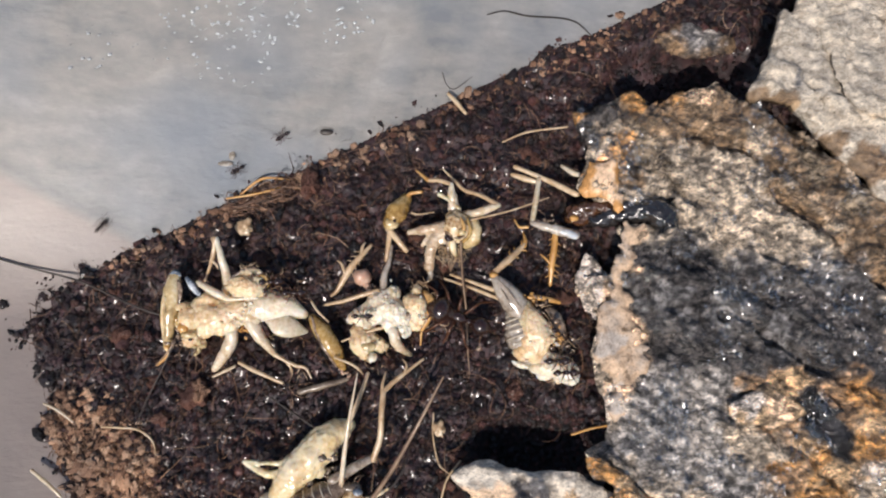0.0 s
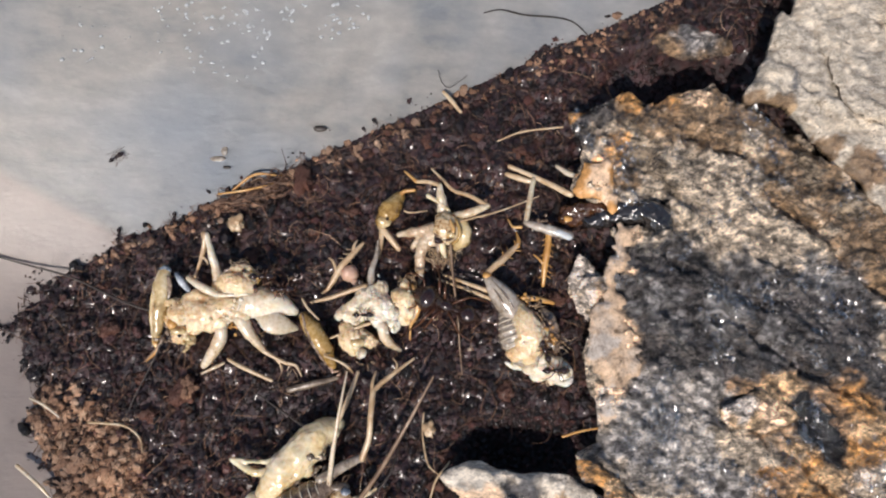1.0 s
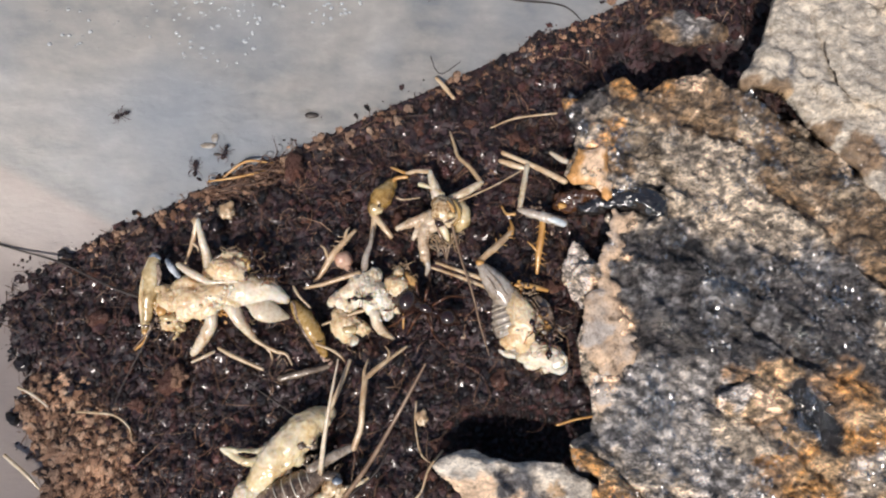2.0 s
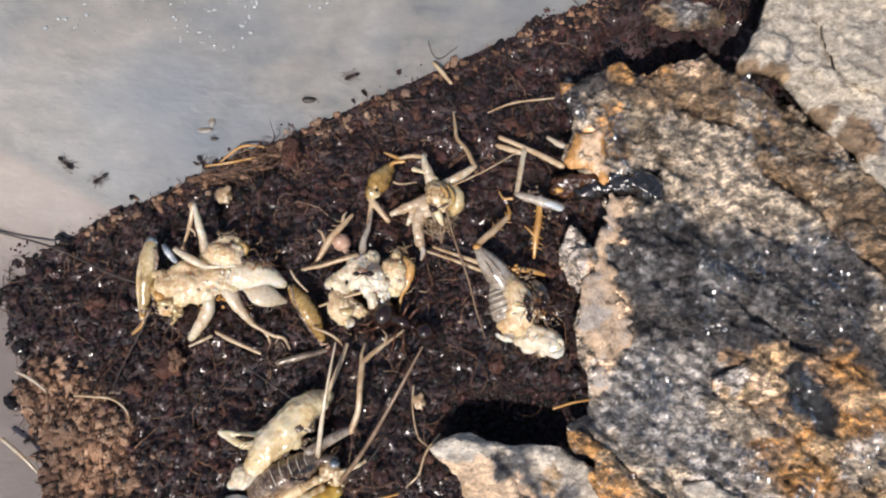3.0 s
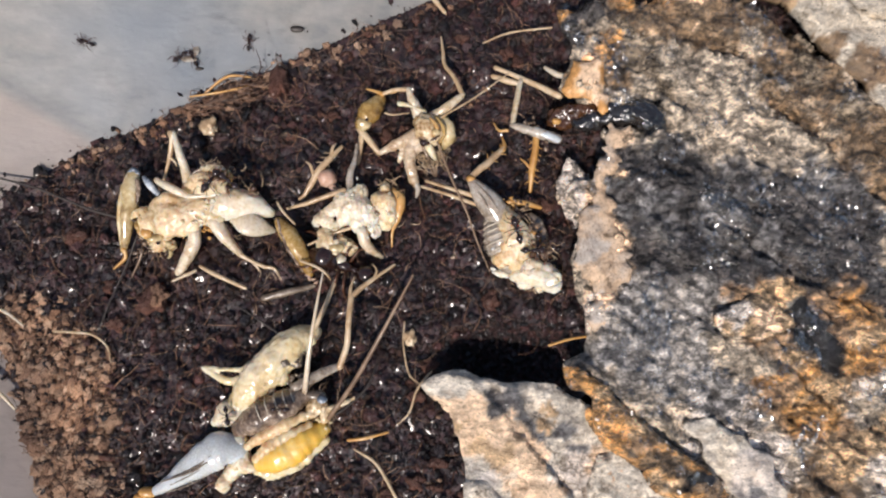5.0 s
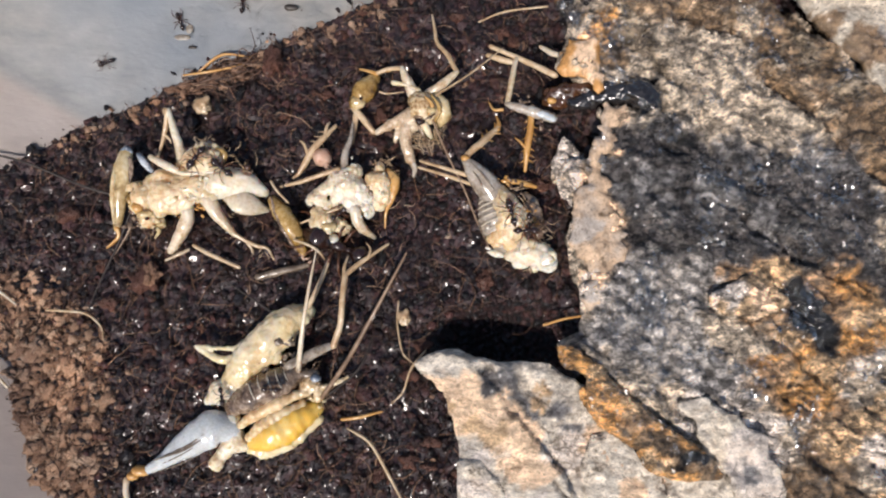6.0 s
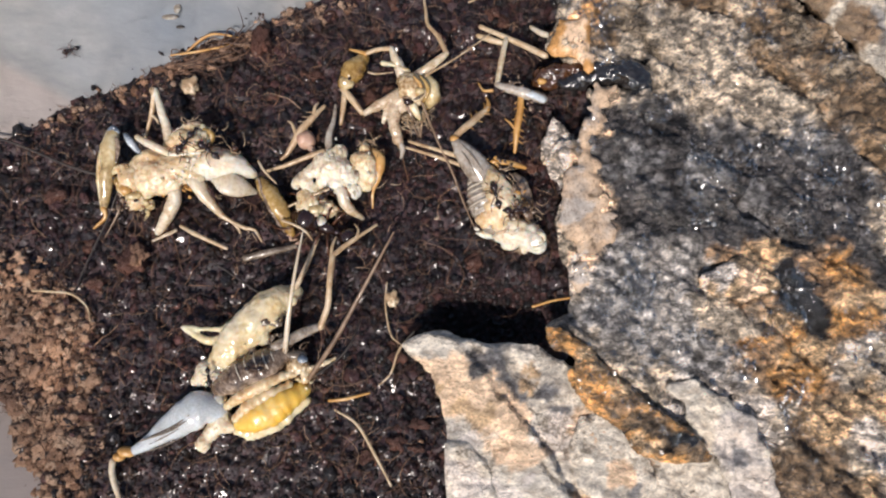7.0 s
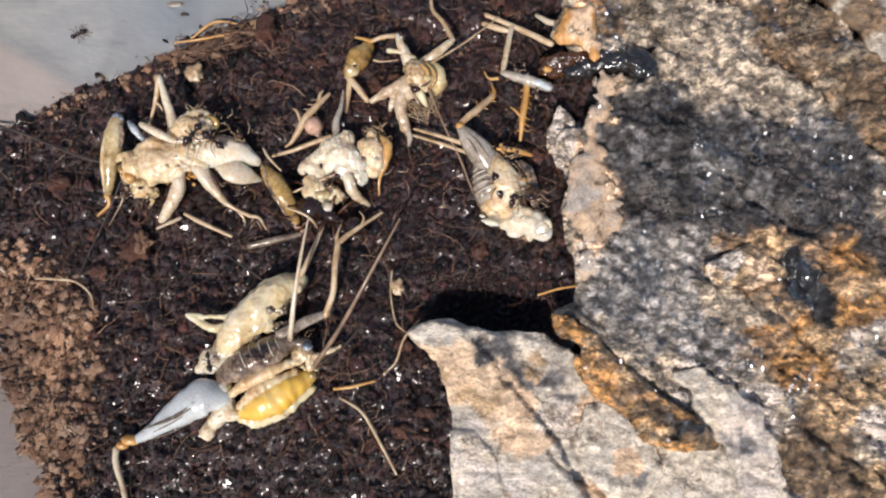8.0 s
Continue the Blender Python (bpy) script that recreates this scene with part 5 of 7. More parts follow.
def cricket_three():
    c = thing("cricket", (-2.9, 6.1, 0.0), "pale brown cricket head and legs seen face up", "cricket", "crickets")
    h = fused("head", c, HEAD, [([(-2.1, 6.1, 2.8), (-1.7, 5.2, 3.2), (-1.3, 4.6, 3)], (1.2, 1.55, 1.2)), ((-2.4, 5.1, 2.7), (0.8, 0.9, 0.9)), ((-0.5, 5.2, 2.9), (0.9, 1.1, 1.0)), ((-1.4, 6.4, 3), (1.1, 0.6, 0.7))], "mottled cream and amber head", wrinkle=0.1, freq=1.1, voxel=0.11, rounds=2)
    limb("cheek", h, AMBER, [(-0.3, 6.7, 2.9), (0.4, 5.6, 2.9), (0.5, 4.5, 2.6), (-0.1, 3.7, 2.2)], (0.5, 0.85, 0.85, 0.5), "amber translucent cheek", n=8, rough=0.15, rings=(4, 0.08))
    limb("band", h, OLIVE, [(-0.7, 6.2, 4), (-0.1, 5.2, 4.1), (-0.0, 4.3, 3.9), (-0.5, 3.6, 3.4)], (0.12, 0.22, 0.22, 0.12), n=8, rough=0.3)
    limb("band", h, RUST_LEG, [(-1.4, 6.0, 4.3), (-0.8, 5.1, 4.6), (-0.8, 4.4, 4.4), (-1.2, 4.0, 4.2)], (0.1, 0.18, 0.22, 0.1), n=8, rough=0.3)
    limb("band", h, BROWN_SKIN, [(-2.3, 6.2, 3.8), (-2.5, 5.3, 3.8), (-2.4, 4.5, 3.6)], (0.08, 0.14, 0.08), n=8, rough=0.3)
    limb("band", h, BROWN_SKIN, [(-1.5, 3.7, 3.8), (-1.0, 3.8, 4), (-0.5, 4.1, 4)], (0.08, 0.16, 0.08), n=8, rough=0.3)
    blob("mouth", h, AMBER, (-0.9, 4.4, 4.4), (0.5, 0.4, 0.35), rough=0.5)
    limb("eye", h, ANT_SHELL, [(-2.5, 3.9, 3.6), (-2.2, 3.5, 3.8), (-1.8, 3.5, 3.7)], (0.2, 0.42, 0.28), "glossy dark brown eye", n=6)
    limb("brow", h, BRISTLE, [(-2.7, 4.2, 3.6), (-2.2, 3.9, 4), (-1.6, 3.8, 3.8)], (0.1, 0.15, 0.08), n=6)
    limb("mandible", h, FLESH, [(-1.8, 3.6, 3.3), (-1.4, 2.8, 3), (-0.9, 2.2, 2)], (0.4, 0.4, 0.2), rough=0.25)
    limb("mandible", h, BROWN_SKIN, [(-2.3, 3.5, 2.9), (-1.9, 2.6, 2.6), (-1.5, 2.0, 2)], (0.18, 0.22, 0.12))
    fused("thorax", c, PALE_LEG, [([(-2.3, 5.0, 2.1), (-3.2, 4.4, 2.3), (-4.2, 4.1, 1.9)], (1.0, 1.05, 0.7)), ([(-3.2, 4.9, 2.4), (-5.0, 4.1, 2.3), (-6.9, 3.4, 1.7)], (0.85, 0.62, 0.34)), ([(-3.5, 4.0, 2.2), (-3.8, 2.1, 2.2), (-3.5, 0.4, 1.9), (-3.2, -0.3, 1.6)], (0.8, 0.75, 0.6, 0.4)), ([(-4.6, 3.3, 1.8), (-5.0, 2.4, 1.4)], (0.36, 0.26)), ([(-2.2, 6.3, 2.2), (-2.8, 7.6, 2.6), (-3.2, 8.6, 3)], (0.85, 0.7, 0.5)), ((-2.9, 3.6, 2.4), (0.8, 0.7, 0.6))], "cream thorax with leg stumps", wrinkle=0.12, freq=1.25, voxel=0.12, rounds=2)
    tatters(c, [(-1.4, 3.1, 2.2), (-2.0, 2.5, 2), (-0.8, 2.5, 2), (-2.3, 3.8, 2.8)], 16, 0.24, BROWN_SKIN, seed=15, spread=0.6)
    hairs(c, [(-2.0, 2.9, 1.8), (-1.1, 2.9, 1.8), (-1.4, 2.3, 1.6), (-0.5, 3.1, 2), (-2.3, 2.3, 1.6)], 70, 1.5, LEG, 12)
    limb("foot", c, GLASSY, [(-3.3, -0.1, 1.8), (-3.0, -0.7, 1.4), (-3.2, -1.4, 0.8)], (0.55, 0.5, 0.25))
    f = limb("upper_leg", c, CLEAR_LEG, [(-2.8, 7.6, 2.6), (-3.3, 8.5, 3.2), (-3.7, 9.7, 3.4)], (0.5, 0.48, 0.3), seg=12, rough=0.14)
    t = limb("tibia", f, LEG, [(-3.7, 9.7, 3.4), (-5.1, 9.9, 3), (-6.5, 9.7, 2.6)], (0.4, 0.36, 0.34))
    limb("tarsus", t, RUST_LEG, [(-6.5, 9.7, 2.6), (-7.4, 10.2, 2.2), (-8.4, 10.8, 1.6)], (0.36, 0.28, 0.14))
    f2 = limb("upper_leg", c, CLEAR_LEG, [(-1.2, 6.9, 2.6), (0.4, 7.6, 3.2), (2.2, 8.9, 3.4)], (0.5, 0.52, 0.3), seg=12, rough=0.14)
    t2 = limb("shin", f2, LEG, [(2.2, 8.9, 3.4), (1.7, 11.1, 3), (0.9, 13.1, 2.4), (1.0, 14.9, 2), (1.1, 16.9, 1.6)], (0.42, 0.38, 0.34, 0.26, 0.14))
    limb("palp", h, FLESH, [(-2.0, 7.3, 3), (-3.4, 7.9, 3.2), (-4.7, 8.3, 3)], (0.26, 0.2, 0.3))
    limb("antenna", h, LEG, [(-0.3, 6.3, 3.6), (3.6, 8.7, 3.2), (7.5, 11.8, 2.4)], (0.12, 0.1, 0.06))
    limb("antenna", h, BRISTLE, [(-0.7, 3.6, 3.4), (0.7, -0.2, 2.8), (2.2, -3.6, 2), (3.3, -6.8, 1.2), (4.5, -9.9, 0.9)], (0.13, 0.13, 0.12, 0.1, 0.06))
    for k, q in enumerate([(-1.9, 2.3, 1.6), (-1.3, 2.2, 1.4), (-0.8, 2.3, 1.6), (-1.5, 2.9, 1.8)]):
        limb("bristle", c, BRISTLE, [q, (q[0] + 0.8 - 0.5 * k, q[1] - 1.6, 0.5)], (0.14, 0.05))
    return c, t2


def olive_abdomen():
    c = thing("insect_remains", (-7.9, 8.6, 0), "olive detached cricket abdomen with a white end", "insect remains")
    limb("abdomen", c, OLIVE, [(-8.8, 6.6, 2), (-7.9, 7.7, 2.3), (-6.9, 9.4, 1.8)], (0.85, 1.25, 0.75), seg=18, n=10, rough=0.14, rings=(5, 0.05))
    blob("tip", c, AMBER, (-8.7, 6.3, 2.6), (0.8, 0.8, 0.7), "pale end with a black dot", rough=0.4)
    blob("dot", c, ANT_SHELL, (-8.1, 6.3, 3.5), (0.2, 0.18, 0.16))
    limb("cercus", c, LEG, [(-9.0, 6.0, 1.8), (-8.0, 4.7, 2), (-6.9, 3.4, 1.6)], (0.4, 0.38, 0.3))
    limb("cercus", c, LEG, [(-8.8, 5.6, 1.6), (-9.0, 3.9, 1.4), (-9.3, 2.5, 0.8)], (0.35, 0.3, 0.25))
    limb("bristle", c, LEG, [(-6.2, 7.6, 2.4), (-5.4, 7.4, 2.4), (-3.6, 7.7, 2.2)], (0.12, 0.1, 0.06))
    limb("bristle", c, RUST_LEG, [(-6.8, 9.4, 2.2), (-6.3, 9.9, 2.4), (-5.1, 10.0, 2.6)], (0.3, 0.24, 0.2))
    return c


def cricket_four():
    c = thing("cricket", (8.3, -7.1, 0), "pale gnawed dead cricket beside the bark edge", "cricket", "crickets")
    f = limb("hind_leg", c, GLASSY, [(3.2, -0.3, 3.2), (4.1, -1.4, 3.2), (5.3, -2.9, 3), (6.6, -4.4, 2.5)], (0.5, 1.05, 1.45, 1.3), "grey translucent hind thigh", flat=0.8, seg=18, n=8, rough=0.12)
    limb("stripe", f, DARK_SKIN, [(3.5, -1.2, 3.8), (4.4, -2.6, 4.2), (5.2, -4.1, 3.9)], (0.05, 0.09, 0.05), "dark muscle stripe", n=8, rough=0.3)
    limb("stripe", f, DARK_SKIN, [(3.7, -0.7, 3.8), (5.0, -2.4, 4.3), (6.1, -3.9, 4)], (0.05, 0.09, 0.05), "dark muscle stripe", n=8, rough=0.3)
    blob("knee", f, RUST_LEG, (3.1, -0.1, 3.3), (0.5, 0.42, 0.4), "orange-brown knee", rough=0.4)
    t = limb("tibia", f, LEG, [(3.0, 0.0, 3), (3.9, 0.9, 3.1), (5.0, 1.9, 2.8), (6.8, 3.8, 2)], (0.5, 0.56, 0.6, 0.44))
    spines(t, [(4.5, 1.4, 3), (6.8, 3.6, 2.2)], 6, 0.9, RUST_LEG)
    limb("tarsus", t, RUST_LEG, [(6.7, 3.6, 2), (6.9, 4.4, 1.8), (6.7, 5.4, 1.4)], (0.5, 0.36, 0.12))
    pts = [(5.5, -4.2, 1.9), (5.9, -5.5, 2.1), (6.4, -7.0, 2.1), (7.0, -8.7, 1.8)]
    a = limb("abdomen", c, GLASSY, pts, (1.1, 1.6, 1.8, 1.3), "grey ringed abdomen", seg=22, n=10, rough=0.08, rings=(8, 0.08))
    ribs(a, pts, (1.1, 1.6, 1.8, 1.3), 7, RIB, 1.0, 0.09)
    fused("flesh", c, FLESH, [([(6.8, -3.7, 2.9), (7.2, -5.1, 3.2), (7.8, -6.4, 3.2), (8.0, -7.8, 2.8)], (0.88, 1.4, 1.6, 1.5)), ((7.1, -8.1, 3.2), (1.5, 1.2, 0.88)), ((6.3, -8.4, 2.6), (1.1, 1.1, 0.88)), ((9.0, -6.6, 3), (1.1, 1.2, 0.88)), ((7.8, -9.1, 2.6), (1.1, 0.8, 0.8)), ((6.9, -7.3, 3.6), (0.88, 0.8, 0.69))], "cream gnawed flesh", wrinkle=0.15, freq=1.2, voxel=0.12, rounds=2)
    fused("tissue", c, WHITE, [([(7.9, -10.2, 1.8), (9.1, -10.1, 2.2), (10.7, -10.3, 2)], (0.83, 1.2, 1.1)), ((9.3, -9.3, 2.6), (1.4, 0.94, 0.83)), ((11.6, -10.7, 2), (1.3, 1.3, 1.2)), ((8.8, -11.0, 1.3), (0.94, 0.59, 0.59)), ((10.4, -11.3, 1.2), (0.47, 0.59, 0.59)), ((10.9, -9.5, 2.2), (0.83, 0.71, 0.71))], "white jelly-like tissue", wrinkle=0.08, freq=1.1, voxel=0.12, rounds=5)
    rx, ry, rz = (11.6, -10.9, 3)
    limb("tail_ring", c, WHITE, [(rx + 0.78 * math.cos(k * 0.7), ry + 0.78 * math.sin(k * 0.7), rz - 0.25 + 0.2 * math.sin(k * 1.9)) for k in range(10)], [0.16, 0.3, 0.34, 0.22, 0.16, 0.2, 0.3, 0.26, 0.16, 0.16], "white hollow tail ring", n=4, rounded=False, rough=0.2)
    blob("droplet", c, AMBER, (11.7, -10.8, 2.8), (0.6, 0.6, 0.35), "wet droplet in the ring", rough=0.1)
    limb("wing", c, BROWN_SKIN, [(9.8, -4.7, 2.4), (10.5, -6.0, 2.3), (10.9, -8.1, 1.7)], (0.5, 0.85, 0.5), "brown folded wing", flat=0.5, seg=14, n=8, rough=0.2)
    limb("wing", c, DARK_SKIN, [(9.5, -3.8, 2.2), (10.3, -4.9, 2.3), (11.0, -6.8, 1.7)], (0.4, 0.7, 0.4), "dark folded wing", flat=0.4, seg=14, n=8, rough=0.2)
    blob("torn_skin", c, WHITE, (6.4, -9.8, 1.2), (0.9, 0.5, 0.3), "white torn skin", rough=0.8, freq=1.2)
    tatters(c, [(8.3, -3.9, 3.5), (8.0, -4.8, 3.8), (8.8, -5.7, 3.7), (9.7, -6.8, 3.3), (10.4, -7.8, 2.9), (8.5, -3.1, 3.2)], 44, 0.34, BROWN_SKIN, "gut", 17, 0.55)
    tatters(c, [(7.5, -2.7, 3), (10.2, -7.2, 3.1), (9.3, -6.2, 3.5)], 26, 0.34, RUST_LEG, "rusty_gut", 19, 0.5)
    tatters(c, [(7.3, -7.4, 4.2), (6.5, -8.7, 3.2), (9.2, -9.8, 3.2), (8.4, -8.6, 3.7)], 24, 0.26, WHITE, "torn_skin", 23, 0.7)
    hairs(c, [(8.5, -3.6, 3.5), (10.7, -7.1, 2.5), (7.3, -10.8, 1.2), (11.6, -9.3, 1.5), (9.4, -11.2, 1.2)], 36, 1.3, LEG, 15)
    limb("leg", c, RUST_LEG, [(7.1, -2.5, 3), (8.8, -2.6, 2.8), (10.6, -2.9, 2.2)], (0.36, 0.5, 0.36), rough=0.3)
    limb("leg", c, LEG, [(4.0, -1.9, 2.6), (1.2, -0.8, 2.2), (-1.7, 0.4, 1.4)], (0.42, 0.34, 0.24))
    limb("leg", c, LEG, [(4.2, -2.7, 2.2), (1.0, -1.3, 1.6), (-2.4, -0.0, 1)], (0.34, 0.28, 0.2))
    return c


def spiny_shin():
    c = thing("insect_remains", (10.3, 6.0, 0), "orange spiny cricket shin with a grey thigh", "insect remains")
    t = limb("tibia", c, RUST_LEG, [(10.3, 5.5, 2.6), (10.2, 3.6, 2.3), (9.9, 1.6, 1.8), (9.7, -0.7, 1)], (0.42, 0.6, 0.56, 0.3))
    spines(t, [(10.3, 4.6, 2.5), (9.8, -0.1, 1.4)], 12, 0.9, RUST_LEG)
    limb("spur", t, RUST_LEG, [(9.8, 1.4, 1.8), (9.2, 2.1, 2), (8.6, 2.7, 1.8)], (0.16, 0.14, 0.06))
    limb("femur", c, GLASSY, [(7.7, 6.2, 2.6), (9.2, 5.6, 2.7), (11.0, 5.1, 2.6), (12.7, 4.7, 2.3)], (0.34, 0.5, 0.62, 0.5), seg=14, n=8, rough=0.25)
    limb("sheath", c, BLUE_WHITE, [(10.4, 5.2, 3), (11.6, 4.8, 3), (12.6, 4.5, 2.7)], (0.3, 0.42, 0.4), "bluish torn sheath", flat=0.6, rough=0.3, n=8)
    limb("shank", c, CLEAR_LEG, [(8.7, 11.4, 2.4), (8.2, 8.8, 2.8), (7.7, 6.3, 2.6)], (0.44, 0.5, 0.46))
    limb("shank", c, LEG, [(6.0, 13.1, 2), (9.3, 11.5, 2.2), (12.9, 9.4, 2.8)], (0.4, 0.46, 0.56))
    limb("shank", c, LEG, [(5.7, 12.3, 1.6), (7.2, 11.7, 1.8), (8.6, 11.2, 2)], (0.4, 0.56, 0.4))
    limb("shank", c, PALE_LEG, [(11.5, 13.1, 2), (12.7, 12.0, 2.6), (13.8, 11.4, 3.2)], (0.3, 0.5, 0.3))
    limb("tarsus", c, RUST_LEG, [(5.8, 7.0, 1.2), (6.3, 6.0, 1.6), (7.2, 5.9, 1.8)], (0.14, 0.22, 0.3))
    tatters(c, [(9.8, 6.1, 2.8), (8.9, 6.2, 2.7), (10.6, 4.3, 2.7)], 18, 0.26, BROWN_SKIN, seed=29, spread=0.5)
    return c


def cricket_five():
    c = thing("cricket", (-17.5, -26.0, 0.0), "large cream and yellow dead cricket split open on soil", "cricket", "crickets")
    a = fused("thorax", c, CREAMY, [([(-20.6, -23.3, 2.4), (-19.0, -21.2, 2.6), (-17.0, -19.0, 2.6), (-15.0, -17.1, 2.2), (-13.3, -16.1, 1.6)], (1.3, 1.8, 1.9, 1.6, 0.8)), ((-17.5, -20.7, 3), (1.3, 1.2, 1.0)), ((-15.5, -19.1, 2.9), (1.2, 1.0, 0.9)), ([(-19.8, -21.0, 2.6), (-22.0, -21.2, 2.4), (-24.5, -20.0, 2.2)], (0.55, 0.42, 0.28)), ([(-18.7, -19.8, 2.8), (-21.3, -20.1, 2.6), (-24.7, -19.9, 2.2)], (0.4, 0.27, 0.2)), ((-16.4, -21.0, 2.4), (0.9, 0.8, 0.8)), ((-13.9, -17.1, 2.2), (1.0, 0.7, 0.7))], "glossy cream thorax", wrinkle=0.11, freq=1.0, voxel=0.14, rounds=2)
    for q, size in (((-15.9, -19.6, 4), (0.5, 0.35, 0.25)), ((-14.8, -19.5, 3.4), (0.7, 0.4, 0.3))):
        blob("stain", a, DARK_SKIN, q, size, rough=1.0, freq=2.2)
    limb("split", a, RUST_LEG, [(-20.0, -21.1, 3.6), (-18.9, -19.9, 3.9), (-17.4, -18.7, 3.9), (-15.7, -17.5, 3.5)], (0.08, 0.16, 0.16, 0.08), "amber seam along the thorax", n=8, rough=0.4)
    fused("neck", c, WHITE, [((-21.9, -24.4, 2.2), (1.4, 1.3, 1.3)), ((-20.9, -23.7, 2.4), (1.1, 1, 1)), ((-22.7, -25.2, 1.8), (0.92, 0.69, 0.8)), ((-20.3, -29.6, 1.6), (1.5, 0.92, 1)), ((-22.2, -31.4, 1.3), (0.8, 1, 0.92)), ([(-20.7, -27.2, 2), (-20.5, -29.3, 1.8), (-21.8, -30.7, 1.3)], (1, 1, 0.69))], "white neck tissue", wrinkle=0.13, freq=1.2, voxel=0.13, rounds=2)
    pts = [(-20.4, -25.8, 2.2), (-18.1, -24.7, 2.7), (-16.0, -23.7, 2.8), (-14.0, -22.7, 2.4)]
    b = limb("abdomen", c, BROWN_SKIN, pts, (1.1, 1.7, 1.65, 1.0), "dark brown banded abdomen", seg=24, n=10, rough=0.12, freq=0.9, rings=(9, 0.05))
    ribs(b, [(-19.8, -25.6, 2.2), *pts[1:3], (-14.3, -22.9, 2.5)], (1.2, 1.73, 1.7, 1.1), 7, RIB, 0.9, 0.075)
    limb("belly", c, YELLOW, [(-18.1, -29.4, 1.8), (-16.2, -28.6, 2.3), (-14.2, -27.3, 2.3), (-12.2, -26.0, 1.7)], (1.0, 1.6, 1.6, 0.9), "yellow banded belly", seg=22, n=12, rough=0.12, rings=(8, 0.055))
    limb("side_band", c, FLESH, [(-19.6, -27.7, 2.5), (-17.5, -26.5, 3.3), (-15.4, -25.5, 3.5), (-13.3, -24.5, 2.9)], (0.45, 0.68, 0.64, 0.45), "pale segmented side band", seg=16, n=12, rough=0.25, rings=(9, 0.16))
    limb("side_band", c, FLESH, [(-18.7, -28.9, 2.4), (-17.1, -27.7, 3.1), (-15.4, -26.7, 3.3), (-13.4, -25.6, 2.8)], (0.5, 0.7, 0.65, 0.45), "cream segmented side band", seg=16, n=12, rough=0.2, rings=(9, 0.2))
    limb("side_band", c, CREAMY, [(-18.6, -30.1, 1.3), (-16.8, -30.1, 1.4), (-14.3, -28.9, 1.3), (-11.9, -27.1, 1)], (0.7, 0.9, 0.9, 0.5), "cream lower edge", seg=16, n=12, rough=0.3, rings=(8, 0.15))
    fused("tail", c, HEAD, [((-12.6, -23.6, 2.7), (1.0, 0.9, 0.8)), ((-13.3, -24.5, 2.9), (0.9, 0.6, 0.6)), ((-11.8, -24.7, 2.2), (0.6, 0.8, 0.6)), ([(-11.4, -24.0, 2.4), (-10.0, -23.4, 2.3), (-9.0, -22.9, 2)], (0.32, 0.3, 0.22))], "brownish tail end", wrinkle=0.14, freq=1.3, voxel=0.12, rounds=2)
    blob("eye_spot", c, STEEL, (-12.1, -23.1, 3.3), (0.55, 0.45, 0.35), "glossy grey spot", rough=0.3)
    blob("tail_plate", c, DARK_SKIN, (-13.2, -22.7, 2.8), (1.0, 0.6, 0.6), rough=0.6)
    f = limb("hind_leg", c, BLUE_WHITE, [(-20.7, -28.1, 2.4), (-22.4, -28.1, 2.7), (-24.8, -29.5, 2.2), (-27.7, -31.4, 1.6), (-29.4, -32.3, 1.2)], (1.2, 1.85, 1.5, 0.75, 0.4), "bluish white translucent hind thigh", flat=0.7, seg=22, n=10, rough=0.1, freq=0.7)
    for line, thick in (([(-22.8, -28.6, 4), (-24.5, -29.7, 3.4), (-27.1, -30.7, 2.4)], 0.1), ([(-23.1, -29.2, 3.9), (-25.0, -30.2, 3.3), (-28.3, -31.2, 2.1)], 0.12), ([(-24.0, -30.0, 3.4), (-25.9, -30.9, 2.7), (-27.9, -31.7, 2)], 0.08), ([(-23.5, -30.7, 3.1), (-25.6, -31.6, 2.5), (-27.9, -32.3, 1.8)], 0.07)):
        limb("vein", f, DARK_SKIN, line, [thick * 0.4, thick, thick * 0.5], n=8, flat=0.4, rough=0.5, freq=2.0)
    blob("knee", f, RUST_LEG, (-30.2, -32.3, 1.2), (0.9, 0.6, 0.5), "orange-brown knee", rough=0.5)
    blob("knee", f, RUST_LEG, (-30.8, -32.8, 1.1), (0.6, 0.5, 0.5), "orange-brown knee", rough=0.5)
    limb("tibia", f, PALE_LEG, [(-31.3, -33.2, 1.2), (-31.2, -34.6, 1.2), (-30.4, -37.0, 1), (-29.8, -39.4, 0.8)], (0.5, 0.46, 0.42, 0.36))
    hairs(c, [(-12.8, -23.0, 3), (-11.4, -24.0, 2.5), (-13.9, -21.6, 3), (-15.0, -29.6, 1.4), (-17.5, -31.0, 1), (-24.2, -28.1, 2), (-17.1, -22.6, 2.8), (-18.6, -23.7, 2.6), (-11.4, -25.7, 2)], 80, 1.4, BRISTLE, 21)
    tatters(c, [(-19.6, -24.4, 2.6), (-18.5, -23.0, 2.8), (-16.8, -22.1, 2.8), (-15.1, -21.3, 2.6), (-14.0, -20.8, 2.4)], 60, 0.34, DARK_SKIN, "dark_skin", 31, 0.55)
    tatters(c, [(-18.9, -23.3, 2.8), (-20.2, -27.2, 2.4), (-19.5, -28.6, 2.3), (-11.7, -25.4, 2.4)], 34, 0.3, AMBER, "torn_skin", 33, 0.6)
    limb("leg", c, GLASSY, [(-14.9, -21.9, 3.2), (-12.5, -20.6, 2.8), (-10.7, -19.7, 2.2)], (0.7, 0.8, 0.6), seg=10)
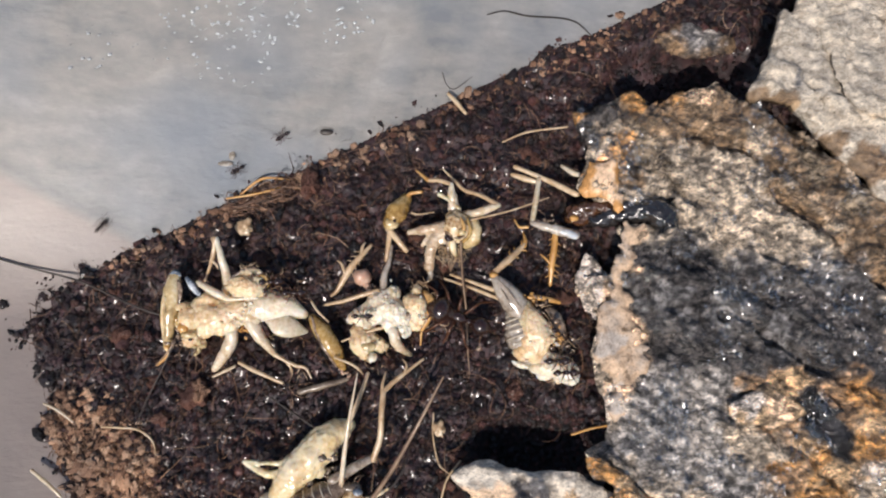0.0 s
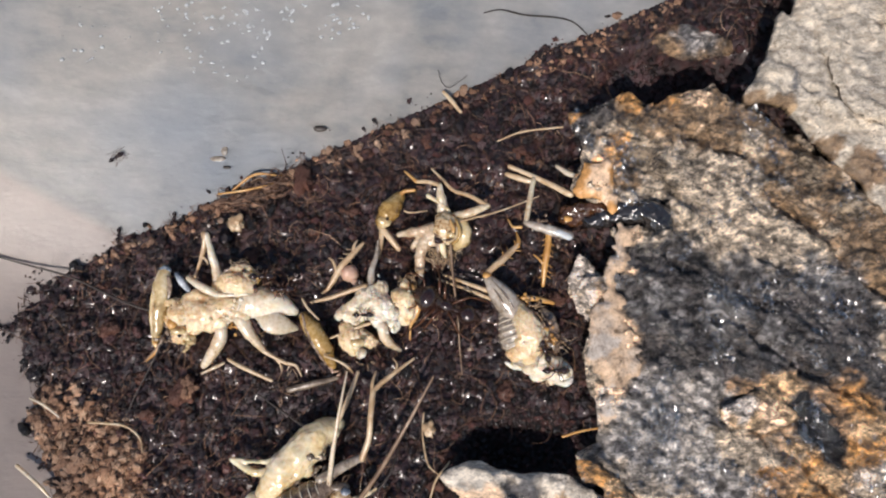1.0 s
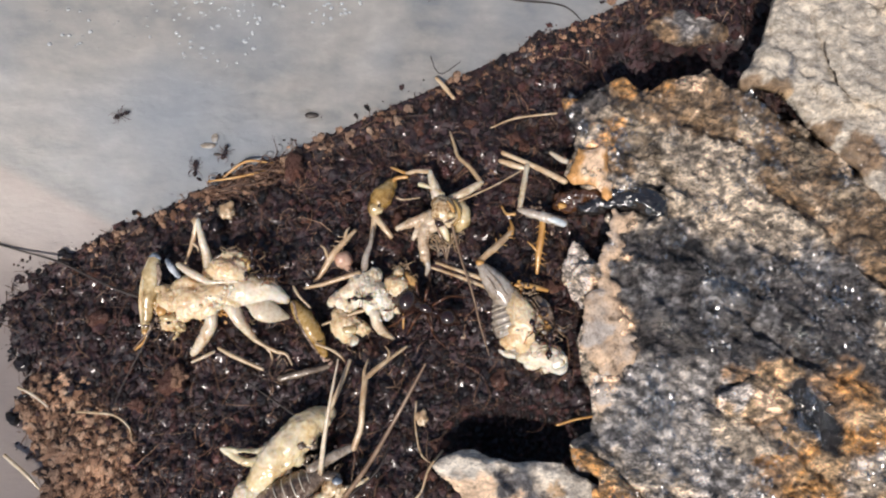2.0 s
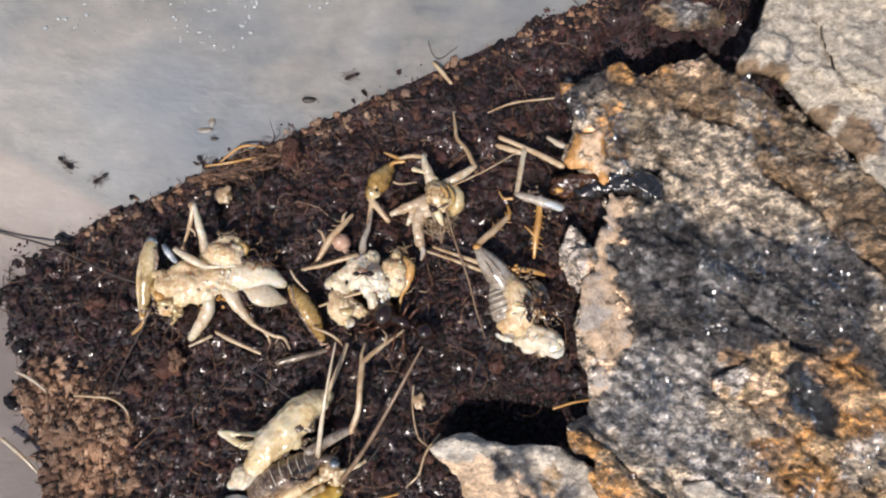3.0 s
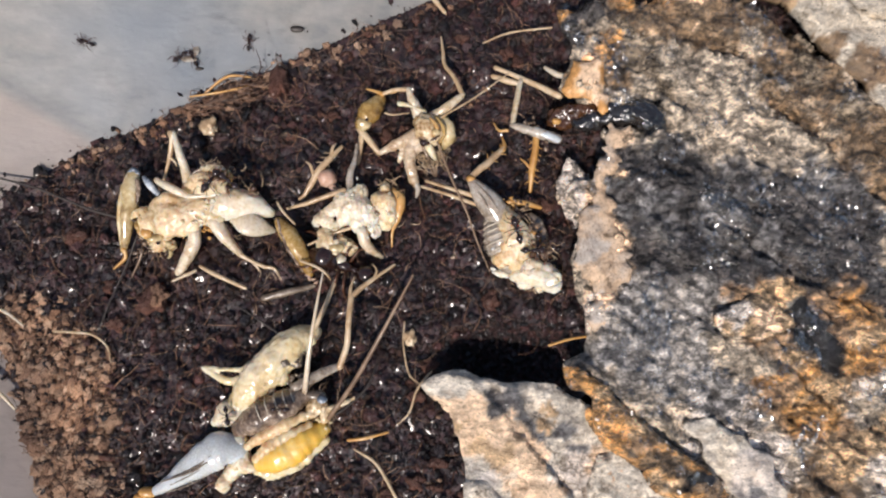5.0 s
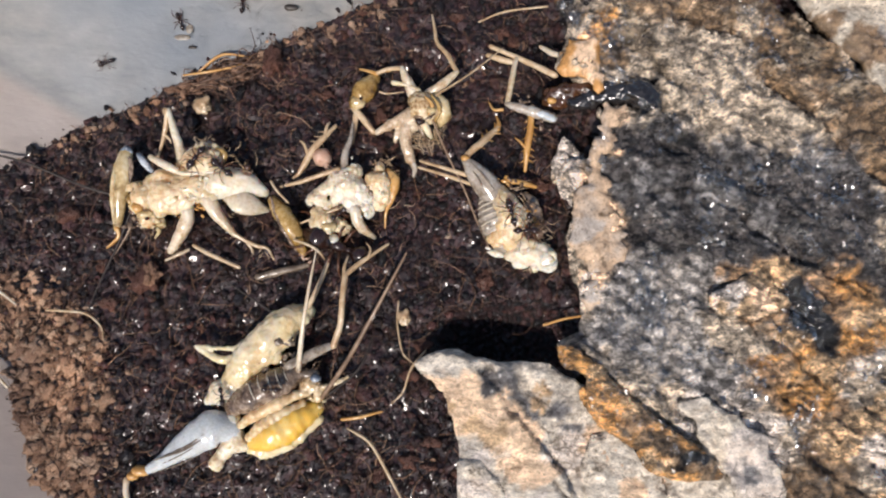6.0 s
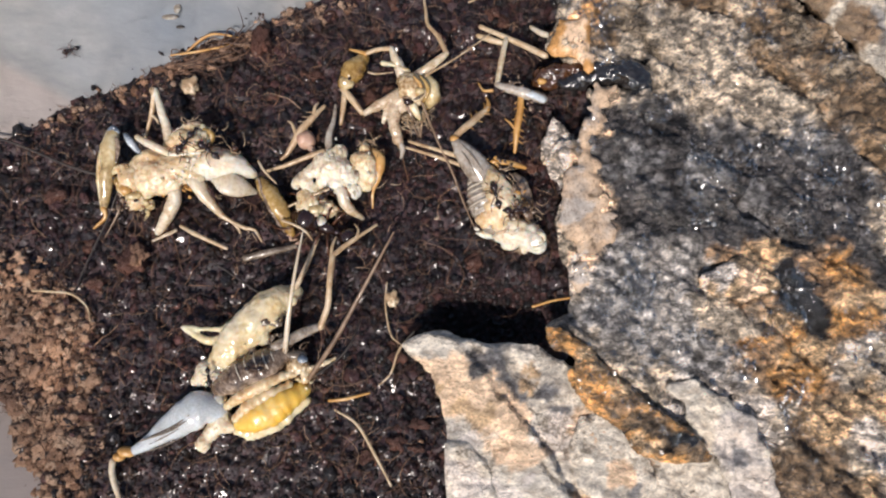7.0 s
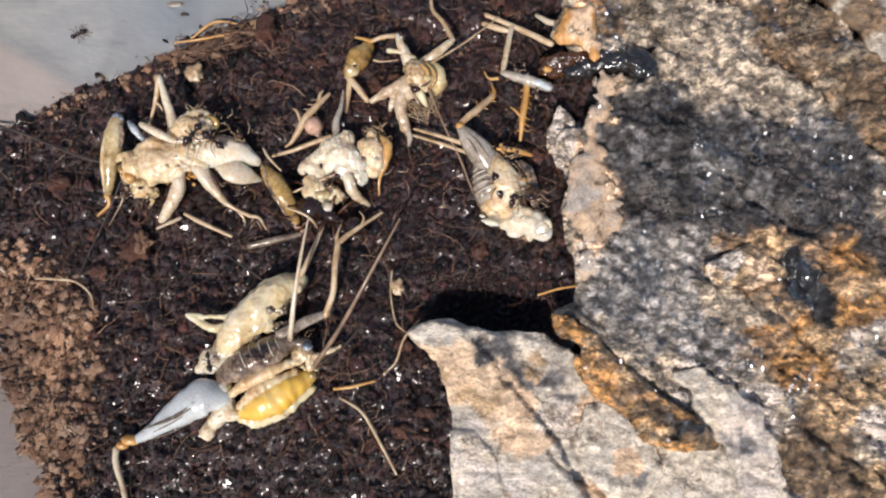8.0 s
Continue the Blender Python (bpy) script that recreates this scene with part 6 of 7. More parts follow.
    t = limb("leg", c, LEG, [(-10.5, -19.8, 2.4), (-9.7, -17.6, 3), (-9.5, -15.2, 3.6), (-9.3, -12.6, 3.4)], (0.5, 0.5, 0.48, 0.48))
    limb("tarsus", t, LEG, [(-9.3, -12.6, 3.4), (-7.7, -11.2, 3), (-5.0, -9.1, 2.2)], (0.44, 0.38, 0.2))
    limb("claw", t, LEG, [(-9.4, -12.7, 3.4), (-9.4, -11.8, 3.4), (-9.1, -10.6, 3)], (0.25, 0.18, 0.08))
    limb("claw", t, LEG, [(-7.0, -10.6, 2.9), (-6.8, -9.8, 2.8), (-7.3, -9.1, 2.6)], (0.16, 0.12, 0.05))
    limb("cercus", c, BRISTLE, [(-11.5, -25.0, 2.4), (-8.6, -21.4, 5.0), (-5.7, -16.9, 7.5), (-2.7, -11.7, 9.0)], (0.26, 0.24, 0.19, 0.1), "long brown tapering tail bristle")
    limb("cercus", c, PALE_LEG, [(-13.9, -22.7, 3.0), (-13.2, -18.6, 5.0), (-12.4, -14.5, 6.4), (-11.7, -11.0, 7.0)], (0.3, 0.24, 0.16, 0.07), "long pale tail bristle")
    limb("ovipositor", c, LEG, [(-13.9, -17.0, 2.0), (-12.4, -14.1, 2.4), (-11.2, -10.6, 2.0)], (0.3, 0.28, 0.22))
    limb("bristle", c, HAIR, [(-13.4, -18.8, 2.6), (-16.3, -16.8, 2.8), (-19.8, -14.5, 2.6), (-23.6, -12.1, 2)], (0.07, 0.09, 0.08, 0.04))
    limb("bristle", c, HAIR, [(-11.0, -24.7, 2.0), (-8.0, -22.1, 1.4), (-6.5, -18.5, 0.8)], (0.16, 0.14, 0.08))
    return c


c_one, head_one = cricket_one()
c_two, c_four = cricket_two(), cricket_four()
c_three, shin_three = cricket_three()
cricket_five()
olive_leg_one()
femur_two()
spiked_leg()
olive_abdomen()
spiny_shin()


# ---- roots, straws and scraps ----
def strand(name, label, category, pts, radii, mat, **kw):
    c = thing(name, (pts[0][0], pts[0][1], 0), label, category)
    limb("stem", c, mat, pts, radii, **kw)
    return c


strand("straw", "short tan straw lying on soil", "straw", [(-25.9, -9.1, 1.2), (-24.0, -10.1, 1.3), (-21.0, -11.4, 1.0)], (0.3, 0.38, 0.3), LEG)
strand("straw", "short pale straw lying on soil", "straw", [(-28.9, -10.6, 0.9), (-27.5, -10.0, 1.0), (-26.5, -9.5, 1.0)], (0.22, 0.3, 0.25), PALE_LEG)
strand("twig", "dark grey damp twig lying on soil", "twig", [(-19.0, -12.4, 0.9), (-16.5, -11.8, 1.0), (-13.7, -11.1, 0.9)], (0.55, 0.6, 0.4), DARK_SKIN, rough=0.2)
strand("root", "thin tan root curving over soil", "root", [(-41.2, -16.0, 0.9), (-39.2, -16.1, 1.0), (-36.9, -16.4, 1.2), (-35.4, -17.6, 0.9), (-35.0, -19.1, 0.7)], (0.2, 0.2, 0.18, 0.15, 0.1), LEG)
strand("root", "rust-brown root beside the bark tip", "root", [(-9.6, -27.1, 1.0), (-7.9, -26.9, 1.2), (-5.5, -26.3, 1.0)], (0.25, 0.3, 0.2), RUST_LEG)
strand("root", "brown forked root on soil", "root", [(-9.0, -28.0, 0.9), (-6.7, -29.4, 1.1), (-4.9, -32.2, 1.1), (-3.1, -35.4, 0.9)], (0.16, 0.25, 0.25, 0.2), LEG)
strand("root", "curled tan root beside the pale bark", "root", [(-1.0, -20.1, 1.2), (-2.5, -22.0, 1.4), (-3.3, -24.3, 1.2), (-4.5, -25.5, 0.9)], (0.18, 0.2, 0.18, 0.12), LEG)
strand("root", "thin tan root winding up over soil", "root", [(-3.9, -14.9, 0.9), (-4.0, -17.3, 1.1), (-3.4, -20.3, 1.2), (-2.3, -21.4, 1.2)], (0.14, 0.16, 0.16, 0.1), LEG)
strand("root", "rust root beneath the bark", "root", [(11.4, -17.4, 1.4), (13.5, -16.8, 1.6), (16.0, -16.4, 1.6)], (0.22, 0.2, 0.14), RUST_LEG)
strand("root", "pale curved root near the bark corner", "root", [(4.7, 16.6, 1.0), (7.7, 17.6, 1.4), (12.4, 18.0, 1.8)], (0.14, 0.2, 0.15), LEG)
strand("straw", "orange straw tuft at the soil edge", "straw", [(-28.2, 10.0, 1.2), (-25.1, 10.4, 1.4), (-21.2, 11.4, 1.2)], (0.15, 0.22, 0.15), RUST_LEG)
strand("straw", "orange straw at the soil edge", "straw", [(-26.6, 10.6, 1.0), (-23.9, 12.3, 1.3), (-20.9, 12.3, 1.0)], (0.2, 0.24, 0.12), RUST_LEG)
strand("straw", "tan straw in the soil", "straw", [(-1.7, 22.8, 0.8), (-0.7, 21.5, 1.2), (0.3, 20.3, 1.0)], (0.35, 0.4, 0.3), LEG)
strand("straw", "tan straw on brown chips", "straw", [(-47.8, -13.4, 1.2), (-46.0, -14.2, 1.4), (-44.5, -15.4, 1.0)], (0.2, 0.24, 0.16), PALE_LEG)
strand("straw", "tan straw on brown chips", "straw", [(-48.1, -20.6, 1.2), (-45.9, -22.4, 1.4), (-44.5, -24.0, 1.0)], (0.3, 0.3, 0.2), PALE_LEG)
strand("hair", "long dark hair on the plastic", "hair", [(3.1, 31.5, 0.2), (5.2, 32.0, 0.3), (8.0, 31.8, 0.3), (12.2, 32.0, 0.3), (14.4, 31.7, 0.3), (16.2, 30.4, 0.4)], (0.1, 0.13, 0.15, 0.15, 0.13, 0.1), HAIR)
strand("hair", "fine dark hair at the soil edge", "hair", [(-2.4, 25.2, 0.3), (-2.0, 24.0, 0.4), (-1.0, 23.5, 0.4), (1.1, 24.9, 0.4)], (0.05, 0.06, 0.06, 0.05), HAIR)


def scrap(name, label, category, place, size, mat, **kw):
    c = thing(name, (place[0], place[1], 0), label, category)
    if mat is COIR:
        bm, pivot = bmesh.new(), at(place)
        lump(bm, (0, 0, 0), size, 1.0, 1.3, 4, place[0])
        ob = part("piece", bm, mat, c)
        for f in ob.data.polygons:
            f.use_smooth = False
        ob.location = pivot - c.location
        return c
    blob("piece", c, mat, place, size, **kw)
    return c


scrap("clod", "reddish brown clod on dark soil", "clod", (-30.6, -12.6, 0.9), (1.5, 1.2, 0.7), CLOD, rough=0.9, freq=1.2)
scrap("chip", "pale tan wood chip on soil", "wood chip", (-25.8, 6.5, 1.2), (1.0, 0.8, 0.35), LEG, rough=1.0, freq=1.6)
scrap("chip", "pale tan wood chip on soil", "wood chip", (-3.3, -16.7, 1.0), (0.6, 0.7, 0.35), LEG, rough=1.0, freq=1.8)
scrap("chip", "rust wood chip at the soil edge", "wood chip", (-18.2, 11.7, 1.4), (0.9, 1.5, 0.6), CLOD, rough=0.9, freq=1.3)
scrap("chip", "orange wood chip on soil", "wood chip", (-30.4, -12.4, 1.0), (1.0, 0.9, 0.6), COIR, rough=0.5)
scrap("seed_husk", "brown husk stuck to the plastic", "husk", (-16.6, 17.9, 0.3), (0.8, 0.38, 0.3), HAIR, rough=0.3)
scrap("wing", "clear insect wing scrap on the plastic", "insect wing", (-28.4, 13.9, 0.2), (0.9, 0.35, 0.1), GLASSY, rough=0.3)
scrap("wing", "clear insect wing scrap on the plastic", "insect wing", (-27.4, 14.8, 0.2), (0.4, 0.7, 0.1), GLASSY, rough=0.3)
scrap("grit", "dark grit on the plastic", "grit", (-27.3, 13.1, 0.2), (0.5, 0.2, 0.15), HAIR, rough=0.4)


def tuft(places, count, length, label, seed):
    """A matted tuft of rusty fibres lying on the soil edge, with crumbs of coir in it."""
    rng = random.Random(seed)
    c = thing("fibre_tuft", (places[0][0], places[0][1], 0), label, "fibre tuft")
    bm, crumb = bmesh.new(), bmesh.new()
    for k in range(count):
        p = places[int(rng.random() * (len(places) - 1))]
        x, y, h = p[0] + rng.gauss(0, 0.8), p[1] - 0.5 + rng.gauss(0, 0.4), p[2] + rng.uniform(-0.3, 0.5)
        a, size = 0.28 + rng.gauss(0, 0.28), length * rng.uniform(0.3, 1.0)
        pts = [(x + math.cos(a + b) * size * t, y + math.sin(a + b) * size * t, h + 0.3 * math.sin(t * 3)) for t, b in ((0, 0), (0.35, rng.gauss(0, 0.15)), (0.7, rng.gauss(0, 0.2)), (1, rng.gauss(0, 0.3)))]
        r = rng.uniform(0.03, 0.09)
        tube(bm, pts, (r * 0.6, r, r, r * 0.4), c.location, 5, 3)
        if k % 2:
            lump(crumb, at((x, y, h - 0.4)) - c.location, (rng.uniform(0.3, 0.8), rng.uniform(0.3, 0.6), 0.35), 0.9, 1.5, 2, k * 1.7)
    part("fibre_mat", bm, FIBRE, c, "rusty fibres")
    part("coir", crumb, COIR, c, "tan coir crumbs")


tuft([(-27.8, 9.2, 0.8), (-25.2, 10.2, 0.9), (-23.3, 11.3, 0.9), (-21.7, 12.0, 0.9)], 70, 5.0, "rust-brown fibre tuft at the soil edge", 3)


# ---- ants ----
def ant(place, size, label, big=1.0):
    """A worker ant, facing +x, feet at its origin; size: body length in mm."""
    c = new("ant")
    tagged(c, label, "ant", "ants")
    k = size / 7.0
    s = lambda pts: [(x * k, y * k, z * k) for x, y, z in pts]

    def piece(name, pts, radii, mat, parent=None, **kw):
        pivot = Vector(s(pts)[0]) * MM
        ob = part(name, tube(bmesh.new(), s(pts), [r * k for r in radii], pivot, world_pts=True, **kw), mat, parent or c)
        ob.location = pivot - (PLACE[parent] if parent else Vector((0, 0, 0)))
        PLACE[ob] = pivot
        return ob

    head = piece("head", [(1.3, 0, 1.5), (2.2, 0, 1.6), (3.1, 0, 1.4)], (0.6 * big, 1.1 * big, 0.75 * big), ANT_SHELL, seg=16, n=6)
    piece("thorax", [(-0.6, 0, 1.2), (0.2, 0, 1.5), (1.4, 0, 1.4)], (0.35, 0.6, 0.42), ANT_SHELL, seg=10)
    piece("waist", [(-1.2, 0, 1.1), (-0.9, 0, 1.5), (-0.6, 0, 1.1)], (0.2, 0.3, 0.2), ANT_SHELL)
    piece("gaster", [(-1.2, 0, 1.2), (-2.2, 0, 1.4), (-3.3, 0, 1.1)], (0.45, 1.0, 0.4), ANT_SHELL, seg=14)
    legs = []
    for y in (1, -1):
        piece("mandible", [(3.3, 0.35 * y, 1.2), (3.8, 0.35 * y, 1.1), (4.0, 0.05 * y, 1.0)], (0.2, 0.16, 0.06), ANT_LEG, head, seg=6)
        piece("antenna", [(3.0, 0.4 * y, 1.7), (3.3, 1.5 * y, 2.2), (4.6, 1.9 * y, 1.4), (5.4, 1.7 * y, 0.7)], (0.1, 0.09, 0.1, 0.1), ANT_LEG, head, seg=6)
        for x, reach, foot in ((1.1, 1.6, 2.6), (0.5, 0.2, 0.3), (-0.1, -1.4, -2.8)):
            legs.append(piece("leg", [(x, 0.35 * y, 1.1), (x + reach * 0.6, 1.6 * y, 2.1), (x + reach, 2.4 * y, 0.9), (x + foot, 3.1 * y, 0.0)], (0.17, 0.15, 0.11, 0.07), ANT_LEG, seg=6, n=3))
    c.location = at(place)
    return c, legs


def crawl(c, legs, rows, heading=None):
    """Key an ant along rows of seconds, plan x, y and height, its head leading, its legs swinging as it goes."""
    ts = [r[0] for r in rows]
    face, poses, gone, swing = heading, [], 0.0, []
    steps = [i / 10 for i in range(81)]
    pos = [[np.interp(t, ts, [r[k] for r in rows]) for k in (1, 2, 3)] for t in steps]
    for i, t in enumerate(steps):
        a, b = pos[max(0, i - 2)], pos[min(80, i + 2)]
        dx, dy = b[0] - a[0], b[1] - a[1]
        want = math.atan2(dy, dx) if math.hypot(dx, dy) > 0.5 and heading is None else (face if face is not None else 0.0)
        if face is None:
            face = want
        turn = (want - face + math.pi) % (2 * math.pi) - math.pi
        face += max(-0.6, min(0.6, turn))
        x, y, h = pos[i]
        e = 0.5
        up = Vector((tub_height(x - e, y) - tub_height(x + e, y), tub_height(x, y - e) - tub_height(x, y + e), 2 * e)).normalized()
        fore = Vector((math.cos(face), math.sin(face), 0))
        fore = (fore - up * fore.dot(up)).normalized()
        m = Matrix((fore, up.cross(fore), up)).transposed().to_4x4()
        m.translation = at((x, y, h))
        poses.append((t, m))
        if i:
            gone += math.hypot(x - pos[i - 1][0], y - pos[i - 1][1])
        swing.append(gone)
    walk(c, poses)
    if gone > 6:
        for n, leg in enumerate(legs):
            sign = 1 if n in (0, 2, 4) else -1
            base = leg.location.copy()
            walk(leg, [(t, Matrix.Translation(base) @ pose(0, 0, 0, 0, 0, 18 * sign * math.sin(g * 2.4))) for t, g in zip(steps, swing)])


MAJOR = "large dark glossy ant biting a dead cricket"
SMALL = "small dark ant feeding on a dead cricket"
WALLER = "small dark ant walking on the wet plastic"
ants = []


def add_ant(size, label, rows, heading=None):
    c, legs = ant((rows[0][1], rows[0][2], rows[0][3]), size, label, 1.35 if label is MAJOR else 1.0)
    ants.append((c, legs, rows, heading))


add_ant(7.5, MAJOR, [(0.0, -0.7, -4.5, 1.0), (0.2, -2.3, -3.4, 1.4), (1.0, -1.2, -3.4, 1.4), (1.5, -1.7, -3.9, 1.4), (1.7, -2.1, -3.9, 1.4), (2.8, -4.1, -7.9, 0.6), (3.2, -5.7, -8.4, 0.5), (3.4, -6.7, -7.7, 0.5), (3.8, -9.1, -8.7, 0.3), (4.5, -10.2, -9.0, 0.2), (8.0, -10.1, -9.4, 0.2)], 2.75)
add_ant(2.8, SMALL, [(0.0, 9.8, -9.6, 3.0), (1.5, 9.1, -7.8, 3.4), (2.8, 8.5, -7.5, 4.2), (3.8, 8.3, -5.8, 4.4), (4.5, 7.8, -5.9, 4.4), (6.0, 7.8, -6.5, 4.4), (8.0, 7.0, -6.7, 3.6)])
add_ant(2.8, SMALL, [(0.0, 10.7, -10.8, 2.5), (1.5, 10.4, -10.3, 3.0), (2.8, 10.6, -7.4, 3.4), (3.8, 10.3, -5.8, 3.0), (4.5, 10.3, -7.1, 3.0), (6.0, 9.7, -7.3, 3.0), (8.0, 8.5, -7.3, 3.0)])
add_ant(2.6, SMALL, [(0.0, 8.7, -6.2, 2.8), (1.5, 8.9, -5.1, 2.6), (3.8, 9.5, -7.7, 4.0), (4.5, 9.6, -8.0, 4.0), (6.0, 9.3, -8.2, 4.0), (8.0, 9.5, -8.0, 4.0)])
add_ant(2.8, SMALL, [(0.0, -22.0, -0.6, 3.6), (1.5, -21.7, -0.4, 4.2), (2.8, -21.9, 1.3, 3.6), (3.8, -22.7, 1.3, 3.4), (4.5, -23.6, -1.0, 4.6), (6.0, -24.8, -0.8, 4.6), (8.0, -24.2, -1.9, 4.6)])
add_ant(2.8, SMALL, [(0.0, -19.4, -1.8, 3.4), (1.5, -19.8, -1.7, 3.6), (3.8, -21.0, -1.6, 3.8), (4.5, -22.3, -0.4, 4.2), (6.0, -22.3, -1.7, 4.0), (8.0, -22.3, -2.3, 4.0)])
add_ant(2.2, SMALL, [(0.0, -11.7, -4.5, 3.6), (1.5, -10.0, -4.6, 3.6), (3.2, -9.2, -3.2, 4.4), (3.8, -10.7, -6.7, 3.2), (4.5, -12.1, -7.6, 2.4), (6.0, -10.2, -6.1, 2.6), (8.0, -10.1, -5.9, 2.6)])
add_ant(1.9, SMALL, [(0.0, -23.4, -21.7, 4.6), (3.0, -21.9, -21.9, 4.6), (4.5, -21.4, -24.6, 4.0), (6.0, -21.1, -24.9, 4.0), (7.5, -20.9, -24.9, 4.2), (8.0, -21.4, -24.7, 4.2)])
add_ant(1.9, SMALL, [(0.0, -16.2, -28.0, 4.0), (3.5, -15.3, -24.0, 4.8), (4.5, -15.8, -24.0, 4.8), (6.0, -16.1, -24.3, 4.8), (7.5, -16.6, -24.1, 4.8), (8.0, -16.9, -24.3, 4.8)])
add_ant(1.8, WALLER, [(0, -42.5, 6.8, 0.0), (0.2, -35.3, 15.2, 0.0), (0.4, -26.7, 22.6, 0.0), (0.6, -19.0, 30.2, 0.0), (1.0, -11.0, 36.0, 0.0), (1.7, -1.3, 34.5, 0.0), (2.8, -5.4, 24.5, 0.0), (3.0, -11.4, 20.9, 0.0), (3.2, -14.7, 20.3, 0.0), (3.4, -11.2, 20.5, 0.0), (3.6, -4.3, 25.6, 0.0), (3.8, -10.9, 20.8, 0.0), (4.0, -5.7, 23.1, 0.0), (4.3, -14.8, 17.1, 0.0), (4.6, -21.8, 15.6, 0.0), (6.0, -21.7, 17.7, 0.0), (8.0, -21.5, 18.3, 0.0)])
add_ant(1.8, WALLER, [(0, -26.9, 13.5, 0.0), (0.2, -27.8, 12.9, 0.0), (0.4, -34.6, 8.7, 0.0), (0.6, -42.3, 6.8, 0.0), (0.8, -42.7, 9.4, 0.0), (1.0, -39.1, 13.3, 0.0), (1.2, -32.9, 15.5, 0.0), (1.4, -35.3, 12.6, 0.0), (1.5, -34.6, 15.1, 0.0), (1.6, -34.3, 17.6, 0.0), (2.8, -42.3, 13.6, 0.0), (3.0, -43.3, 9.6, 0.0), (3.2, -38.1, 9.3, 0.0), (3.4, -32.5, 10.0, 0.0), (3.8, -33.2, 8.9, 0.0), (4.0, -35.1, 8.8, 0.0), (4.3, -35.7, 10.8, 0.0), (4.5, -35.5, 12.3, 0.0), (4.6, -34.9, 13.2, 0.0), (6.0, -47.2, 17.6, 0.0), (8.0, -47.0, 19.6, 0.0)])
add_ant(1.8, WALLER, [(0, -44.9, 1.9, 0.0), (0.2, -45.2, 2.4, 0.0), (0.4, -45.3, 4.0, 0.0), (0.6, -40.8, 6.8, 0.0), (0.8, -35.5, 7.0, 0.0), (1.0, -39.8, 5.4, 0.0), (1.2, -40.1, 7.5, 0.0), (1.5, -29.9, 10.1, 0.0), (2.8, -29.8, 13.9, 0.0), (3.0, -39.9, 8.3, 0.0), (3.4, -37.9, 5.4, 0.0), (4.0, -43.1, 6.2, 0.0), (4.3, -31.9, 13.9, 0.0), (4.5, -25.6, 15.8, 0.0), (6.0, -36.2, 10.9, 0.0), (7.5, -39.7, 9.4, 0.0), (8.0, -38.2, 10.2, 0.0)])
add_ant(1.8, WALLER, [(0, -21.5, 17.3, 0.0), (0.4, -24.9, 14.9, 0.0), (0.6, -32.2, 13.9, 0.0), (0.8, -34.0, 11.0, 0.0), (1.0, -33.7, 7.4, 0.0), (1.2, -34.7, 7.3, 0.0), (1.5, -24.5, 15.7, 0.0), (2.8, -29.5, 10.2, 0.0), (3.6, -27.0, 12.3, 0.0), (6.0, -28.3, 15.4, 0.0), (8.0, -28.4, 17.4, 0.0)])


# ---- loose grains and fibres ----
def open_soil(x, y, chance):
    return rim(x, y) + 1.7 * fbm(x, y, 2.0, 0.3, 4) < 2.4 * (chance - 0.5) ** 3 * 4 and not inside(main_outline, x - 1.5, y) and not inside(low_outline, x, y - 1.0)


def bare_soil(x, y, chance):
    return open_soil(x, y, chance) and soil_height(x, y) > 0.09 * y - 1.5


def hollow_edge(x, y, chance):
    return -8 < x < 24 and y < 2 and -5 < soil_height(x, y) - 0.09 * y < -0.5 and not inside(low_outline, x, y)


def tan_corner(x, y, chance):
    u = math.hypot((x + 46) / 11, (y + 29) / 15)
    return rim(x, y) < 0.2 and u < 0.75 + 0.5 * chance and y < -12


def soil_edge(x, y, chance):
    return abs(rim(x, y) + 1.2) < 1.8 * chance and -42 < x < 28


crumbs("soil_crumbs", 13000, (0.12, 0.46), 2, open_soil, CRUMB, "damp dark brown soil crumbs", "soil", jag=0.33)
crumbs("soil_grains", 20000, (0.06, 0.22), 1, open_soil, CRUMB, "fine dark soil grains", "soil")
crumbs("soil_lumps", 650, (0.35, 0.85), 3, bare_soil, CRUMB, "larger damp soil lumps", "soil", 0.6, jag=0.16)
crumbs("hollow_crumbs", 2200, (0.13, 0.5), 2, hollow_edge, CRUMB, "damp soil crumbs on the slope of a hollow", "soil", area=(-8, 24, -30, 2))
crumbs("coir_chips", 3600, (0.1, 0.7), 2, tan_corner, COIR, "tan coir chips along the tub side", "coir", 0.5, area=(-58, -30, -46, -10), jag=0.36)
crumbs("tan_flecks", 420, (0.07, 0.3), 2, open_soil, FLECK, "tan and pale flecks on soil", "flecks", 0.5, jag=0.3)
crumbs("edge_chips", 420, (0.12, 0.6), 2, soil_edge, COIR, "rust-brown chips along the soil edge", "coir", 0.6, area=(-44, 30, -14, 37), jag=0.3)
strands("root_fibres", 4400, (0.6, 6.0), (0.016, 0.06), bare_soil, FIBRE, "fine brown root fibres on soil", "fibres", 0.45, 1.0)
strands("coir_fibres", 420, (1.5, 6.0), (0.025, 0.085), lambda x, y, k: tan_corner(x, y, k) or (soil_edge(x, y, k) and -32 < x < -8), FIBRE, "rust fibres in the coir", "fibres")


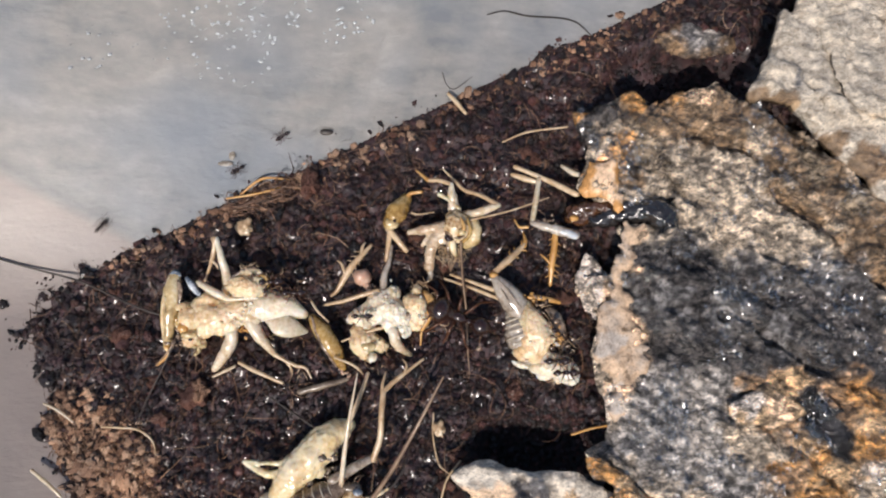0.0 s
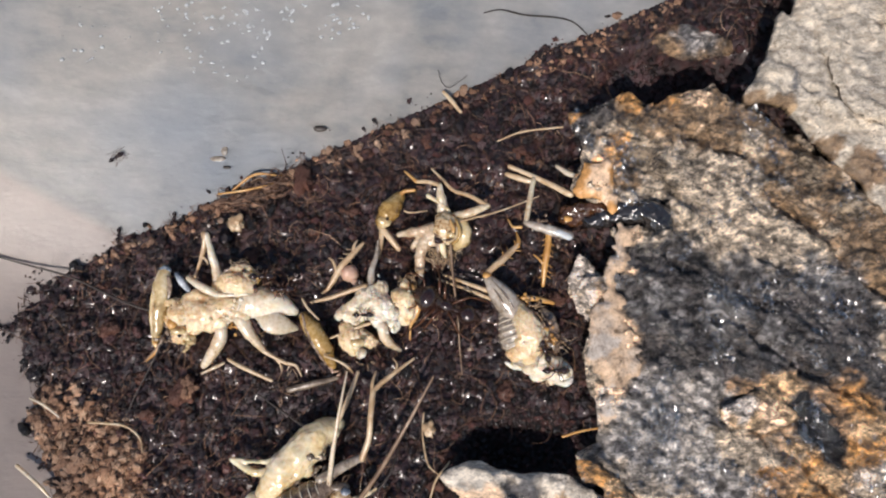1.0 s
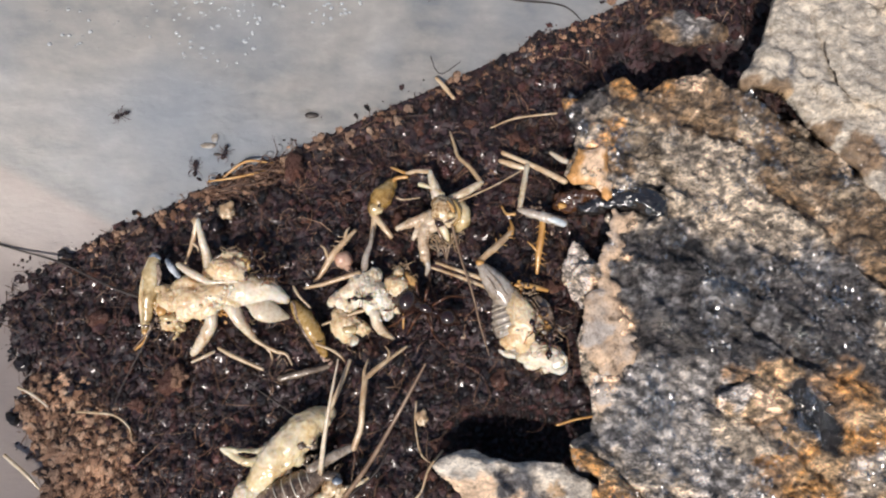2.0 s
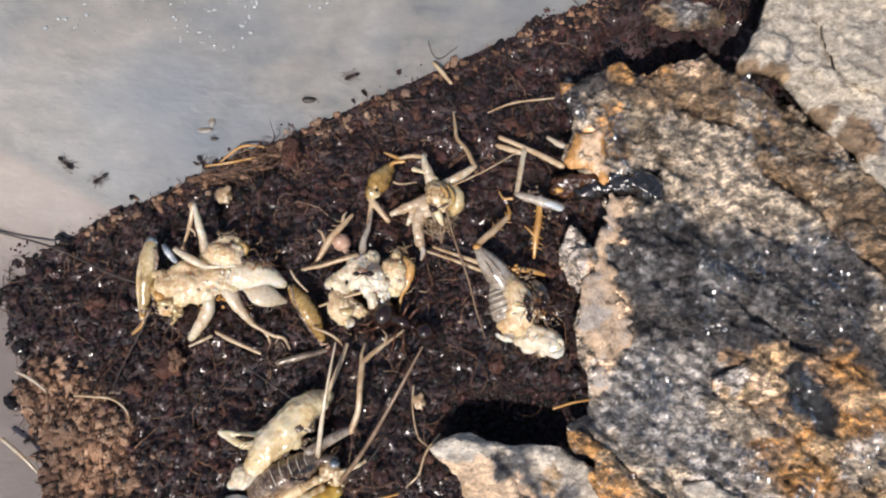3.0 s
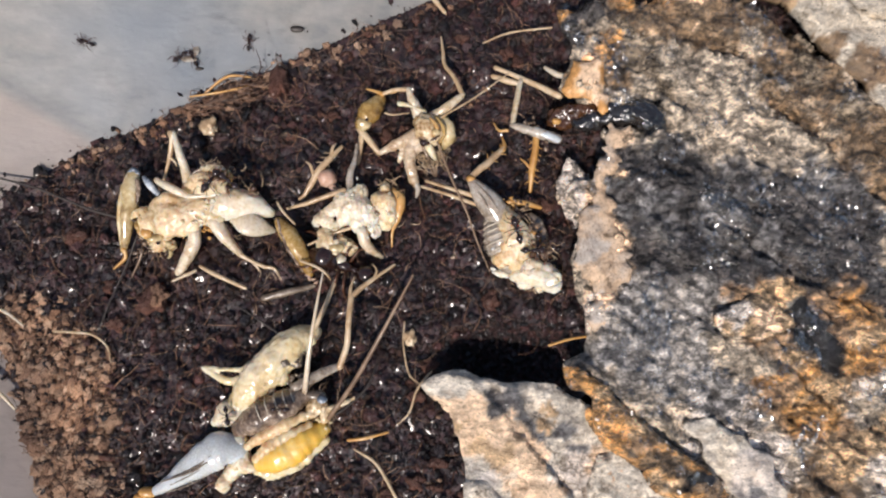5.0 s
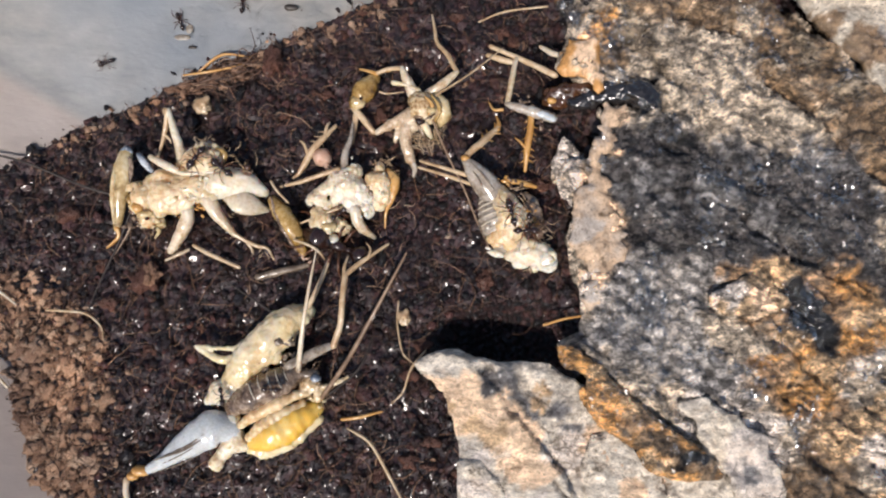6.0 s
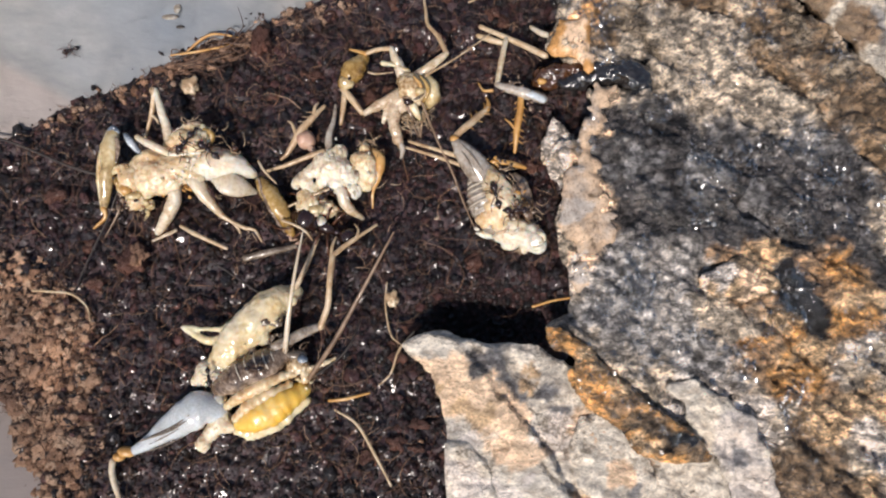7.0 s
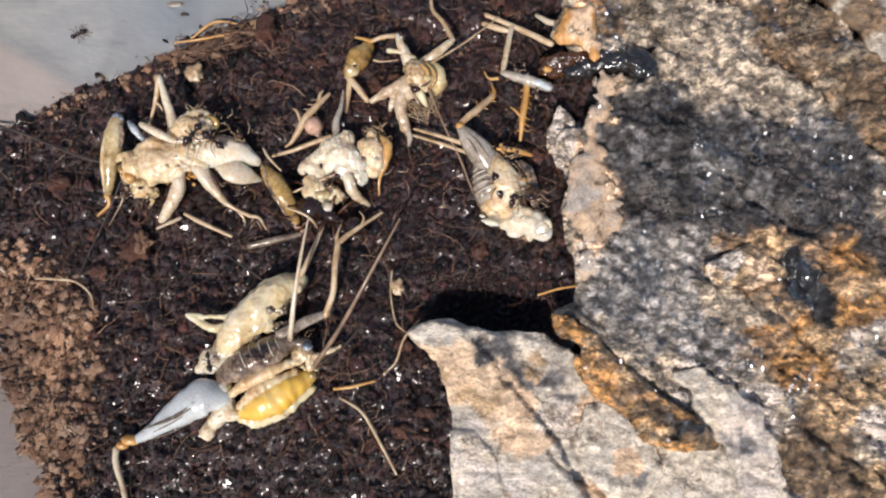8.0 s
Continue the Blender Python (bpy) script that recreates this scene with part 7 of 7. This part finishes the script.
def loose_clods():
    """Crumbly red-brown clods lying apart on the soil, each a thing of its own."""
    rng = random.Random(8)
    placed = 0
    while placed < 46:
        x, y = rng.uniform(-46, 12), rng.uniform(-38, 24)
        if not bare_soil(x, y, rng.random()):
            continue
        r = rng.uniform(0.45, 1.1)
        bm = lump(bmesh.new(), (0, 0, 0), (r, r * rng.uniform(0.6, 1.0), r * 0.6), 0.9, 1.5 / r, 3, placed * 2.3)
        ob = part("clod", bm, CLOD, None)
        ob.location = Vector((x, y, soil_height(x, y) + r * 0.25)) * MM
        tagged(ob, "small crumbly red-brown clod lying on dark soil", "clod", "loose clods")
        placed += 1


loose_clods()


def droplets():
    """Condensation on the upper side of the tub: small flat beads of water."""
    rng = np.random.default_rng(3)
    unit, tris = ball(2)
    verts, faces = [], []
    for _ in range(5200):
        x, y = rng.uniform(-58, 4), rng.uniform(22, 46)
        if rim(x, y) < 9.5 or fbm(x, y, 3.0, 0.16, 3) < 0.12 + 0.3 * rng.random():
            continue
        r = 0.05 + 0.24 * rng.random() ** 2
        n = len(verts)
        verts.extend(((unit * (r, r * rng.uniform(0.6, 1.0), r * 0.4) + (x, y, tub_height(x, y) + 0.05)) * MM).tolist())
        faces.extend([[i + n for i in f] for f in tris])
    ob = joined("water_drops", verts, faces, WATER, "clear water beads on wet plastic", "water drops")
    for f in ob.data.polygons:
        f.use_smooth = True


# Plan x, y and radius of the clusters of added glints.
GLINT_SPOTS = [(14.0, -21.3, 2.0), (17.6, -24.6, 2.2), (20.5, -27.2, 2.0), (23.0, -30.0, 2.0), (19.8, 11.9, 3.0), (21.2, 8.6, 2.2), (18.6, 14.2, 2.2), (29.8, -4.7, 3.0), (34.6, -1.9, 2.2), (24.8, -5.0, 2.2), (19.5, -14.6, 3.0), (27.5, -20.6, 2.2), (23.5, -17.8, 2.2), (38.3, -15.7, 3.0), (38.8, -19.5, 2.2), (44.2, 11.9, 2.2), (38.1, -0.3, 3.0), (24.8, 6.0, 2.2), (42.7, -3.4, 2.2), (32.3, -22.1, 3.0), (27.8, -21.0, 2.2), (38.9, -24.3, 2.2)]


def glint_lenses(count, outline, top, label, seed, barred=lambda x, y: False):
    """Small flat clear lenses added so uneven wet bark glints, gathered in clusters."""
    rng = np.random.default_rng(seed)
    unit, tris = ball(2)
    low, high = np.min(outline, 0), np.max(outline, 0)
    verts, faces, placed = [], [], 0
    while placed < count:
        x, y = rng.uniform(low[0], high[0]), rng.uniform(low[1], high[1])
        wet = fbm(x, y, 44.0, 0.16, 4) + 0.5 * fbm(x, y, 45.0, 0.7, 3) - 0.12
        for px, py, r in GLINT_SPOTS:
            wet += 0.55 * math.exp(-((x - px) ** 2 + (y - py) ** 2) / (r * r))
        if wet < 0.55 * rng.random() + 0.1 or not inside(outline, x, y) or barred(x, y):
            continue
        r = 0.1 + 0.3 * rng.random() ** 2
        n = len(verts)
        lean = Euler((rng.normal() * 0.42, rng.normal() * 0.42, 0)).to_matrix()
        film = (unit * (r * rng.uniform(0.6, 0.9), r * rng.uniform(0.9, 1.3), r * 0.13)) @ np.array(lean).T
        verts.extend(((film + (x, y, 0.09 * y + top(x, y) + 0.12)) * MM).tolist())
        faces.extend([[i + n for i in f] for f in tris])
        placed += 1
    ob = joined("bark_glints", verts, faces, FILM, label, "water drops")
    ob.data.shade_smooth()


droplets()
glint_lenses(5200, main_outline, main_top, "added clear lenses that glint on wet bark", 11, lambda x, y: inside(high_outline, x, y) or inside(ridge_outline, x, y) or (y < -28 and inside(low_outline, x, y)))
glint_lenses(130, ridge_outline, ridge_top, "added clear lenses that glint on the orange resin ridge", 12)



def motions():
    for c, legs, rows, heading in ants:
        crawl(c, legs, rows, heading)

    def sway(thing_moved, rows):
        """Rows of seconds, millimetres across and along, and degrees of turn round the resting place."""
        base = thing_moved.location.copy()
        walk(thing_moved, [(t, Matrix.Translation(base + Vector((dx, dy, 0)) * MM) @ pose(0, 0, 0, tilt, 0, turn)) for t, dx, dy, turn, tilt in rows])

    sway(c_three, [(0, 1.0, 0.8, -18, 0), (0.5, 0.9, 0.8, -18, 0), (1.0, 0.6, 0.6, -16, 3), (1.4, 0.8, 0.4, -12, -3), (1.7, 1.0, 0.3, -6, -6), (2.8, 0.6, 0.4, -4, -4), (3.2, 0.4, 0.3, -2, -3),
                   (3.35, -0.6, 0.5, 8, 3), (3.5, 0.2, 0.1, -3, 0), (3.8, 0, 0, 0, 0), (4.5, 0.1, 0.1, 1, 0), (6.0, 0.2, 0.2, 4, 1), (7.0, 0.2, 0.1, 3, 0), (8.0, 0.3, 0.2, 4, 1)])
    sway(shin_three, [(0, 0, 0, 62, 0), (1.4, 0, 0, 60, 0), (1.7, 0, 0, 40, 0), (2.8, 0, 0, 12, 0), (3.2, 0, 0, 14, 0), (3.4, 0, 0, -8, 0), (3.8, 0, 0, 0, 0), (6.0, 0, 0, 8, 0), (8.0, 0, 0, 8, 0)])
    sway(c_one, [(0, 0, 0, 0, 0), (1.0, 0, 0, 0.4, 0), (1.7, 0, 0.1, -0.4, 0), (3.4, 0, 0, 0.5, 0), (4.0, -0.2, 0, 2, 1), (4.5, 0, 0.1, 3, 2), (6.0, 0.1, 0.2, 2, 0), (6.6, -0.1, 0, 4, 2), (7.2, 0.2, 0.2, 1, 0), (7.7, 0, 0.1, 3, 1), (8.0, 0.1, 0.1, 2, 0)])
    sway(head_one, [(0, 0, 0, 0, 0), (3.5, 0, 0, 0, 0), (3.8, 0, -0.1, 10, 4), (4.1, 0.1, -0.3, 22, 0), (4.6, 0, -0.2, 18, 5), (6.0, 0, 0, 8, 0), (6.6, 0.1, -0.2, 16, 3), (7.4, 0, 0, 4, 0), (8.0, 0.1, -0.1, 10, 2)])
    sway(c_two, [(0, 0.4, -0.3, -2, 0), (0.2, 0.1, -0.1, 1, 0), (0.6, 0.2, 0, -1, 0), (1.2, 0, 0.1, 1, 0), (1.7, 0.2, 0.1, 0, 0), (3.0, 0.2, 0.3, -2, 0), (3.4, -0.1, 0, 2, 1), (3.8, 0, 0, 0, 0), (4.5, 0.1, 0.1, 2, 1), (6.0, 0.1, 0, 0, 0), (6.9, -0.2, -0.1, 3, 0), (7.5, 0.1, 0, 1, 0), (8.0, 0, 0.1, 2, 0)])
    sway(c_four, [(0, -0.2, 0, -1, 0), (1.5, 0, 0, 0, 0), (3.8, 0, 0, 0, 0), (6.0, 0.1, 0, 1, 0), (8.0, 0.1, 0.1, 1, 0)])


motions()
